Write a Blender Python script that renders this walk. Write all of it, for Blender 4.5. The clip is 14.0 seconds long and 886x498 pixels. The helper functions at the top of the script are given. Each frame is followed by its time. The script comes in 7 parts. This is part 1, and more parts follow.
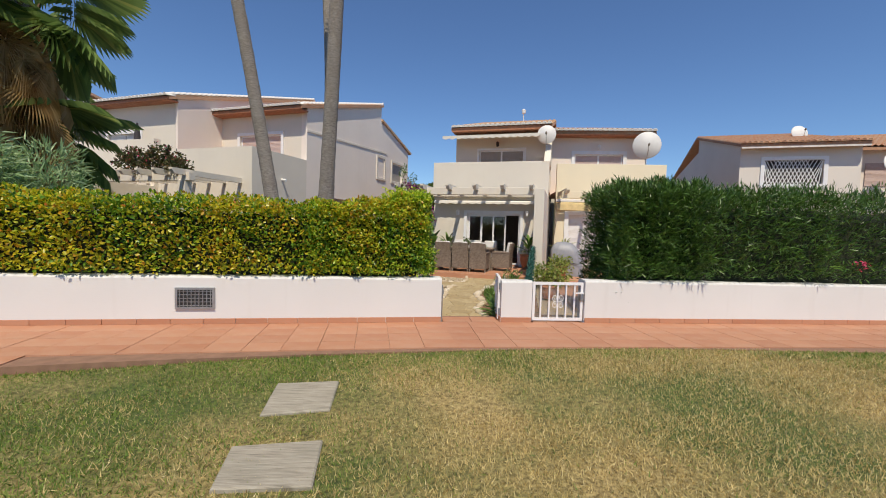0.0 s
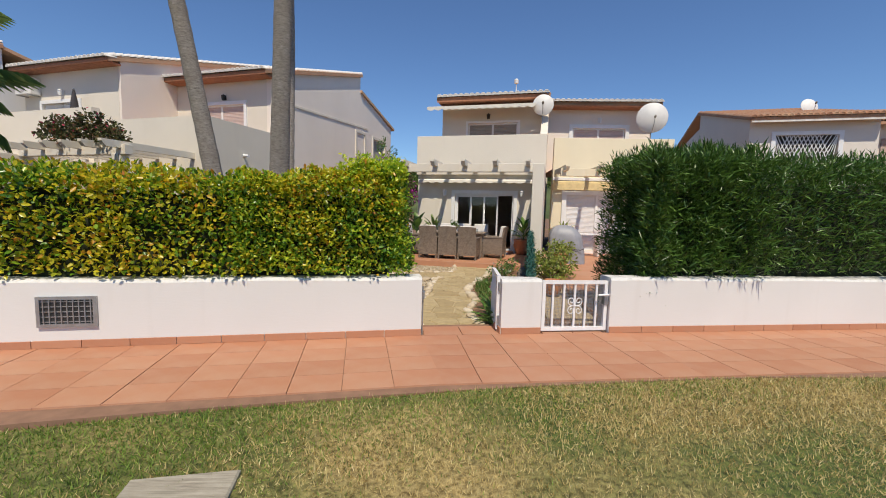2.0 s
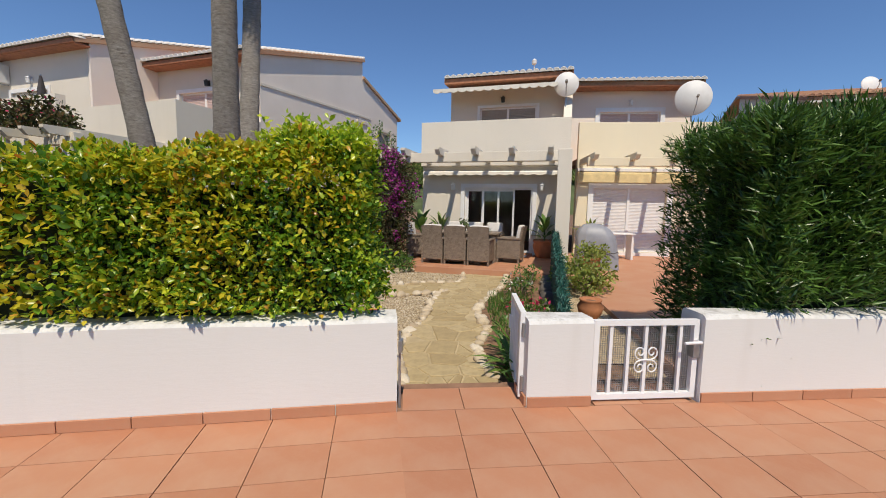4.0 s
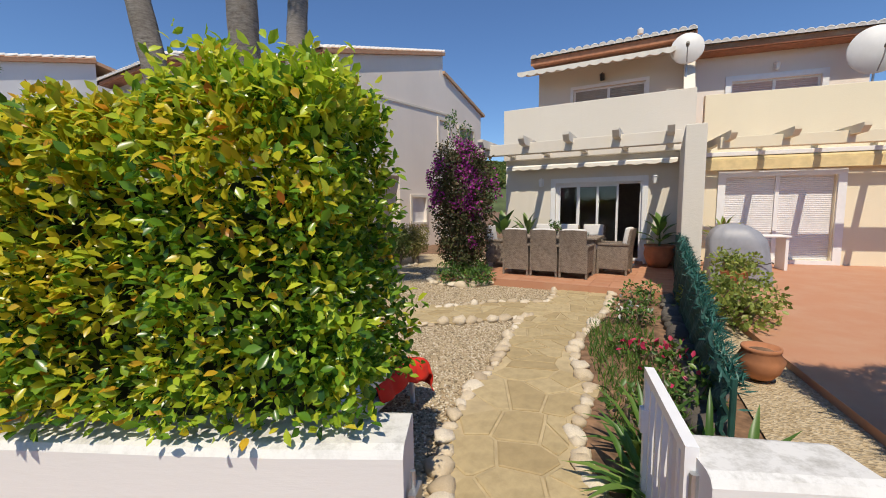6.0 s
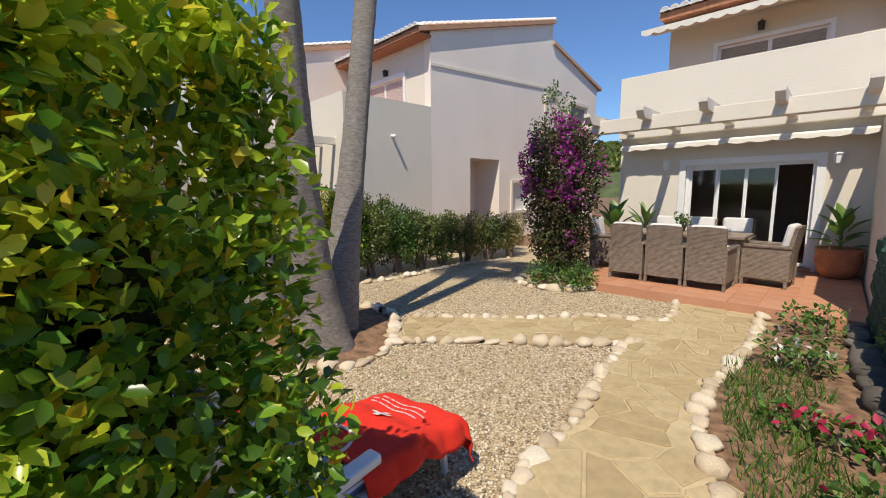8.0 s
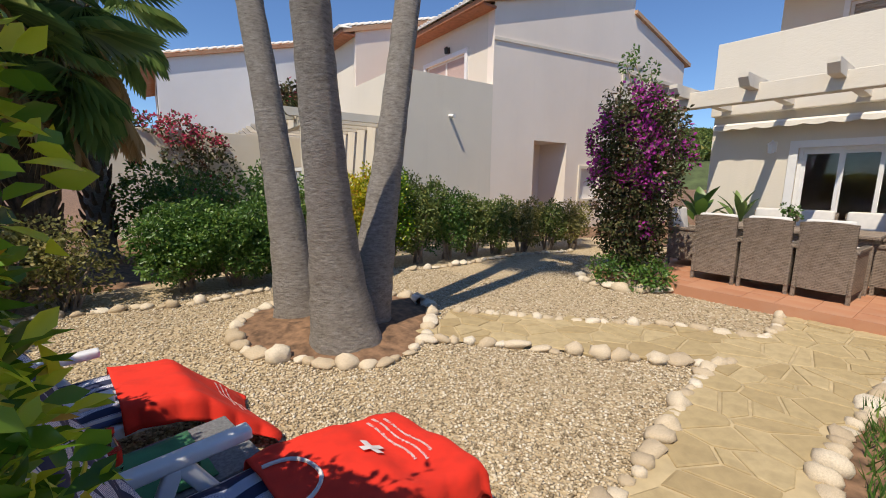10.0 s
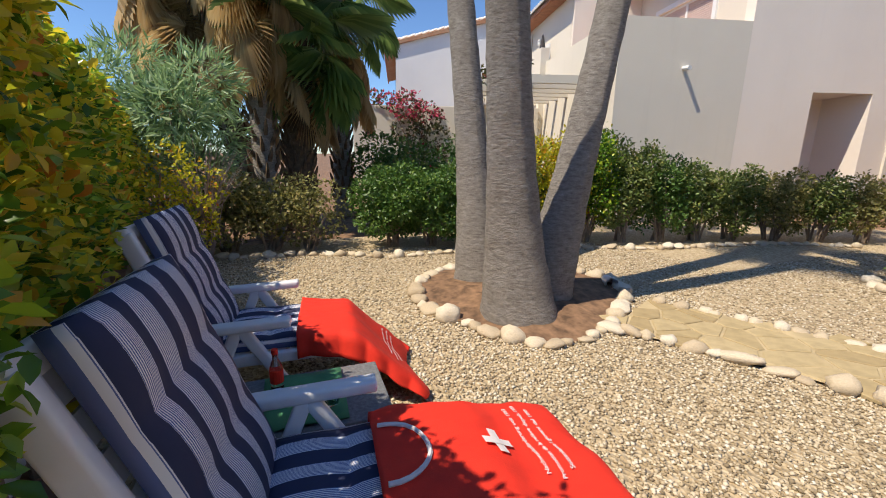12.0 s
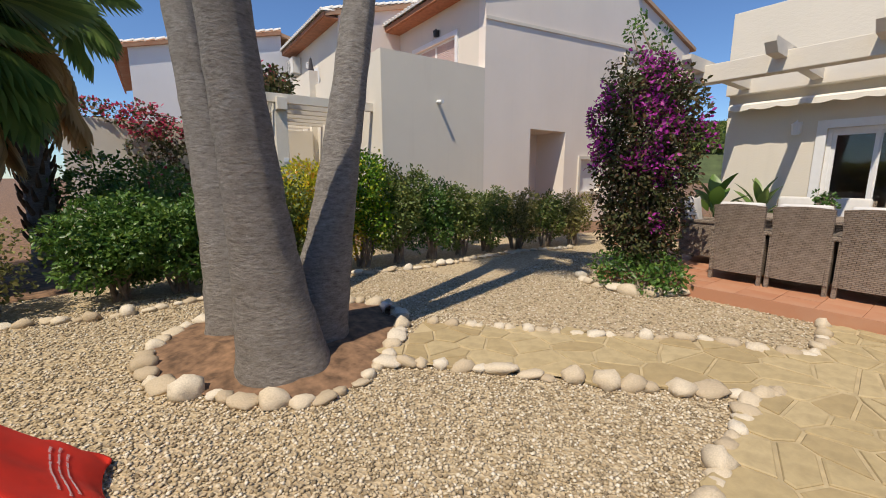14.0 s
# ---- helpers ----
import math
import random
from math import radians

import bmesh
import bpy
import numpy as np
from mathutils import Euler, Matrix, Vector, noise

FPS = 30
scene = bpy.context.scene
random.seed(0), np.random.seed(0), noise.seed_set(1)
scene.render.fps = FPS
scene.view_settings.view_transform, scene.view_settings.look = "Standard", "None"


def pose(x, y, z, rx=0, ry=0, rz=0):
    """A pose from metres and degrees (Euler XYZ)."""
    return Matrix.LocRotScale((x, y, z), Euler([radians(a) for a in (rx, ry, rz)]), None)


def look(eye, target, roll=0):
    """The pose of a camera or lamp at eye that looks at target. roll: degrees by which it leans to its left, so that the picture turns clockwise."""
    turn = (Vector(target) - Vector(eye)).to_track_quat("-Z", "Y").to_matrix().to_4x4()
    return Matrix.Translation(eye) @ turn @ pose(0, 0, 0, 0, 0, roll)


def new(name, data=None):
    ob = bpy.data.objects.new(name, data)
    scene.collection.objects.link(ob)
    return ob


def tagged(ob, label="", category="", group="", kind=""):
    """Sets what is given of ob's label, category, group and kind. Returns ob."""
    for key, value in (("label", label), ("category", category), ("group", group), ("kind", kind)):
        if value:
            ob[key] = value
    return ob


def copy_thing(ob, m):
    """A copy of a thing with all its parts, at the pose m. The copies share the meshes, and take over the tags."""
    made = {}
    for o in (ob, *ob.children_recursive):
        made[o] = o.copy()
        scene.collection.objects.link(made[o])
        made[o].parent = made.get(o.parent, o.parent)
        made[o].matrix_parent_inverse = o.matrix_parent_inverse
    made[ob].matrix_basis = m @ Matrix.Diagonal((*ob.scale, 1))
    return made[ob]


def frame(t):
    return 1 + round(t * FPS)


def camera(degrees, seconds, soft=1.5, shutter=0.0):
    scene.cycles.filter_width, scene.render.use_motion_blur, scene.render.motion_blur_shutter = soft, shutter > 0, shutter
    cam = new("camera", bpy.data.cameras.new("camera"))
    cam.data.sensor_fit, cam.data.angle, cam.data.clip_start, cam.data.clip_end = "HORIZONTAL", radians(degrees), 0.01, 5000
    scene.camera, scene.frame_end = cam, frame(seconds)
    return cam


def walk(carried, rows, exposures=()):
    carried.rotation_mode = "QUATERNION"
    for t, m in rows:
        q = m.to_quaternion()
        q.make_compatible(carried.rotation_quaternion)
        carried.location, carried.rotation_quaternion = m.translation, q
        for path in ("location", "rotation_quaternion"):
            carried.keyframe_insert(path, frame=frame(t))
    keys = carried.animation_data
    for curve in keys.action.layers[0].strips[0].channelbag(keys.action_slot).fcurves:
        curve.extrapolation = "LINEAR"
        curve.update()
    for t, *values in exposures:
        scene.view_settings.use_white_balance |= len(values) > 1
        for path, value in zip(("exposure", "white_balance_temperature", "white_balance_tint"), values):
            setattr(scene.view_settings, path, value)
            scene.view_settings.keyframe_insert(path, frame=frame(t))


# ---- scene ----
cam = camera(94.5, 14.0, soft=1.0)
METRES, EYE, TILT, LEAN, TURN = 7.6, 1.5, 0.0, 0.0, 0.0
ROWS = [
    (0.0, 0.0, 0.0, 0.0, 0.08, -2.85, -1.69),
    (0.5, -0.0036, 0.0397, -0.0032, -0.51, -3.35, -1.32),
    (1.0, 0.0029, 0.0934, 0.0017, -1.09, -3.88, -1.12),
    (1.5, 0.0016, 0.1496, -0.0013, -1.53, -4.65, -1.24),
    (2.0, 0.0106, 0.208, -0.0005, -1.66, -5.28, -1.47),
    (2.5, 0.0248, 0.2676, 0.0019, -1.72, -5.76, -1.72),
    (5.0, 0.0444, 0.5491, 0.0009, 4.78, -5.82, -0.15),
    (5.5, 0.0496, 0.5992, 0.0003, 8.37, -5.65, 0.24),
    (6.0, 0.0518, 0.6408, 0.0032, 12.64, -5.76, 0.53),
    (6.5, 0.0509, 0.6806, 0.0055, 17.54, -5.99, 0.78),
    (7.0, 0.0555, 0.7109, 0.0117, 22.22, -6.49, 0.88),
    (7.5, 0.0654, 0.7465, 0.013, 25.79, -7.2, 0.74),
    (10.0, 0.0463, 0.8607, -0.0005, 36.88, -9.44, -0.6),
    (10.5, 0.0389, 0.8756, -0.0091, 42.91, -9.95, -0.64),
    (11.0, 0.0271, 0.8897, -0.021, 49.84, -10.83, -0.5),
    (11.5, 0.0232, 0.8993, -0.0213, 57.81, -12.09, -0.28),
    (12.0, 0.0288, 0.9103, -0.0192, 65.31, -13.09, -0.4),
    (12.5, 0.0342, 0.9205, -0.0204, 67.66, -13.49, -0.83),
    (13.0, 0.0327, 0.9296, -0.0194, 61.34, -13.05, -1.02),
    (13.5, 0.024, 0.9479, -0.0203, 49.11, -11.57, -0.78),
    (14.0, 0.0125, 0.9668, -0.0157, 36.89, -9.89, -0.01),
]
walk(cam, [(t, pose(0, 0, EYE, TILT, LEAN, TURN) @ pose(METRES * x, METRES * y, METRES * z, 90 + pitch, roll, yaw)) for t, x, y, z, yaw, pitch, roll in ROWS],
     exposures=[(0.0, 0.0, 7350, 10), (2.5, 0.0, 7350, 10), (5.0, -0.05, 7250, 10), (7.5, 0.25, 7200, 10), (10.0, 0.22, 7300, 11), (12.5, 0.46, 7400, 11), (14.0, 0.12, 7300, 11)])

# ---- world, sun, exposure ----
SUN_TO = Vector((0.075, -0.997, 0)).normalized() * math.cos(radians(58.5)) + Vector((0, 0, math.sin(radians(58.5))))
world = bpy.data.worlds.new("sky")
scene.world = world
world.use_nodes = True
wn = world.node_tree.nodes
sky = wn.new("ShaderNodeTexSky")
sky.sky_type = "NISHITA"
sky.sun_disc = False
sky.sun_elevation = radians(58.5)
sky.sun_rotation = math.atan2(SUN_TO.x, SUN_TO.y)
sky.air_density, sky.dust_density, sky.ozone_density = 1.0, 0.0, 6.0
wn["Background"].inputs["Strength"].default_value = 0.113
tint = wn.new("ShaderNodeMix")
tint.data_type, tint.blend_type = "RGBA", "MULTIPLY"
tint.inputs[0].default_value = 1.0
tint.inputs[7].default_value = (0.74, 0.93, 1.16, 1.0)
world.node_tree.links.new(sky.outputs["Color"], tint.inputs[6])
world.node_tree.links.new(tint.outputs[2], wn["Background"].inputs["Color"])
sun = new("sun", bpy.data.lights.new("sun", "SUN"))
sun.data.energy, sun.data.angle, sun.data.color = 4.2, radians(0.5), (1.0, 0.95, 0.86)
sun.matrix_world = look(SUN_TO * 40, (0, 0, 0))

# ---- materials ----


def material(name, build, rough=0.8, metal=0.0):
    m = bpy.data.materials.new(name)
    m.use_nodes = True
    nt = m.node_tree
    b = nt.nodes["Principled BSDF"]
    b.inputs["Roughness"].default_value = rough
    b.inputs["Metallic"].default_value = metal
    if build:
        build(nt, b)
    return m


def coords(nt, scale=1.0, kind="Object"):
    tc = nt.nodes.new("ShaderNodeTexCoord")
    mp = nt.nodes.new("ShaderNodeMapping")
    if isinstance(scale, (int, float)):
        scale = (scale, scale, scale)
    mp.inputs["Scale"].default_value = scale
    nt.links.new(tc.outputs[kind], mp.inputs["Vector"])
    return mp.outputs["Vector"]


def tex_noise(nt, vec, scale, detail=4.0, rough=0.55):
    n = nt.nodes.new("ShaderNodeTexNoise")
    n.inputs["Scale"].default_value = scale
    n.inputs["Detail"].default_value = detail
    n.inputs["Roughness"].default_value = rough
    nt.links.new(vec, n.inputs["Vector"])
    return n.outputs["Fac"]


def ramp(nt, fac, stops):
    r = nt.nodes.new("ShaderNodeValToRGB")
    el = r.color_ramp.elements
    while len(el) < len(stops):
        el.new(0.5)
    for e, (p, c) in zip(el, stops):
        e.position = p
        e.color = (*c, 1.0) if len(c) == 3 else c
    nt.links.new(fac, r.inputs["Fac"])
    return r.outputs["Color"]


def mix(nt, fac, a, b, mode="MIX"):
    n = nt.nodes.new("ShaderNodeMix")
    n.data_type = "RGBA"
    n.blend_type = mode
    for sock, v in ((n.inputs[0], fac), (n.inputs[6], a), (n.inputs[7], b)):
        if isinstance(v, (int, float)):
            sock.default_value = v
        elif isinstance(v, tuple):
            sock.default_value = (*v, 1.0)
        else:
            nt.links.new(v, sock)
    return n.outputs[2]


def bump(nt, b, height, strength=0.3, dist=0.01):
    n = nt.nodes.new("ShaderNodeBump")
    n.inputs["Strength"].default_value = strength
    n.inputs["Distance"].default_value = dist
    nt.links.new(height, n.inputs["Height"])
    nt.links.new(n.outputs["Normal"], b.inputs["Normal"])


def rnd(nt):
    n = nt.nodes.new("ShaderNodeObjectInfo")
    return n.outputs["Random"]


def island(nt):
    n = nt.nodes.new("ShaderNodeNewGeometry")
    return n.outputs["Random Per Island"]


def base(nt, b, col):
    nt.links.new(col, b.inputs["Base Color"])


def plain(name, col, rough=0.6, metal=0.0, vary=0.12, scale=8.0, bmp=0.1, grain=120.0):
    """Paint, plastic or metal with slight mottling and fine relief."""
    def build(nt, b):
        v = coords(nt)
        n = tex_noise(nt, v, scale)
        lo = tuple(c * (1 - vary) for c in col)
        hi = tuple(min(1, c * (1 + vary * 0.6)) for c in col)
        base(nt, b, ramp(nt, n, [(0.3, lo), (0.7, hi)]))
        if bmp:
            bump(nt, b, tex_noise(nt, v, grain), bmp, 0.002)
    return material(name, build, rough, metal)


def stucco(name, col, dirt=(0.45, 0.40, 0.34), amount=0.35, grain=55.0):
    """Rough render: mottled paint, dark runs down the wall, sandy relief."""
    def build(nt, b):
        v = coords(nt)
        big = tex_noise(nt, v, 0.55, 6)
        run = tex_noise(nt, coords(nt, (3.0, 3.0, 0.22)), 1.6, 5)
        c = ramp(nt, big, [(0.3, tuple(x * 0.93 for x in col)), (0.7, col)])
        m = ramp(nt, run, [(0.58, (0, 0, 0)), (0.95, (amount * 0.6, amount * 0.6, amount * 0.6))])
        base(nt, b, mix(nt, m, c, dirt))
        trowel = tex_noise(nt, coords(nt, (1.0, 1.0, 1.8)), 16.0, 8, 0.72)
        bump(nt, b, trowel, 0.3, 0.012)
    return material(name, build, 0.9)


def b_wallpaint(nt, b):
    """White masonry paint with roller ridges, and grey lichen where rain lies on top."""
    v = coords(nt)
    big = tex_noise(nt, v, 0.55, 6)
    c = ramp(nt, big, [(0.3, (0.66, 0.65, 0.625)), (0.7, (0.71, 0.70, 0.675))])
    run = tex_noise(nt, coords(nt, (3.0, 3.0, 0.3)), 1.6, 5)
    c = mix(nt, ramp(nt, run, [(0.58, (0, 0, 0)), (0.95, (0.22, 0.22, 0.22))]), c, (0.45, 0.40, 0.34))
    g = nt.nodes.new("ShaderNodeNewGeometry")
    sp = nt.nodes.new("ShaderNodeSeparateXYZ")
    nt.links.new(g.outputs["Normal"], sp.inputs[0])
    up = ramp(nt, sp.outputs["Z"], [(0.25, (0, 0, 0)), (0.85, (1, 1, 1))])
    spot = ramp(nt, tex_noise(nt, v, 9.0, 8, 0.75), [(0.46, (0.06, 0.06, 0.06)), (0.68, (0.8, 0.8, 0.8))])
    base(nt, b, mix(nt, mix(nt, 1.0, up, spot, "MULTIPLY"), c, (0.30, 0.285, 0.25)))
    bump(nt, b, tex_noise(nt, coords(nt, (0.6, 0.6, 3.0)), 16.0, 6, 0.65), 0.12, 0.010)


M_WHITE = material("white_wall_paint", b_wallpaint, 0.85)
M_CREAM = stucco("cream_render", (0.74, 0.68, 0.58), amount=0.3)
M_PINK = stucco("pale_pink_render", (0.86, 0.77, 0.68), amount=0.2)
M_YELLOW = stucco("pale_yellow_render", (0.80, 0.71, 0.52), amount=0.15)
M_FAR = stucco("far_render", (0.74, 0.68, 0.60), amount=0.15)


def leafmat(name, stops, rough=0.38, trans=0.35, patch=0.45):
    def build(nt, b):
        base_col = ramp(nt, island(nt), stops)
        big = tex_noise(nt, coords(nt), 2.2, 3)
        col = mix(nt, ramp(nt, big, [(0.35, (0, 0, 0)), (0.7, (patch, patch, patch))]), base_col, stops[-2][1])
        base(nt, b, col)
        tr = nt.nodes.new("ShaderNodeBsdfTranslucent")
        nt.links.new(col, tr.inputs["Color"])
        ms = nt.nodes.new("ShaderNodeMixShader")
        ms.inputs[0].default_value = trans
        nt.links.new(b.outputs[0], ms.inputs[1])
        nt.links.new(tr.outputs[0], ms.inputs[2])
        nt.links.new(ms.outputs[0], nt.nodes["Material Output"].inputs["Surface"])
    return material(name, build, rough)


M_HEDGE = leafmat("hedge_leaf", [(0.0, (0.03, 0.10, 0.014)), (0.3, (0.07, 0.20, 0.022)), (0.6, (0.15, 0.32, 0.03)), (0.82, (0.32, 0.48, 0.04)), (0.95, (0.56, 0.62, 0.05)), (1.0, (0.62, 0.32, 0.03))], 0.27, 0.46, 0.10)
M_HEDGELIME = leafmat("fresh_hedge_leaf", [(0.0, (0.20, 0.36, 0.03)), (0.4, (0.42, 0.58, 0.045)), (0.8, (0.64, 0.72, 0.06)), (0.95, (0.74, 0.72, 0.08)), (1.0, (0.66, 0.46, 0.05))], 0.28, 0.48, 0.2)
M_HEDGEYELLOW = leafmat("yellowing_hedge_leaf", [(0.0, (0.18, 0.28, 0.025)), (0.3, (0.46, 0.50, 0.035)), (0.6, (0.72, 0.68, 0.05)), (0.85, (0.76, 0.60, 0.05)), (0.96, (0.68, 0.34, 0.04)), (1.0, (0.52, 0.16, 0.03))], 0.28, 0.54, 0.2)
M_OLIVE = leafmat("olive_brown_leaf", [(0.0, (0.10, 0.11, 0.035)), (0.5, (0.24, 0.24, 0.075)), (0.85, (0.38, 0.35, 0.12)), (1.0, (0.48, 0.37, 0.17))], 0.5, 0.45)
M_OLEANDER = leafmat("oleander_leaf", [(0.0, (0.018, 0.05, 0.009)), (0.5, (0.045, 0.108, 0.017)), (0.85, (0.10, 0.21, 0.037)), (1.0, (0.18, 0.29, 0.065))], 0.34, 0.25)
M_LOW = leafmat("low_hedge_leaf", [(0.0, (0.05, 0.09, 0.022)), (0.5, (0.11, 0.165, 0.038)), (0.85, (0.20, 0.25, 0.06)), (1.0, (0.36, 0.30, 0.09))], 0.5, 0.3)
M_SHRUB = leafmat("shrub_leaf", [(0.0, (0.032, 0.09, 0.016)), (0.5, (0.07, 0.165, 0.03)), (0.85, (0.14, 0.25, 0.05)), (1.0, (0.24, 0.34, 0.07))], 0.4, 0.35)
M_BRONZE = leafmat("bougainvillea_leaf", [(0.0, (0.03, 0.03, 0.015)), (0.4, (0.055, 0.085, 0.02)), (0.7, (0.09, 0.035, 0.03)), (0.9, (0.11, 0.12, 0.035)), (1.0, (0.28, 0.10, 0.05))], 0.65, 0.3)
M_BRACT = leafmat("bougainvillea_bract", [(0.0, (0.30, 0.02, 0.22)), (0.5, (0.46, 0.03, 0.36)), (0.9, (0.58, 0.06, 0.44)), (1.0, (0.65, 0.12, 0.4))], 0.6, 0.45)
M_REDFLOWER = leafmat("red_petal", [(0.0, (0.45, 0.02, 0.06)), (0.5, (0.6, 0.03, 0.10)), (0.9, (0.7, 0.06, 0.16)), (1.0, (0.75, 0.2, 0.3))], 0.6, 0.35)
M_WHITEFLOWER = leafmat("white_petal", [(0.0, (0.7, 0.7, 0.65)), (0.5, (0.8, 0.8, 0.75)), (0.9, (0.8, 0.78, 0.7)), (1.0, (0.8, 0.7, 0.7))], 0.6, 0.35)
M_FROND = leafmat("fan_palm_leaf", [(0.0, (0.05, 0.11, 0.03)), (0.5, (0.12, 0.21, 0.055)), (0.9, (0.24, 0.34, 0.10)), (1.0, (0.34, 0.36, 0.11))], 0.4, 0.4)
M_DRYFROND = leafmat("dry_palm_leaf", [(0.0, (0.36, 0.24, 0.11)), (0.5, (0.56, 0.39, 0.18)), (0.9, (0.60, 0.45, 0.24)), (1.0, (0.68, 0.54, 0.31))], 0.7, 0.45)
M_GRASS = leafmat("grass_blade", [(0.0, (0.05, 0.10, 0.015)), (0.4, (0.10, 0.16, 0.03)), (0.7, (0.28, 0.24, 0.08)), (0.9, (0.40, 0.32, 0.13)), (1.0, (0.48, 0.40, 0.18))], 0.7, 0.3)


def b_lawn(nt, b):
    v = coords(nt)
    n1 = tex_noise(nt, v, 0.45, 5)
    n2 = tex_noise(nt, v, 28.0, 5, 0.7)
    green = ramp(nt, n2, [(0.36, (0.025, 0.045, 0.008)), (0.66, (0.15, 0.19, 0.04))])
    dry = ramp(nt, n2, [(0.36, (0.14, 0.095, 0.03)), (0.66, (0.55, 0.42, 0.18))])
    base(nt, b, mix(nt, ramp(nt, n1, [(0.40, (0, 0, 0)), (0.58, (1, 1, 1))]), green, dry))
    bump(nt, b, n2, 0.8, 0.03)


M_LAWN = material("lawn_soil_and_thatch", b_lawn, 0.95)


def b_gravel(nt, b):
    v = coords(nt)
    vo = nt.nodes.new("ShaderNodeTexVoronoi")
    vo.inputs["Scale"].default_value = 42.0
    nt.links.new(v, vo.inputs["Vector"])
    n = tex_noise(nt, v, 1.2)
    c = ramp(nt, vo.outputs["Color"], [(0.1, (0.34, 0.25, 0.14)), (0.5, (0.48, 0.37, 0.23)), (0.9, (0.60, 0.49, 0.33))])
    base(nt, b, mix(nt, ramp(nt, n, [(0.4, (0, 0, 0)), (0.7, (0.35, 0.35, 0.35))]), c, (0.42, 0.33, 0.22)))
    bump(nt, b, vo.outputs["Distance"], 0.9, 0.02)


M_GRAVEL = material("gravel_bed", b_gravel, 0.95)


def b_stone(lo, mid, hi):
    def build(nt, b):
        v = coords(nt)
        c = ramp(nt, rnd(nt), [(0.0, lo), (0.5, mid), (1.0, hi)])
        n = tex_noise(nt, v, 9.0, 6, 0.65)
        base(nt, b, mix(nt, ramp(nt, n, [(0.4, (0, 0, 0)), (0.75, (0.5, 0.5, 0.5))]), c, tuple(x * 0.55 for x in lo)))
        bump(nt, b, n, 0.35, 0.02)
    return build


def b_pebble(nt, b):
    base(nt, b, ramp(nt, island(nt), [(0.0, (0.20, 0.15, 0.09)), (0.35, (0.44, 0.345, 0.22)), (0.8, (0.62, 0.52, 0.37)), (1.0, (0.72, 0.65, 0.53))]))
    bump(nt, b, tex_noise(nt, coords(nt), 60), 0.3, 0.004)


M_PEBBLE = material("gravel_stone", b_pebble, 0.9)
M_COBBLE = material("border_stone", b_stone((0.46, 0.36, 0.24), (0.62, 0.51, 0.36), (0.74, 0.66, 0.53)), 0.85)
M_DARKSTONE = material("dark_rough_stone", b_stone((0.10, 0.085, 0.07), (0.15, 0.13, 0.11), (0.21, 0.185, 0.155)), 0.9)
M_FLAG = material("yellow_flagstone", b_stone((0.37, 0.275, 0.14), (0.43, 0.33, 0.175), (0.48, 0.375, 0.21)), 0.8)
M_MORTAR = plain("sandy_mortar", (0.46, 0.36, 0.208), 0.95, vary=0.25, scale=5, bmp=0.6, grain=45)
M_SOIL = plain("dry_soil", (0.22, 0.125, 0.07), 0.97, vary=0.6, scale=11, bmp=1.0, grain=30)


def b_terra(nt, b):
    v = coords(nt)
    c = ramp(nt, rnd(nt), [(0.0, (0.43, 0.185, 0.10)), (0.5, (0.46, 0.205, 0.112)), (1.0, (0.49, 0.23, 0.13))])
    n = tex_noise(nt, v, 2.2, 7, 0.65)
    base(nt, b, mix(nt, ramp(nt, n, [(0.42, (0, 0, 0)), (0.75, (0.5, 0.5, 0.5))]), c, (0.52, 0.34, 0.23)))
    bump(nt, b, tex_noise(nt, v, 40, 5), 0.15, 0.004)


M_TERRA = material("terracotta_floor_tile", b_terra, 0.6)
M_GROUT = plain("dark_grout", (0.27, 0.15, 0.095), 0.95, vary=0.2)


def b_roof(nt, b):
    v = coords(nt)
    n = tex_noise(nt, v, 3.0, 6, 0.7)
    c = ramp(nt, rnd(nt), [(0.0, (0.36, 0.16, 0.09)), (0.5, (0.45, 0.23, 0.13)), (1.0, (0.55, 0.34, 0.21))])
    base(nt, b, mix(nt, ramp(nt, n, [(0.4, (0, 0, 0)), (0.7, (0.55, 0.55, 0.55))]), c, (0.50, 0.40, 0.28)))
    bump(nt, b, n, 0.3, 0.01)


M_ROOF = material("clay_roof_tile", b_roof, 0.85)
M_MORTARWHITE = plain("white_tile_mortar", (0.74, 0.71, 0.66), 0.9, vary=0.2, scale=6, bmp=0.3)
M_EAVERED = plain("terracotta_soffit", (0.40, 0.17, 0.09), 0.8, vary=0.25)
M_PVC = plain("white_gloss_paint", (0.80, 0.80, 0.79), 0.35, vary=0.04, bmp=0.03)
M_SHUTTER = plain("white_roller_shutter", (0.76, 0.75, 0.74), 0.5, vary=0.05, bmp=0.03)
M_PINKSHUTTER = plain("faded_pink_shutter", (0.60, 0.47, 0.43), 0.6, vary=0.06)
M_GREYSHUTTER = plain("grey_shutter", (0.36, 0.33, 0.29), 0.6, vary=0.06)
M_IRON = plain("white_enamelled_iron", (0.78, 0.78, 0.78), 0.4, vary=0.06, bmp=0.08)
M_STEEL = plain("galvanised_steel", (0.42, 0.43, 0.44), 0.45, 0.8, vary=0.2)
M_DARK = plain("dark_interior_paint", (0.05, 0.045, 0.04), 0.8)
M_ROOM = plain("room_wall_paint", (0.30, 0.28, 0.25), 0.9)
M_BLACK = plain("black_iron", (0.03, 0.03, 0.03), 0.5)
M_CONCRETE = plain("grey_concrete", (0.25, 0.235, 0.20), 0.9, vary=0.3, scale=4, bmp=0.5, grain=40)


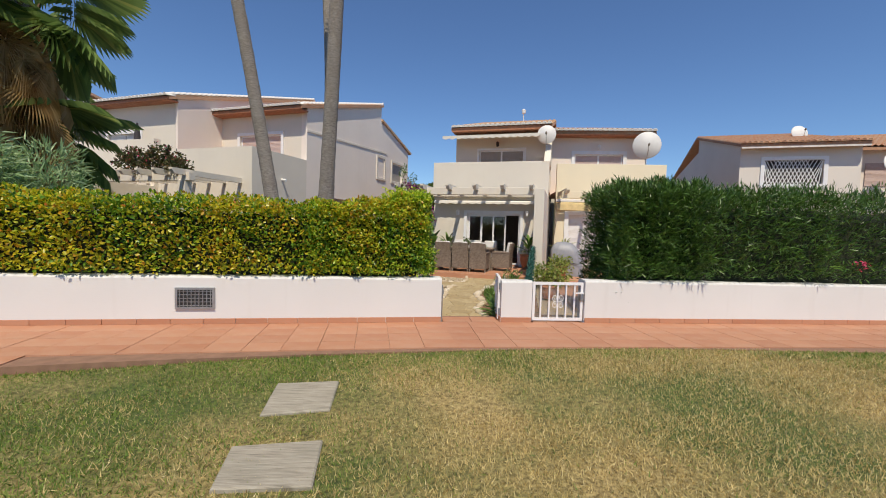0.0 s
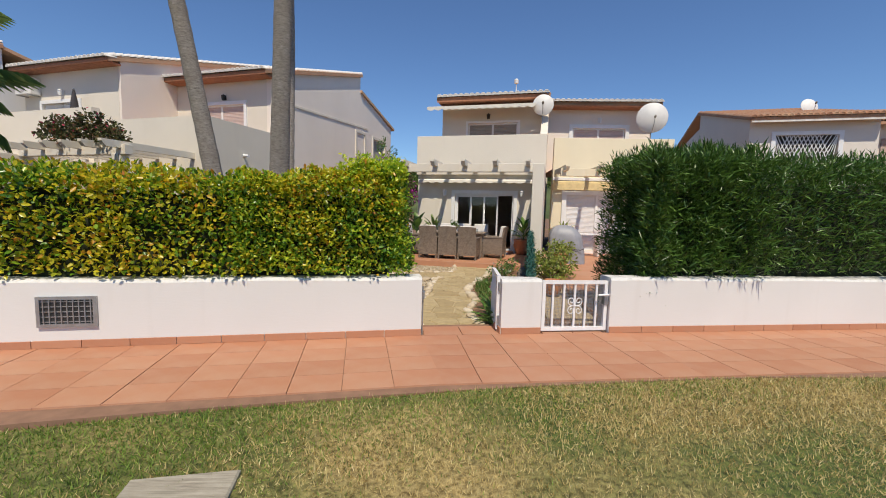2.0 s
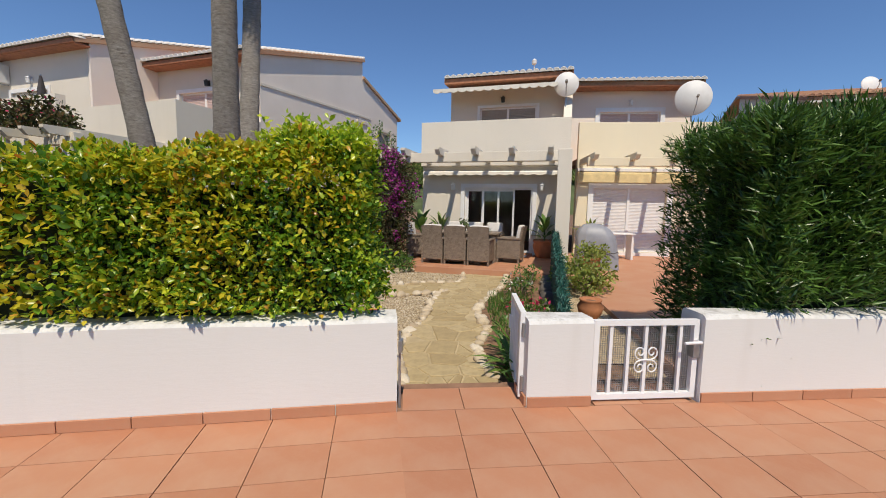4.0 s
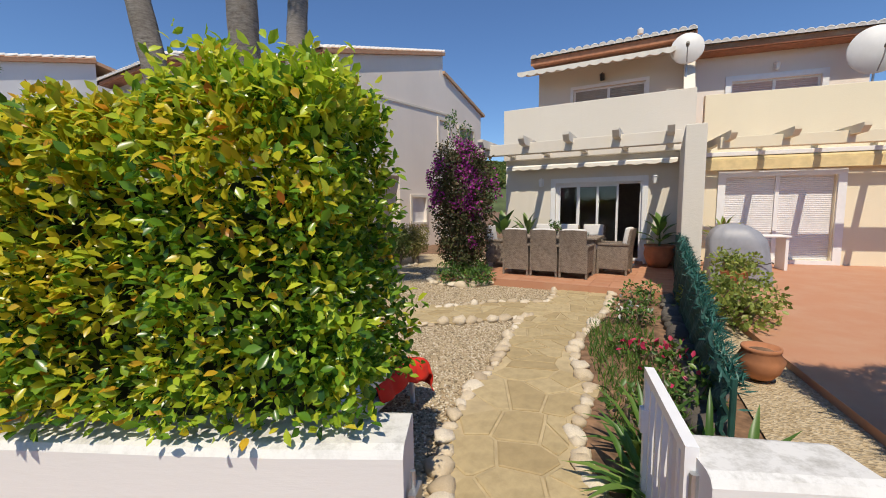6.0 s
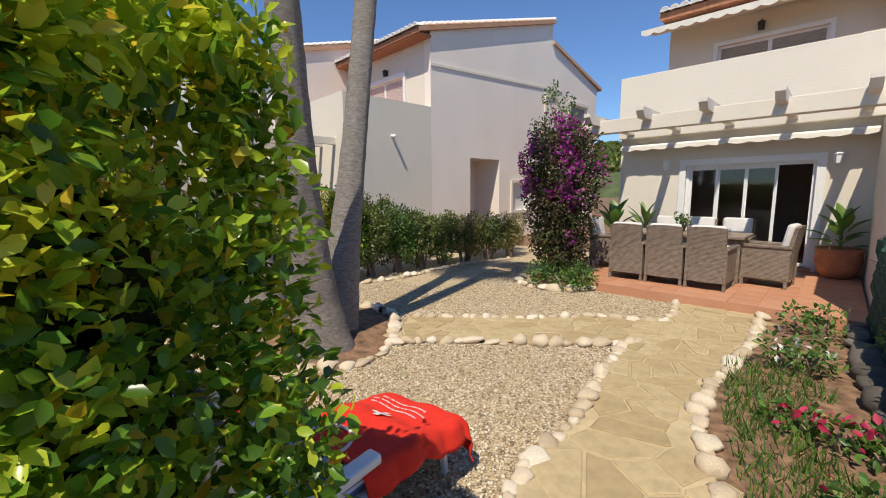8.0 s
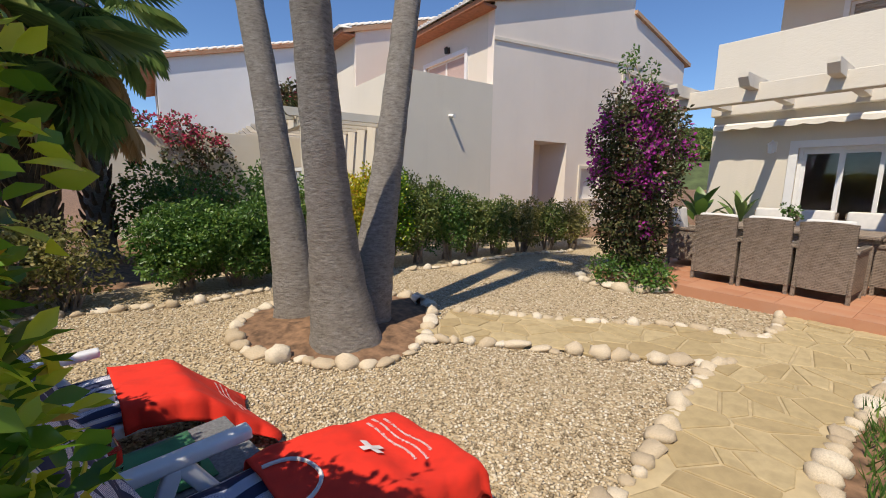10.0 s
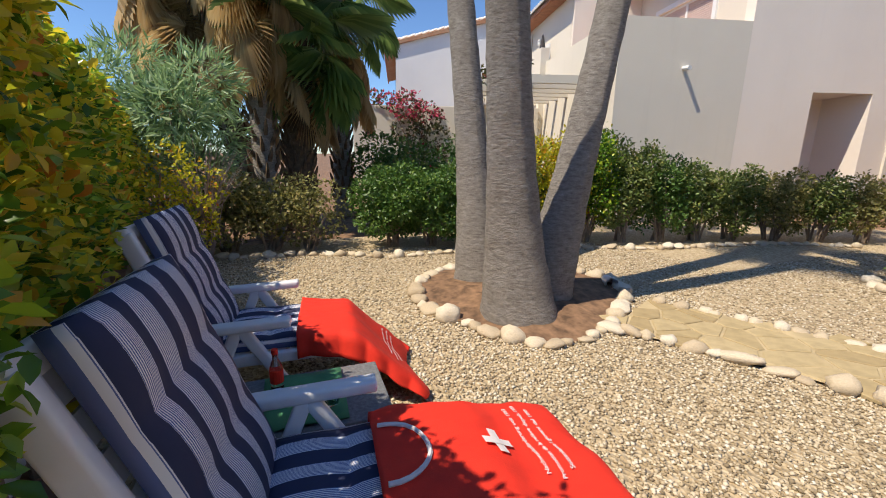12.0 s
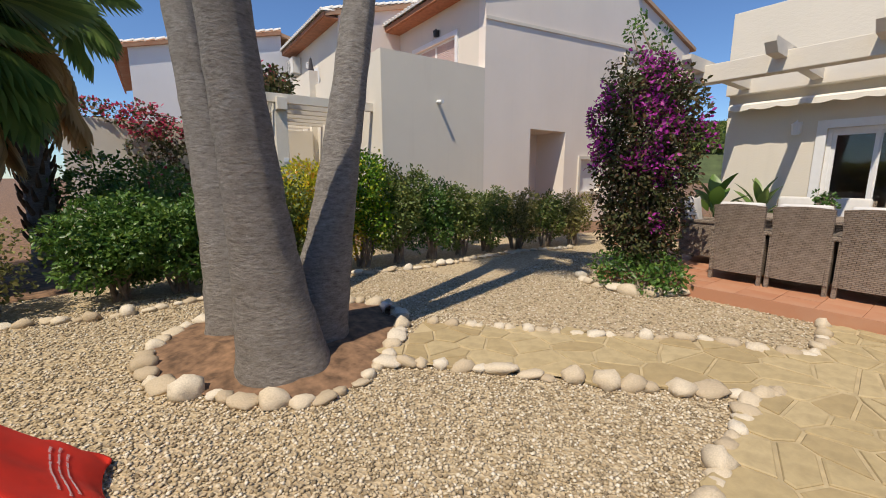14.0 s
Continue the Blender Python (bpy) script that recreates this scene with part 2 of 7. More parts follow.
def b_slab(nt, b):
    """Cast slab with the print of weathered boards."""
    grain = tex_noise(nt, coords(nt, (2.5, 34.0, 2.5)), 1.6, 8, 0.7)
    blot = tex_noise(nt, coords(nt), 6.0, 5)
    c = ramp(nt, grain, [(0.32, (0.19, 0.165, 0.125)), (0.5, (0.35, 0.31, 0.24)), (0.7, (0.46, 0.42, 0.34))])
    base(nt, b, mix(nt, ramp(nt, blot, [(0.42, (0, 0, 0)), (0.75, (0.5, 0.5, 0.5))]), c, (0.27, 0.25, 0.19)))
    bump(nt, b, grain, 0.6, 0.01)


M_WOODSLAB = material("weathered_wood_grain_slab", b_slab, 0.9)
M_PLASTIC = plain("white_garden_plastic", (0.72, 0.73, 0.75), 0.38, vary=0.06, bmp=0.05)
M_DISH = plain("white_dish_enamel", (0.72, 0.71, 0.68), 0.55, vary=0.08, scale=3)
M_RED = plain("red_towelling", (0.74, 0.026, 0.010), 0.85, vary=0.12, scale=14, bmp=0.5, grain=260)
M_PRINT = plain("white_print", (0.72, 0.66, 0.64), 0.8, vary=0.1)
M_GREYCOVER = plain("grey_vinyl_cover", (0.27, 0.28, 0.31), 0.5, vary=0.18, scale=4, bmp=0.3, grain=14)
M_TERRAPOT = plain("terracotta_pot_clay", (0.46, 0.19, 0.09), 0.8, vary=0.25, scale=5, bmp=0.3, grain=40)
M_AWNING = plain("cream_awning_canvas", (0.72, 0.68, 0.60), 0.85, vary=0.1, scale=5, bmp=0.15)
M_YELLOWAWNING = plain("yellow_awning_canvas", (0.70, 0.56, 0.30), 0.8, vary=0.15, scale=6, bmp=0.1)
M_NET = plain("dark_green_windbreak", (0.012, 0.07, 0.055), 0.8, vary=0.4, scale=9, bmp=0.7, grain=60)
M_GREENTOWEL = plain("green_towelling", (0.05, 0.22, 0.10), 0.9, vary=0.2, scale=10, bmp=0.5, grain=250)
M_TWIG = plain("grey_brown_twig", (0.27, 0.205, 0.15), 0.9, vary=0.3, scale=12, bmp=0.5)
M_CUSHION = plain("off_white_cushion", (0.62, 0.60, 0.57), 0.9, vary=0.08, scale=9, bmp=0.3)


def b_bark(nt, b):
    v = coords(nt)
    rings = tex_noise(nt, coords(nt, (5.0, 5.0, 17.0)), 2.8, 10, 0.8)
    big = tex_noise(nt, v, 3.2, 6, 0.65)
    c = ramp(nt, rings, [(0.32, (0.075, 0.062, 0.052)), (0.43, (0.22, 0.195, 0.17)), (0.58, (0.35, 0.32, 0.285)), (0.72, (0.52, 0.49, 0.44))])
    base(nt, b, mix(nt, ramp(nt, big, [(0.35, (0, 0, 0)), (0.8, (0.5, 0.5, 0.5))]), c, (0.19, 0.155, 0.125)))
    bump(nt, b, rings, 1.0, 0.03)


M_BARK = material("ringed_palm_bark", b_bark, 0.92)
M_FIBRE = plain("brown_palm_fibre", (0.15, 0.095, 0.055), 0.95, vary=0.5, scale=14, bmp=1.0, grain=50)


def b_wicker(nt, b):
    v = coords(nt)
    sp = nt.nodes.new("ShaderNodeSeparateXYZ")
    nt.links.new(v, sp.inputs[0])
    ad = nt.nodes.new("ShaderNodeMath")
    nt.links.new(sp.outputs["X"], ad.inputs[0])
    nt.links.new(sp.outputs["Y"], ad.inputs[1])
    cb = nt.nodes.new("ShaderNodeCombineXYZ")
    nt.links.new(ad.outputs[0], cb.inputs["X"])
    nt.links.new(sp.outputs["Z"], cb.inputs["Y"])
    br = nt.nodes.new("ShaderNodeTexBrick")
    br.inputs["Scale"].default_value = 1.0
    br.inputs["Brick Width"].default_value = 0.05
    br.inputs["Row Height"].default_value = 0.019
    br.inputs["Mortar Size"].default_value = 0.0035
    br.inputs["Mortar Smooth"].default_value = 0.8
    br.inputs["Color1"].default_value = (0.30, 0.235, 0.18, 1)
    br.inputs["Color2"].default_value = (0.21, 0.16, 0.12, 1)
    br.inputs["Mortar"].default_value = (0.05, 0.036, 0.027, 1)
    nt.links.new(cb.outputs[0], br.inputs["Vector"])
    n = tex_noise(nt, v, 14.0)
    base(nt, b, mix(nt, ramp(nt, n, [(0.35, (0, 0, 0)), (0.7, (0.45, 0.45, 0.45))]), br.outputs["Color"], (0.36, 0.30, 0.24)))
    inv = nt.nodes.new("ShaderNodeMath")
    inv.operation = "SUBTRACT"
    inv.inputs[0].default_value = 1.0
    nt.links.new(br.outputs["Fac"], inv.inputs[1])
    bump(nt, b, inv.outputs[0], 0.8, 0.008)


M_WICKER = material("grey_brown_wicker", b_wicker, 0.65)


def b_glass(nt, b):
    b.inputs["Base Color"].default_value = (0.9, 0.95, 0.95, 1)
    b.inputs["Transmission Weight"].default_value = 1.0
    b.inputs["IOR"].default_value = 1.45


M_GLASS = material("window_glass", b_glass, 0.02)


def b_stripe(nt, b):
    v = coords(nt)
    sx = nt.nodes.new("ShaderNodeSeparateXYZ")
    nt.links.new(v, sx.inputs[0])

    def band(period, phase, width):
        m1 = nt.nodes.new("ShaderNodeMath")
        m1.operation = "MULTIPLY_ADD"
        m1.inputs[1].default_value, m1.inputs[2].default_value = 1.0 / period, phase
        nt.links.new(sx.outputs["X"], m1.inputs[0])
        m2 = nt.nodes.new("ShaderNodeMath")
        m2.operation = "FRACT"
        nt.links.new(m1.outputs[0], m2.inputs[0])
        m3 = nt.nodes.new("ShaderNodeMath")
        m3.operation = "LESS_THAN"
        m3.inputs[1].default_value = width
        nt.links.new(m2.outputs[0], m3.inputs[0])
        return m3.outputs[0]
    fine = mix(nt, band(0.006, 0.0, 0.5), (0.10, 0.14, 0.30), (0.74, 0.74, 0.76))
    base(nt, b, mix(nt, band(0.115, 10.22, 0.46), fine, (0.022, 0.030, 0.075)))
    bump(nt, b, tex_noise(nt, v, 9), 0.25, 0.02)


M_STRIPE = material("navy_and_white_striped_canvas", b_stripe, 0.85)

# ---- building blocks ----
JOINED = {"leaves", "near_leaves", "far_leaves", "blossoms", "branching_stem", "stem_row", "crown", "dry_skirt", "leaf_stub_mass", "fringe", "wire_mesh"}


def finish(bm, name, mat, smooth=False):
    me = bpy.data.meshes.new(name)
    bm.normal_update()
    bm.to_mesh(me)
    bm.free()
    me.materials.append(mat)
    if smooth:
        for p in me.polygons:
            p.use_smooth = True
    return me


def part(name, bm, mat, parent, label="", smooth=False):
    ob = new(name, finish(bm, name, mat, smooth) if isinstance(bm, bmesh.types.BMesh) else bm)
    ob.parent = parent
    if name in JOINED:
        tagged(ob, kind="stuff")
    if label:
        tagged(ob, label)
    return ob


def thing(name, label, category, m=None, group="", kind=""):
    ob = new(name)
    ob.empty_display_size = 0.1
    if m is not None:
        ob.matrix_basis = m
    return tagged(ob, label, category, group, kind)


def solid(name, bm, mat, label, category, m=None, group="", kind="", smooth=False):
    ob = new(name, finish(bm, name, mat, smooth) if isinstance(bm, bmesh.types.BMesh) else bm)
    if m is not None:
        ob.matrix_basis = m
    return tagged(ob, label, category, group, kind)


def box(bm, x0, x1, y0, y1, z0, z1, m=None, bevel=0.0):
    vs = [bm.verts.new((x, y, z)) for z in (z0, z1) for y in (y0, y1) for x in (x0, x1)]
    fs = [bm.faces.new([vs[i] for i in q]) for q in ((0, 2, 3, 1), (4, 5, 7, 6), (0, 1, 5, 4), (2, 6, 7, 3), (0, 4, 6, 2), (1, 3, 7, 5))]
    if bevel:
        es = list({e for f in fs for e in f.edges})
        r = bmesh.ops.bevel(bm, geom=es, offset=bevel, segments=2, affect="EDGES", profile=0.6)
        vs = list({v for f in r["faces"] for v in f.verts} | {v for v in vs if v.is_valid})
    if m is not None:
        for v in vs:
            v.co = m @ v.co
    return vs


def boxbm(*a, **k):
    bm = bmesh.new()
    box(bm, *a, **k)
    return bm


def tube(bm, pts, radii, sides=8, caps=True):
    """A round bar through points, with a radius at each."""
    pts = [Vector(p) for p in pts]
    if isinstance(radii, (int, float)):
        radii = [radii] * len(pts)
    rings = []
    for i, p in enumerate(pts):
        d = (pts[min(i + 1, len(pts) - 1)] - pts[max(i - 1, 0)]).normalized()
        a = d.orthogonal().normalized() if i == 0 else (ref - d * ref.dot(d)).normalized()
        ref = a
        c = d.cross(a)
        rings.append([bm.verts.new(p + (a * math.cos(2 * math.pi * k / sides) + c * math.sin(2 * math.pi * k / sides)) * radii[i]) for k in range(sides)])
    for r0, r1 in zip(rings, rings[1:]):
        for k in range(sides):
            bm.faces.new((r0[k], r0[(k + 1) % sides], r1[(k + 1) % sides], r1[k]))
    if caps:
        bm.faces.new(list(reversed(rings[0])))
        bm.faces.new(rings[-1])


def lathe(bm, profile, sides=24, m=None):
    """A turned body from (radius, z) pairs."""
    rings = []
    for r, z in profile:
        rings.append([bm.verts.new((r * math.cos(2 * math.pi * k / sides), r * math.sin(2 * math.pi * k / sides), z)) for k in range(sides)])
    for r0, r1 in zip(rings, rings[1:]):
        for k in range(sides):
            bm.faces.new((r0[k], r0[(k + 1) % sides], r1[(k + 1) % sides], r1[k]))
    bm.faces.new(list(reversed(rings[0])))
    bm.faces.new(rings[-1])
    if m is not None:
        for r in rings:
            for v in r:
                v.co = m @ v.co


def pierced(bm, u0, u1, z0, z1, v0, v1, holes=(), slope=None):
    """An upright slab along u, from v0 to v1 thick, with holes (u0, u1, z0, z1) through it.
    slope: the top's height as a function of u, for a gable."""
    us = sorted({u0, u1, *[h[0] for h in holes], *[h[1] for h in holes]})
    zs = sorted({z0, z1, *[h[2] for h in holes], *[h[3] for h in holes]})

    def solid_at(i, j):
        if not (0 <= i < len(us) - 1 and 0 <= j < len(zs) - 1):
            return False
        u, z = (us[i] + us[i + 1]) / 2, (zs[j] + zs[j + 1]) / 2
        return not any(h[0] < u < h[1] and h[2] < z < h[3] for h in holes)
    cache = {}

    def vert(u, v, z):
        if slope and z == z1:
            z = slope(u)
        k = (round(u, 4), round(v, 4), round(z, 4))
        if k not in cache:
            cache[k] = bm.verts.new((u, v, z))
        return cache[k]
    for i in range(len(us) - 1):
        for j in range(len(zs) - 1):
            if not solid_at(i, j):
                continue
            a, b, c, d = us[i], us[i + 1], zs[j], zs[j + 1]
            quads = [[(a, v0, c), (b, v0, c), (b, v0, d), (a, v0, d)], [(b, v1, c), (a, v1, c), (a, v1, d), (b, v1, d)]]
            if not solid_at(i - 1, j):
                quads.append([(a, v1, c), (a, v0, c), (a, v0, d), (a, v1, d)])
            if not solid_at(i + 1, j):
                quads.append([(b, v0, c), (b, v1, c), (b, v1, d), (b, v0, d)])
            if not solid_at(i, j - 1):
                quads.append([(a, v1, c), (b, v1, c), (b, v0, c), (a, v0, c)])
            if not solid_at(i, j + 1):
                quads.append([(a, v0, d), (b, v0, d), (b, v1, d), (a, v1, d)])
            for q in quads:
                bm.faces.new([vert(*p) for p in q])


def scattered(name, verts, faces, places, mat):
    """One mesh of many small pieces: verts (n, 3), faces as equal-length tuples, places (k, 4, 4) matrices."""
    verts, faces, places = np.asarray(verts, float), np.asarray(faces, int), np.asarray(places, float)
    k, n = len(places), len(verts)
    h = np.concatenate([verts, np.ones((n, 1))], 1)
    co = np.einsum("kij,nj->kni", places[:, :3, :], h).reshape(-1, 3)
    idx = (faces[None] + (np.arange(k) * n)[:, None, None]).reshape(-1)
    side = faces.shape[1]
    me = bpy.data.meshes.new(name)
    me.vertices.add(len(co))
    me.vertices.foreach_set("co", co.astype(np.float32).ravel())
    me.loops.add(len(idx))
    me.loops.foreach_set("vertex_index", idx.astype(np.int32))
    nf = len(idx) // side
    me.polygons.add(nf)
    me.polygons.foreach_set("loop_start", (np.arange(nf) * side).astype(np.int32))
    me.update(calc_edges=True)
    me.validate()
    me.materials.append(mat)
    return me


def frames_of(pos, direction, up, size):
    """Matrices that put a leaf's y axis along direction, its z near up, at pos, scaled by size (k,) or (k, 3)."""
    pos, d, u = np.asarray(pos, float), np.asarray(direction, float), np.asarray(up, float)
    d = d / np.linalg.norm(d, axis=1, keepdims=True)
    x = np.cross(d, u)
    x /= np.maximum(np.linalg.norm(x, axis=1, keepdims=True), 1e-6)
    z = np.cross(x, d)
    size = np.asarray(size, float)
    if size.ndim == 1:
        size = np.repeat(size[:, None], 3, 1)
    m = np.zeros((len(pos), 4, 4))
    m[:, :3, 0], m[:, :3, 1], m[:, :3, 2] = x * size[:, :1], d * size[:, 1:2], z * size[:, 2:3]
    m[:, :3, 3], m[:, 3, 3] = pos, 1
    return m


# Leaf blanks of length 1 along y: oval, narrow, and a two-triangle speck.
OVAL = ([(0, 0, 0), (0.20, 0.28, 0.08), (0, 0.3, 0), (-0.20, 0.28, 0.08), (0.25, 0.62, 0.06), (0, 0.64, -0.03), (-0.25, 0.62, 0.06), (0, 1.0, -0.10)],
        [(0, 1, 2), (0, 2, 3), (1, 4, 2), (2, 4, 5), (2, 5, 6), (2, 6, 3), (4, 7, 5), (5, 7, 6)])
NARROW = ([(0, 0, 0), (0.075, 0.4, 0.03), (0, 0.42, 0), (-0.075, 0.4, 0.03), (0, 1.0, -0.08)],
          [(0, 1, 2), (0, 2, 3), (1, 4, 2), (2, 4, 3)])
SPECK = ([(0, 0, 0), (0.29, 0.38, 0.07), (0.22, 0.76, 0.03), (0, 1.0, -0.06), (-0.22, 0.76, 0.03), (-0.29, 0.38, 0.07)], [(0, 1, 2, 3), (0, 3, 4, 5)])
RNG = np.random.default_rng(7)


def leaf_cloud(pos, out, size, spread=0.8, droop=0.0, lift=0.5, face=0.6):
    """Leaf places at pos that point about outwards along out."""
    k = len(pos)
    d = np.asarray(out, float) + RNG.normal(0, spread, (k, 3))
    d[:, 2] += (lift - 0.5) - droop
    up = np.asarray(out, float) * face + RNG.normal(0, 0.5, (k, 3)) + np.array([0, 0, lift])
    return frames_of(pos, d, up, RNG.uniform(0.7, 1.25, k) * size)


def lump(x, y, z, f=1.7):
    """Smooth unevenness between about -1 and 1."""
    return np.sin(x * f * 1.9 + 1.3 * np.sin(y * f + 2)) * 0.5 + np.sin(z * f * 2.7 + x * f * 0.8) * 0.3 + np.sin(x * f * 5.1 + z * 7 + y * 4) * 0.2

# ---- ground ----
PATH_Z = 0.12      # the tiled walk along the wall
TERR_Z = 0.14      # the terrace before the house


def front_y(x):
    """The street face of the garden wall."""
    return 6.02 + 0.172 * x if x < 0 else 6.02 + 0.10 * x


def sheet(bm, pts, z=0.0):
    return bm.faces.new([bm.verts.new((x, y, z)) for x, y in pts])


bm = bmesh.new()
sheet(bm, [(-900, -900), (900, -900), (900, 900), (-900, 900)], -0.06)
solid("ground", bm, M_SOIL, "dry brown earth running out to the horizon", "ground", kind="structure")


def lawn_y(x):
    """The lawn's edge along the walk."""
    return 4.62 + 0.17 * x - 0.013 * x * x if x < 3 else 5.013 + 0.03 * (x - 3)


# lawn as a gently rising sheet
bm = bmesh.new()
cols = []
for i in range(61):
    x = -15 + i * 0.6
    top = lawn_y(max(-9.0, x)) if x > -9 else lawn_y(-9.0) + 0.1 * (x + 9)
    col = []
    for j in range(25):
        s = j / 24
        y = -14 + (top + 14) * s
        z = 0.11 * min(1.0, max(0.0, (y - 3.4) / 1.3)) + 0.010 * math.sin(x * 1.3 + y) * math.sin(y * 1.7)
        col.append(bm.verts.new((x, y, min(z, 0.10))))
    cols.append(col)
for a, b in zip(cols, cols[1:]):
    for j in range(24):
        bm.faces.new((a[j], b[j], b[j + 1], a[j + 1]))
solid("ground_lawn", bm, M_LAWN, "dry patchy lawn, green and straw yellow", "lawn", kind="structure", smooth=True)


def lawn_z(x, y):
    return min(0.10, 0.11 * min(1.0, max(0.0, (y - 3.4) / 1.3)) + 0.010 * math.sin(x * 1.3 + y) * math.sin(y * 1.7))


# bed of the tiled walk with a thin concrete edge
bm = bmesh.new()
xs = [-14 + i * 0.5 for i in range(53)]
lo = [bm.verts.new((x, lawn_y(max(x, -9)) + (0.1 * (x + 9) if x < -9 else 0) - 0.02, PATH_Z - 0.012)) for x in xs]
hi = [bm.verts.new((x, front_y(x) + 0.45, PATH_Z - 0.012)) for x in xs]
dn = [bm.verts.new((v.co.x, v.co.y, -0.05)) for v in lo]
for i in range(len(xs) - 1):
    bm.faces.new((lo[i], lo[i + 1], hi[i + 1], hi[i]))
    bm.faces.new((dn[i], dn[i + 1], lo[i + 1], lo[i]))
walk_bed = solid("pavement", bm, M_GROUT, "terracotta tiled footpath with dark joints", "footpath", kind="structure")

# ---- garden floor ----
MAIN_L = [(0.02, 6.12), (-0.14, 7.3), (-0.12, 8.0), (0.04, 8.7), (0.10, 9.5), (0.20, 10.25), (0.33, 10.6)]
MAIN_L2 = [(0.58, 11.45), (0.70, 11.9), (0.80, 12.75)]
MAIN_R = [(0.86, 6.2), (0.78, 6.9), (0.66, 7.5), (0.84, 8.3), (0.82, 9.3), (1.22, 10.5), (1.5, 11.4), (1.75, 12.55)]
STRIP_LO = [(0.33, 10.6), (0.12, 10.4), (-0.47, 10.1), (-1.36, 9.74), (-1.95, 9.38)]
STRIP_HI = [(0.58, 11.45), (0.3, 11.38), (-0.13, 11.3), (-0.77, 10.95), (-1.57, 10.57), (-2.3, 10.22)]
bm = bmesh.new()
sheet(bm, [(-6.5, 4.9), (0.9, 6.2), (2.3, 6.2), (2.9, 12.4), (2.9, 16), (-3.0, 18), (-6.2, 15)], 0.0)
solid("floor_gravel", bm, M_GRAVEL, "pale beige gravel garden floor", "gravel", kind="structure")
bm = bmesh.new()
for quad in [(MAIN_L[i], MAIN_R[i], MAIN_R[i + 1], MAIN_L[i + 1]) for i in range(5)]:
    sheet(bm, quad, 0.022)
sheet(bm, [MAIN_L[5], MAIN_R[5], MAIN_R[6], STRIP_HI[0], STRIP_LO[0]], 0.022)
sheet(bm, [STRIP_HI[0], MAIN_R[6], MAIN_R[7], MAIN_L2[2], MAIN_L2[1]], 0.022)
for i in range(4):
    sheet(bm, [STRIP_LO[i], STRIP_HI[i], STRIP_HI[i + 1], STRIP_LO[i + 1]], 0.022)
sheet(bm, [STRIP_LO[4], STRIP_HI[4], STRIP_HI[5]], 0.022)
bmesh.ops.recalc_face_normals(bm, faces=bm.faces[:])
garden_path = solid("floor_flagstone", bm, M_MORTAR, "yellow crazy-paved stone garden path", "path", kind="structure")
bm = bmesh.new()
sheet(bm, [(0.88, 6.5), (2.0, 6.5), (2.75, 12.35), (1.78, 12.5), (1.5, 11.4), (1.22, 10.5), (0.84, 9.3), (0.86, 8.3), (0.70, 7.5), (0.80, 6.9)], 0.012)
solid("floor_flower_bed", bm, M_SOIL, "brown soil flower bed beside the path", "flower bed", kind="structure")
RING = (-2.98, 9.28)


BED = [(-3.5, 8.33), (-3.0, 8.24), (-2.45, 8.40), (-2.02, 8.64), (-1.9, 8.98), (-2.0, 9.42), (-2.32, 9.9), (-2.55, 10.2), (-2.9, 10.38), (-3.3, 10.28), (-3.75, 9.8), (-4.02, 9.2), (-3.9, 8.65)]


def smooth_line(pts, closed=False, step=0.05):
    """A rounded line through points, with points every step or so."""
    pts = [Vector(p) for p in pts]
    n = len(pts)
    out = []
    for i in range(n if closed else n - 1):
        p = [pts[(i + k) % n] if closed else pts[min(max(i + k, 0), n - 1)] for k in (-1, 0, 1, 2)]
        m = max(2, int((p[2] - p[1]).length / step))
        for j in range(m):
            t = j / m
            out.append(0.5 * ((2 * p[1]) + (p[2] - p[0]) * t + (2 * p[0] - 5 * p[1] + 4 * p[2] - p[3]) * t * t + (3 * p[1] - p[0] - 3 * p[2] + p[3]) * t ** 3))
    if not closed:
        out.append(pts[-1])
    return out


BED_LINE = smooth_line(BED, True)


def ring_pt(a):
    """The outline of the bed round the palms."""
    return BED_LINE[int(a / (2 * math.pi) * len(BED_LINE)) % len(BED_LINE)]


bm = bmesh.new()
mid = bm.verts.new((RING[0], RING[1], 0.10))
rings = []
for k, h in ((0.55, 0.08), (1.0, 0.015)):
    rings.append([bm.verts.new((RING[0] + (ring_pt(2 * math.pi * i / 28)[0] - RING[0]) * k, RING[1] + (ring_pt(2 * math.pi * i / 28)[1] - RING[1]) * k, h + 0.012 * math.sin(i * 2.1))) for i in range(28)])
for i in range(28):
    j = (i + 1) % 28
    bm.faces.new((mid, rings[0][i], rings[0][j]))
    bm.faces.new((rings[0][i], rings[1][i], rings[1][j], rings[0][j]))
solid("floor_palm_bed", bm, M_SOIL, "mounded brown soil bed round the palm trunks", "palm bed", kind="structure", smooth=True)

# the terraces
HOUSE = Matrix.Translation((-0.4, 16.4, 0)) @ Matrix.Rotation(radians(-16), 4, "Z")
NEXT = Matrix.Translation((4.45, 16.45, 0)) @ Matrix.Rotation(radians(-6), 4, "Z")
LEFT = Matrix.Translation((-6.4, 14.4, 0)) @ Matrix.Rotation(radians(-18.5), 4, "Z")
terrace = solid("floor_terrace", boxbm(-0.2, 4.1, -3.45, 2.2, -0.1, TERR_Z - 0.006), M_TERRA, "terracotta tiled house terrace", "terrace", HOUSE, kind="structure")
bm = bmesh.new()
f = sheet(bm, [(2.35, 6.3), (9.5, 6.9), (9.5, 16.6), (4.0, 17.0), (3.05, 12.4)], 0.10)
ext = bmesh.ops.extrude_face_region(bm, geom=bm.faces[:])
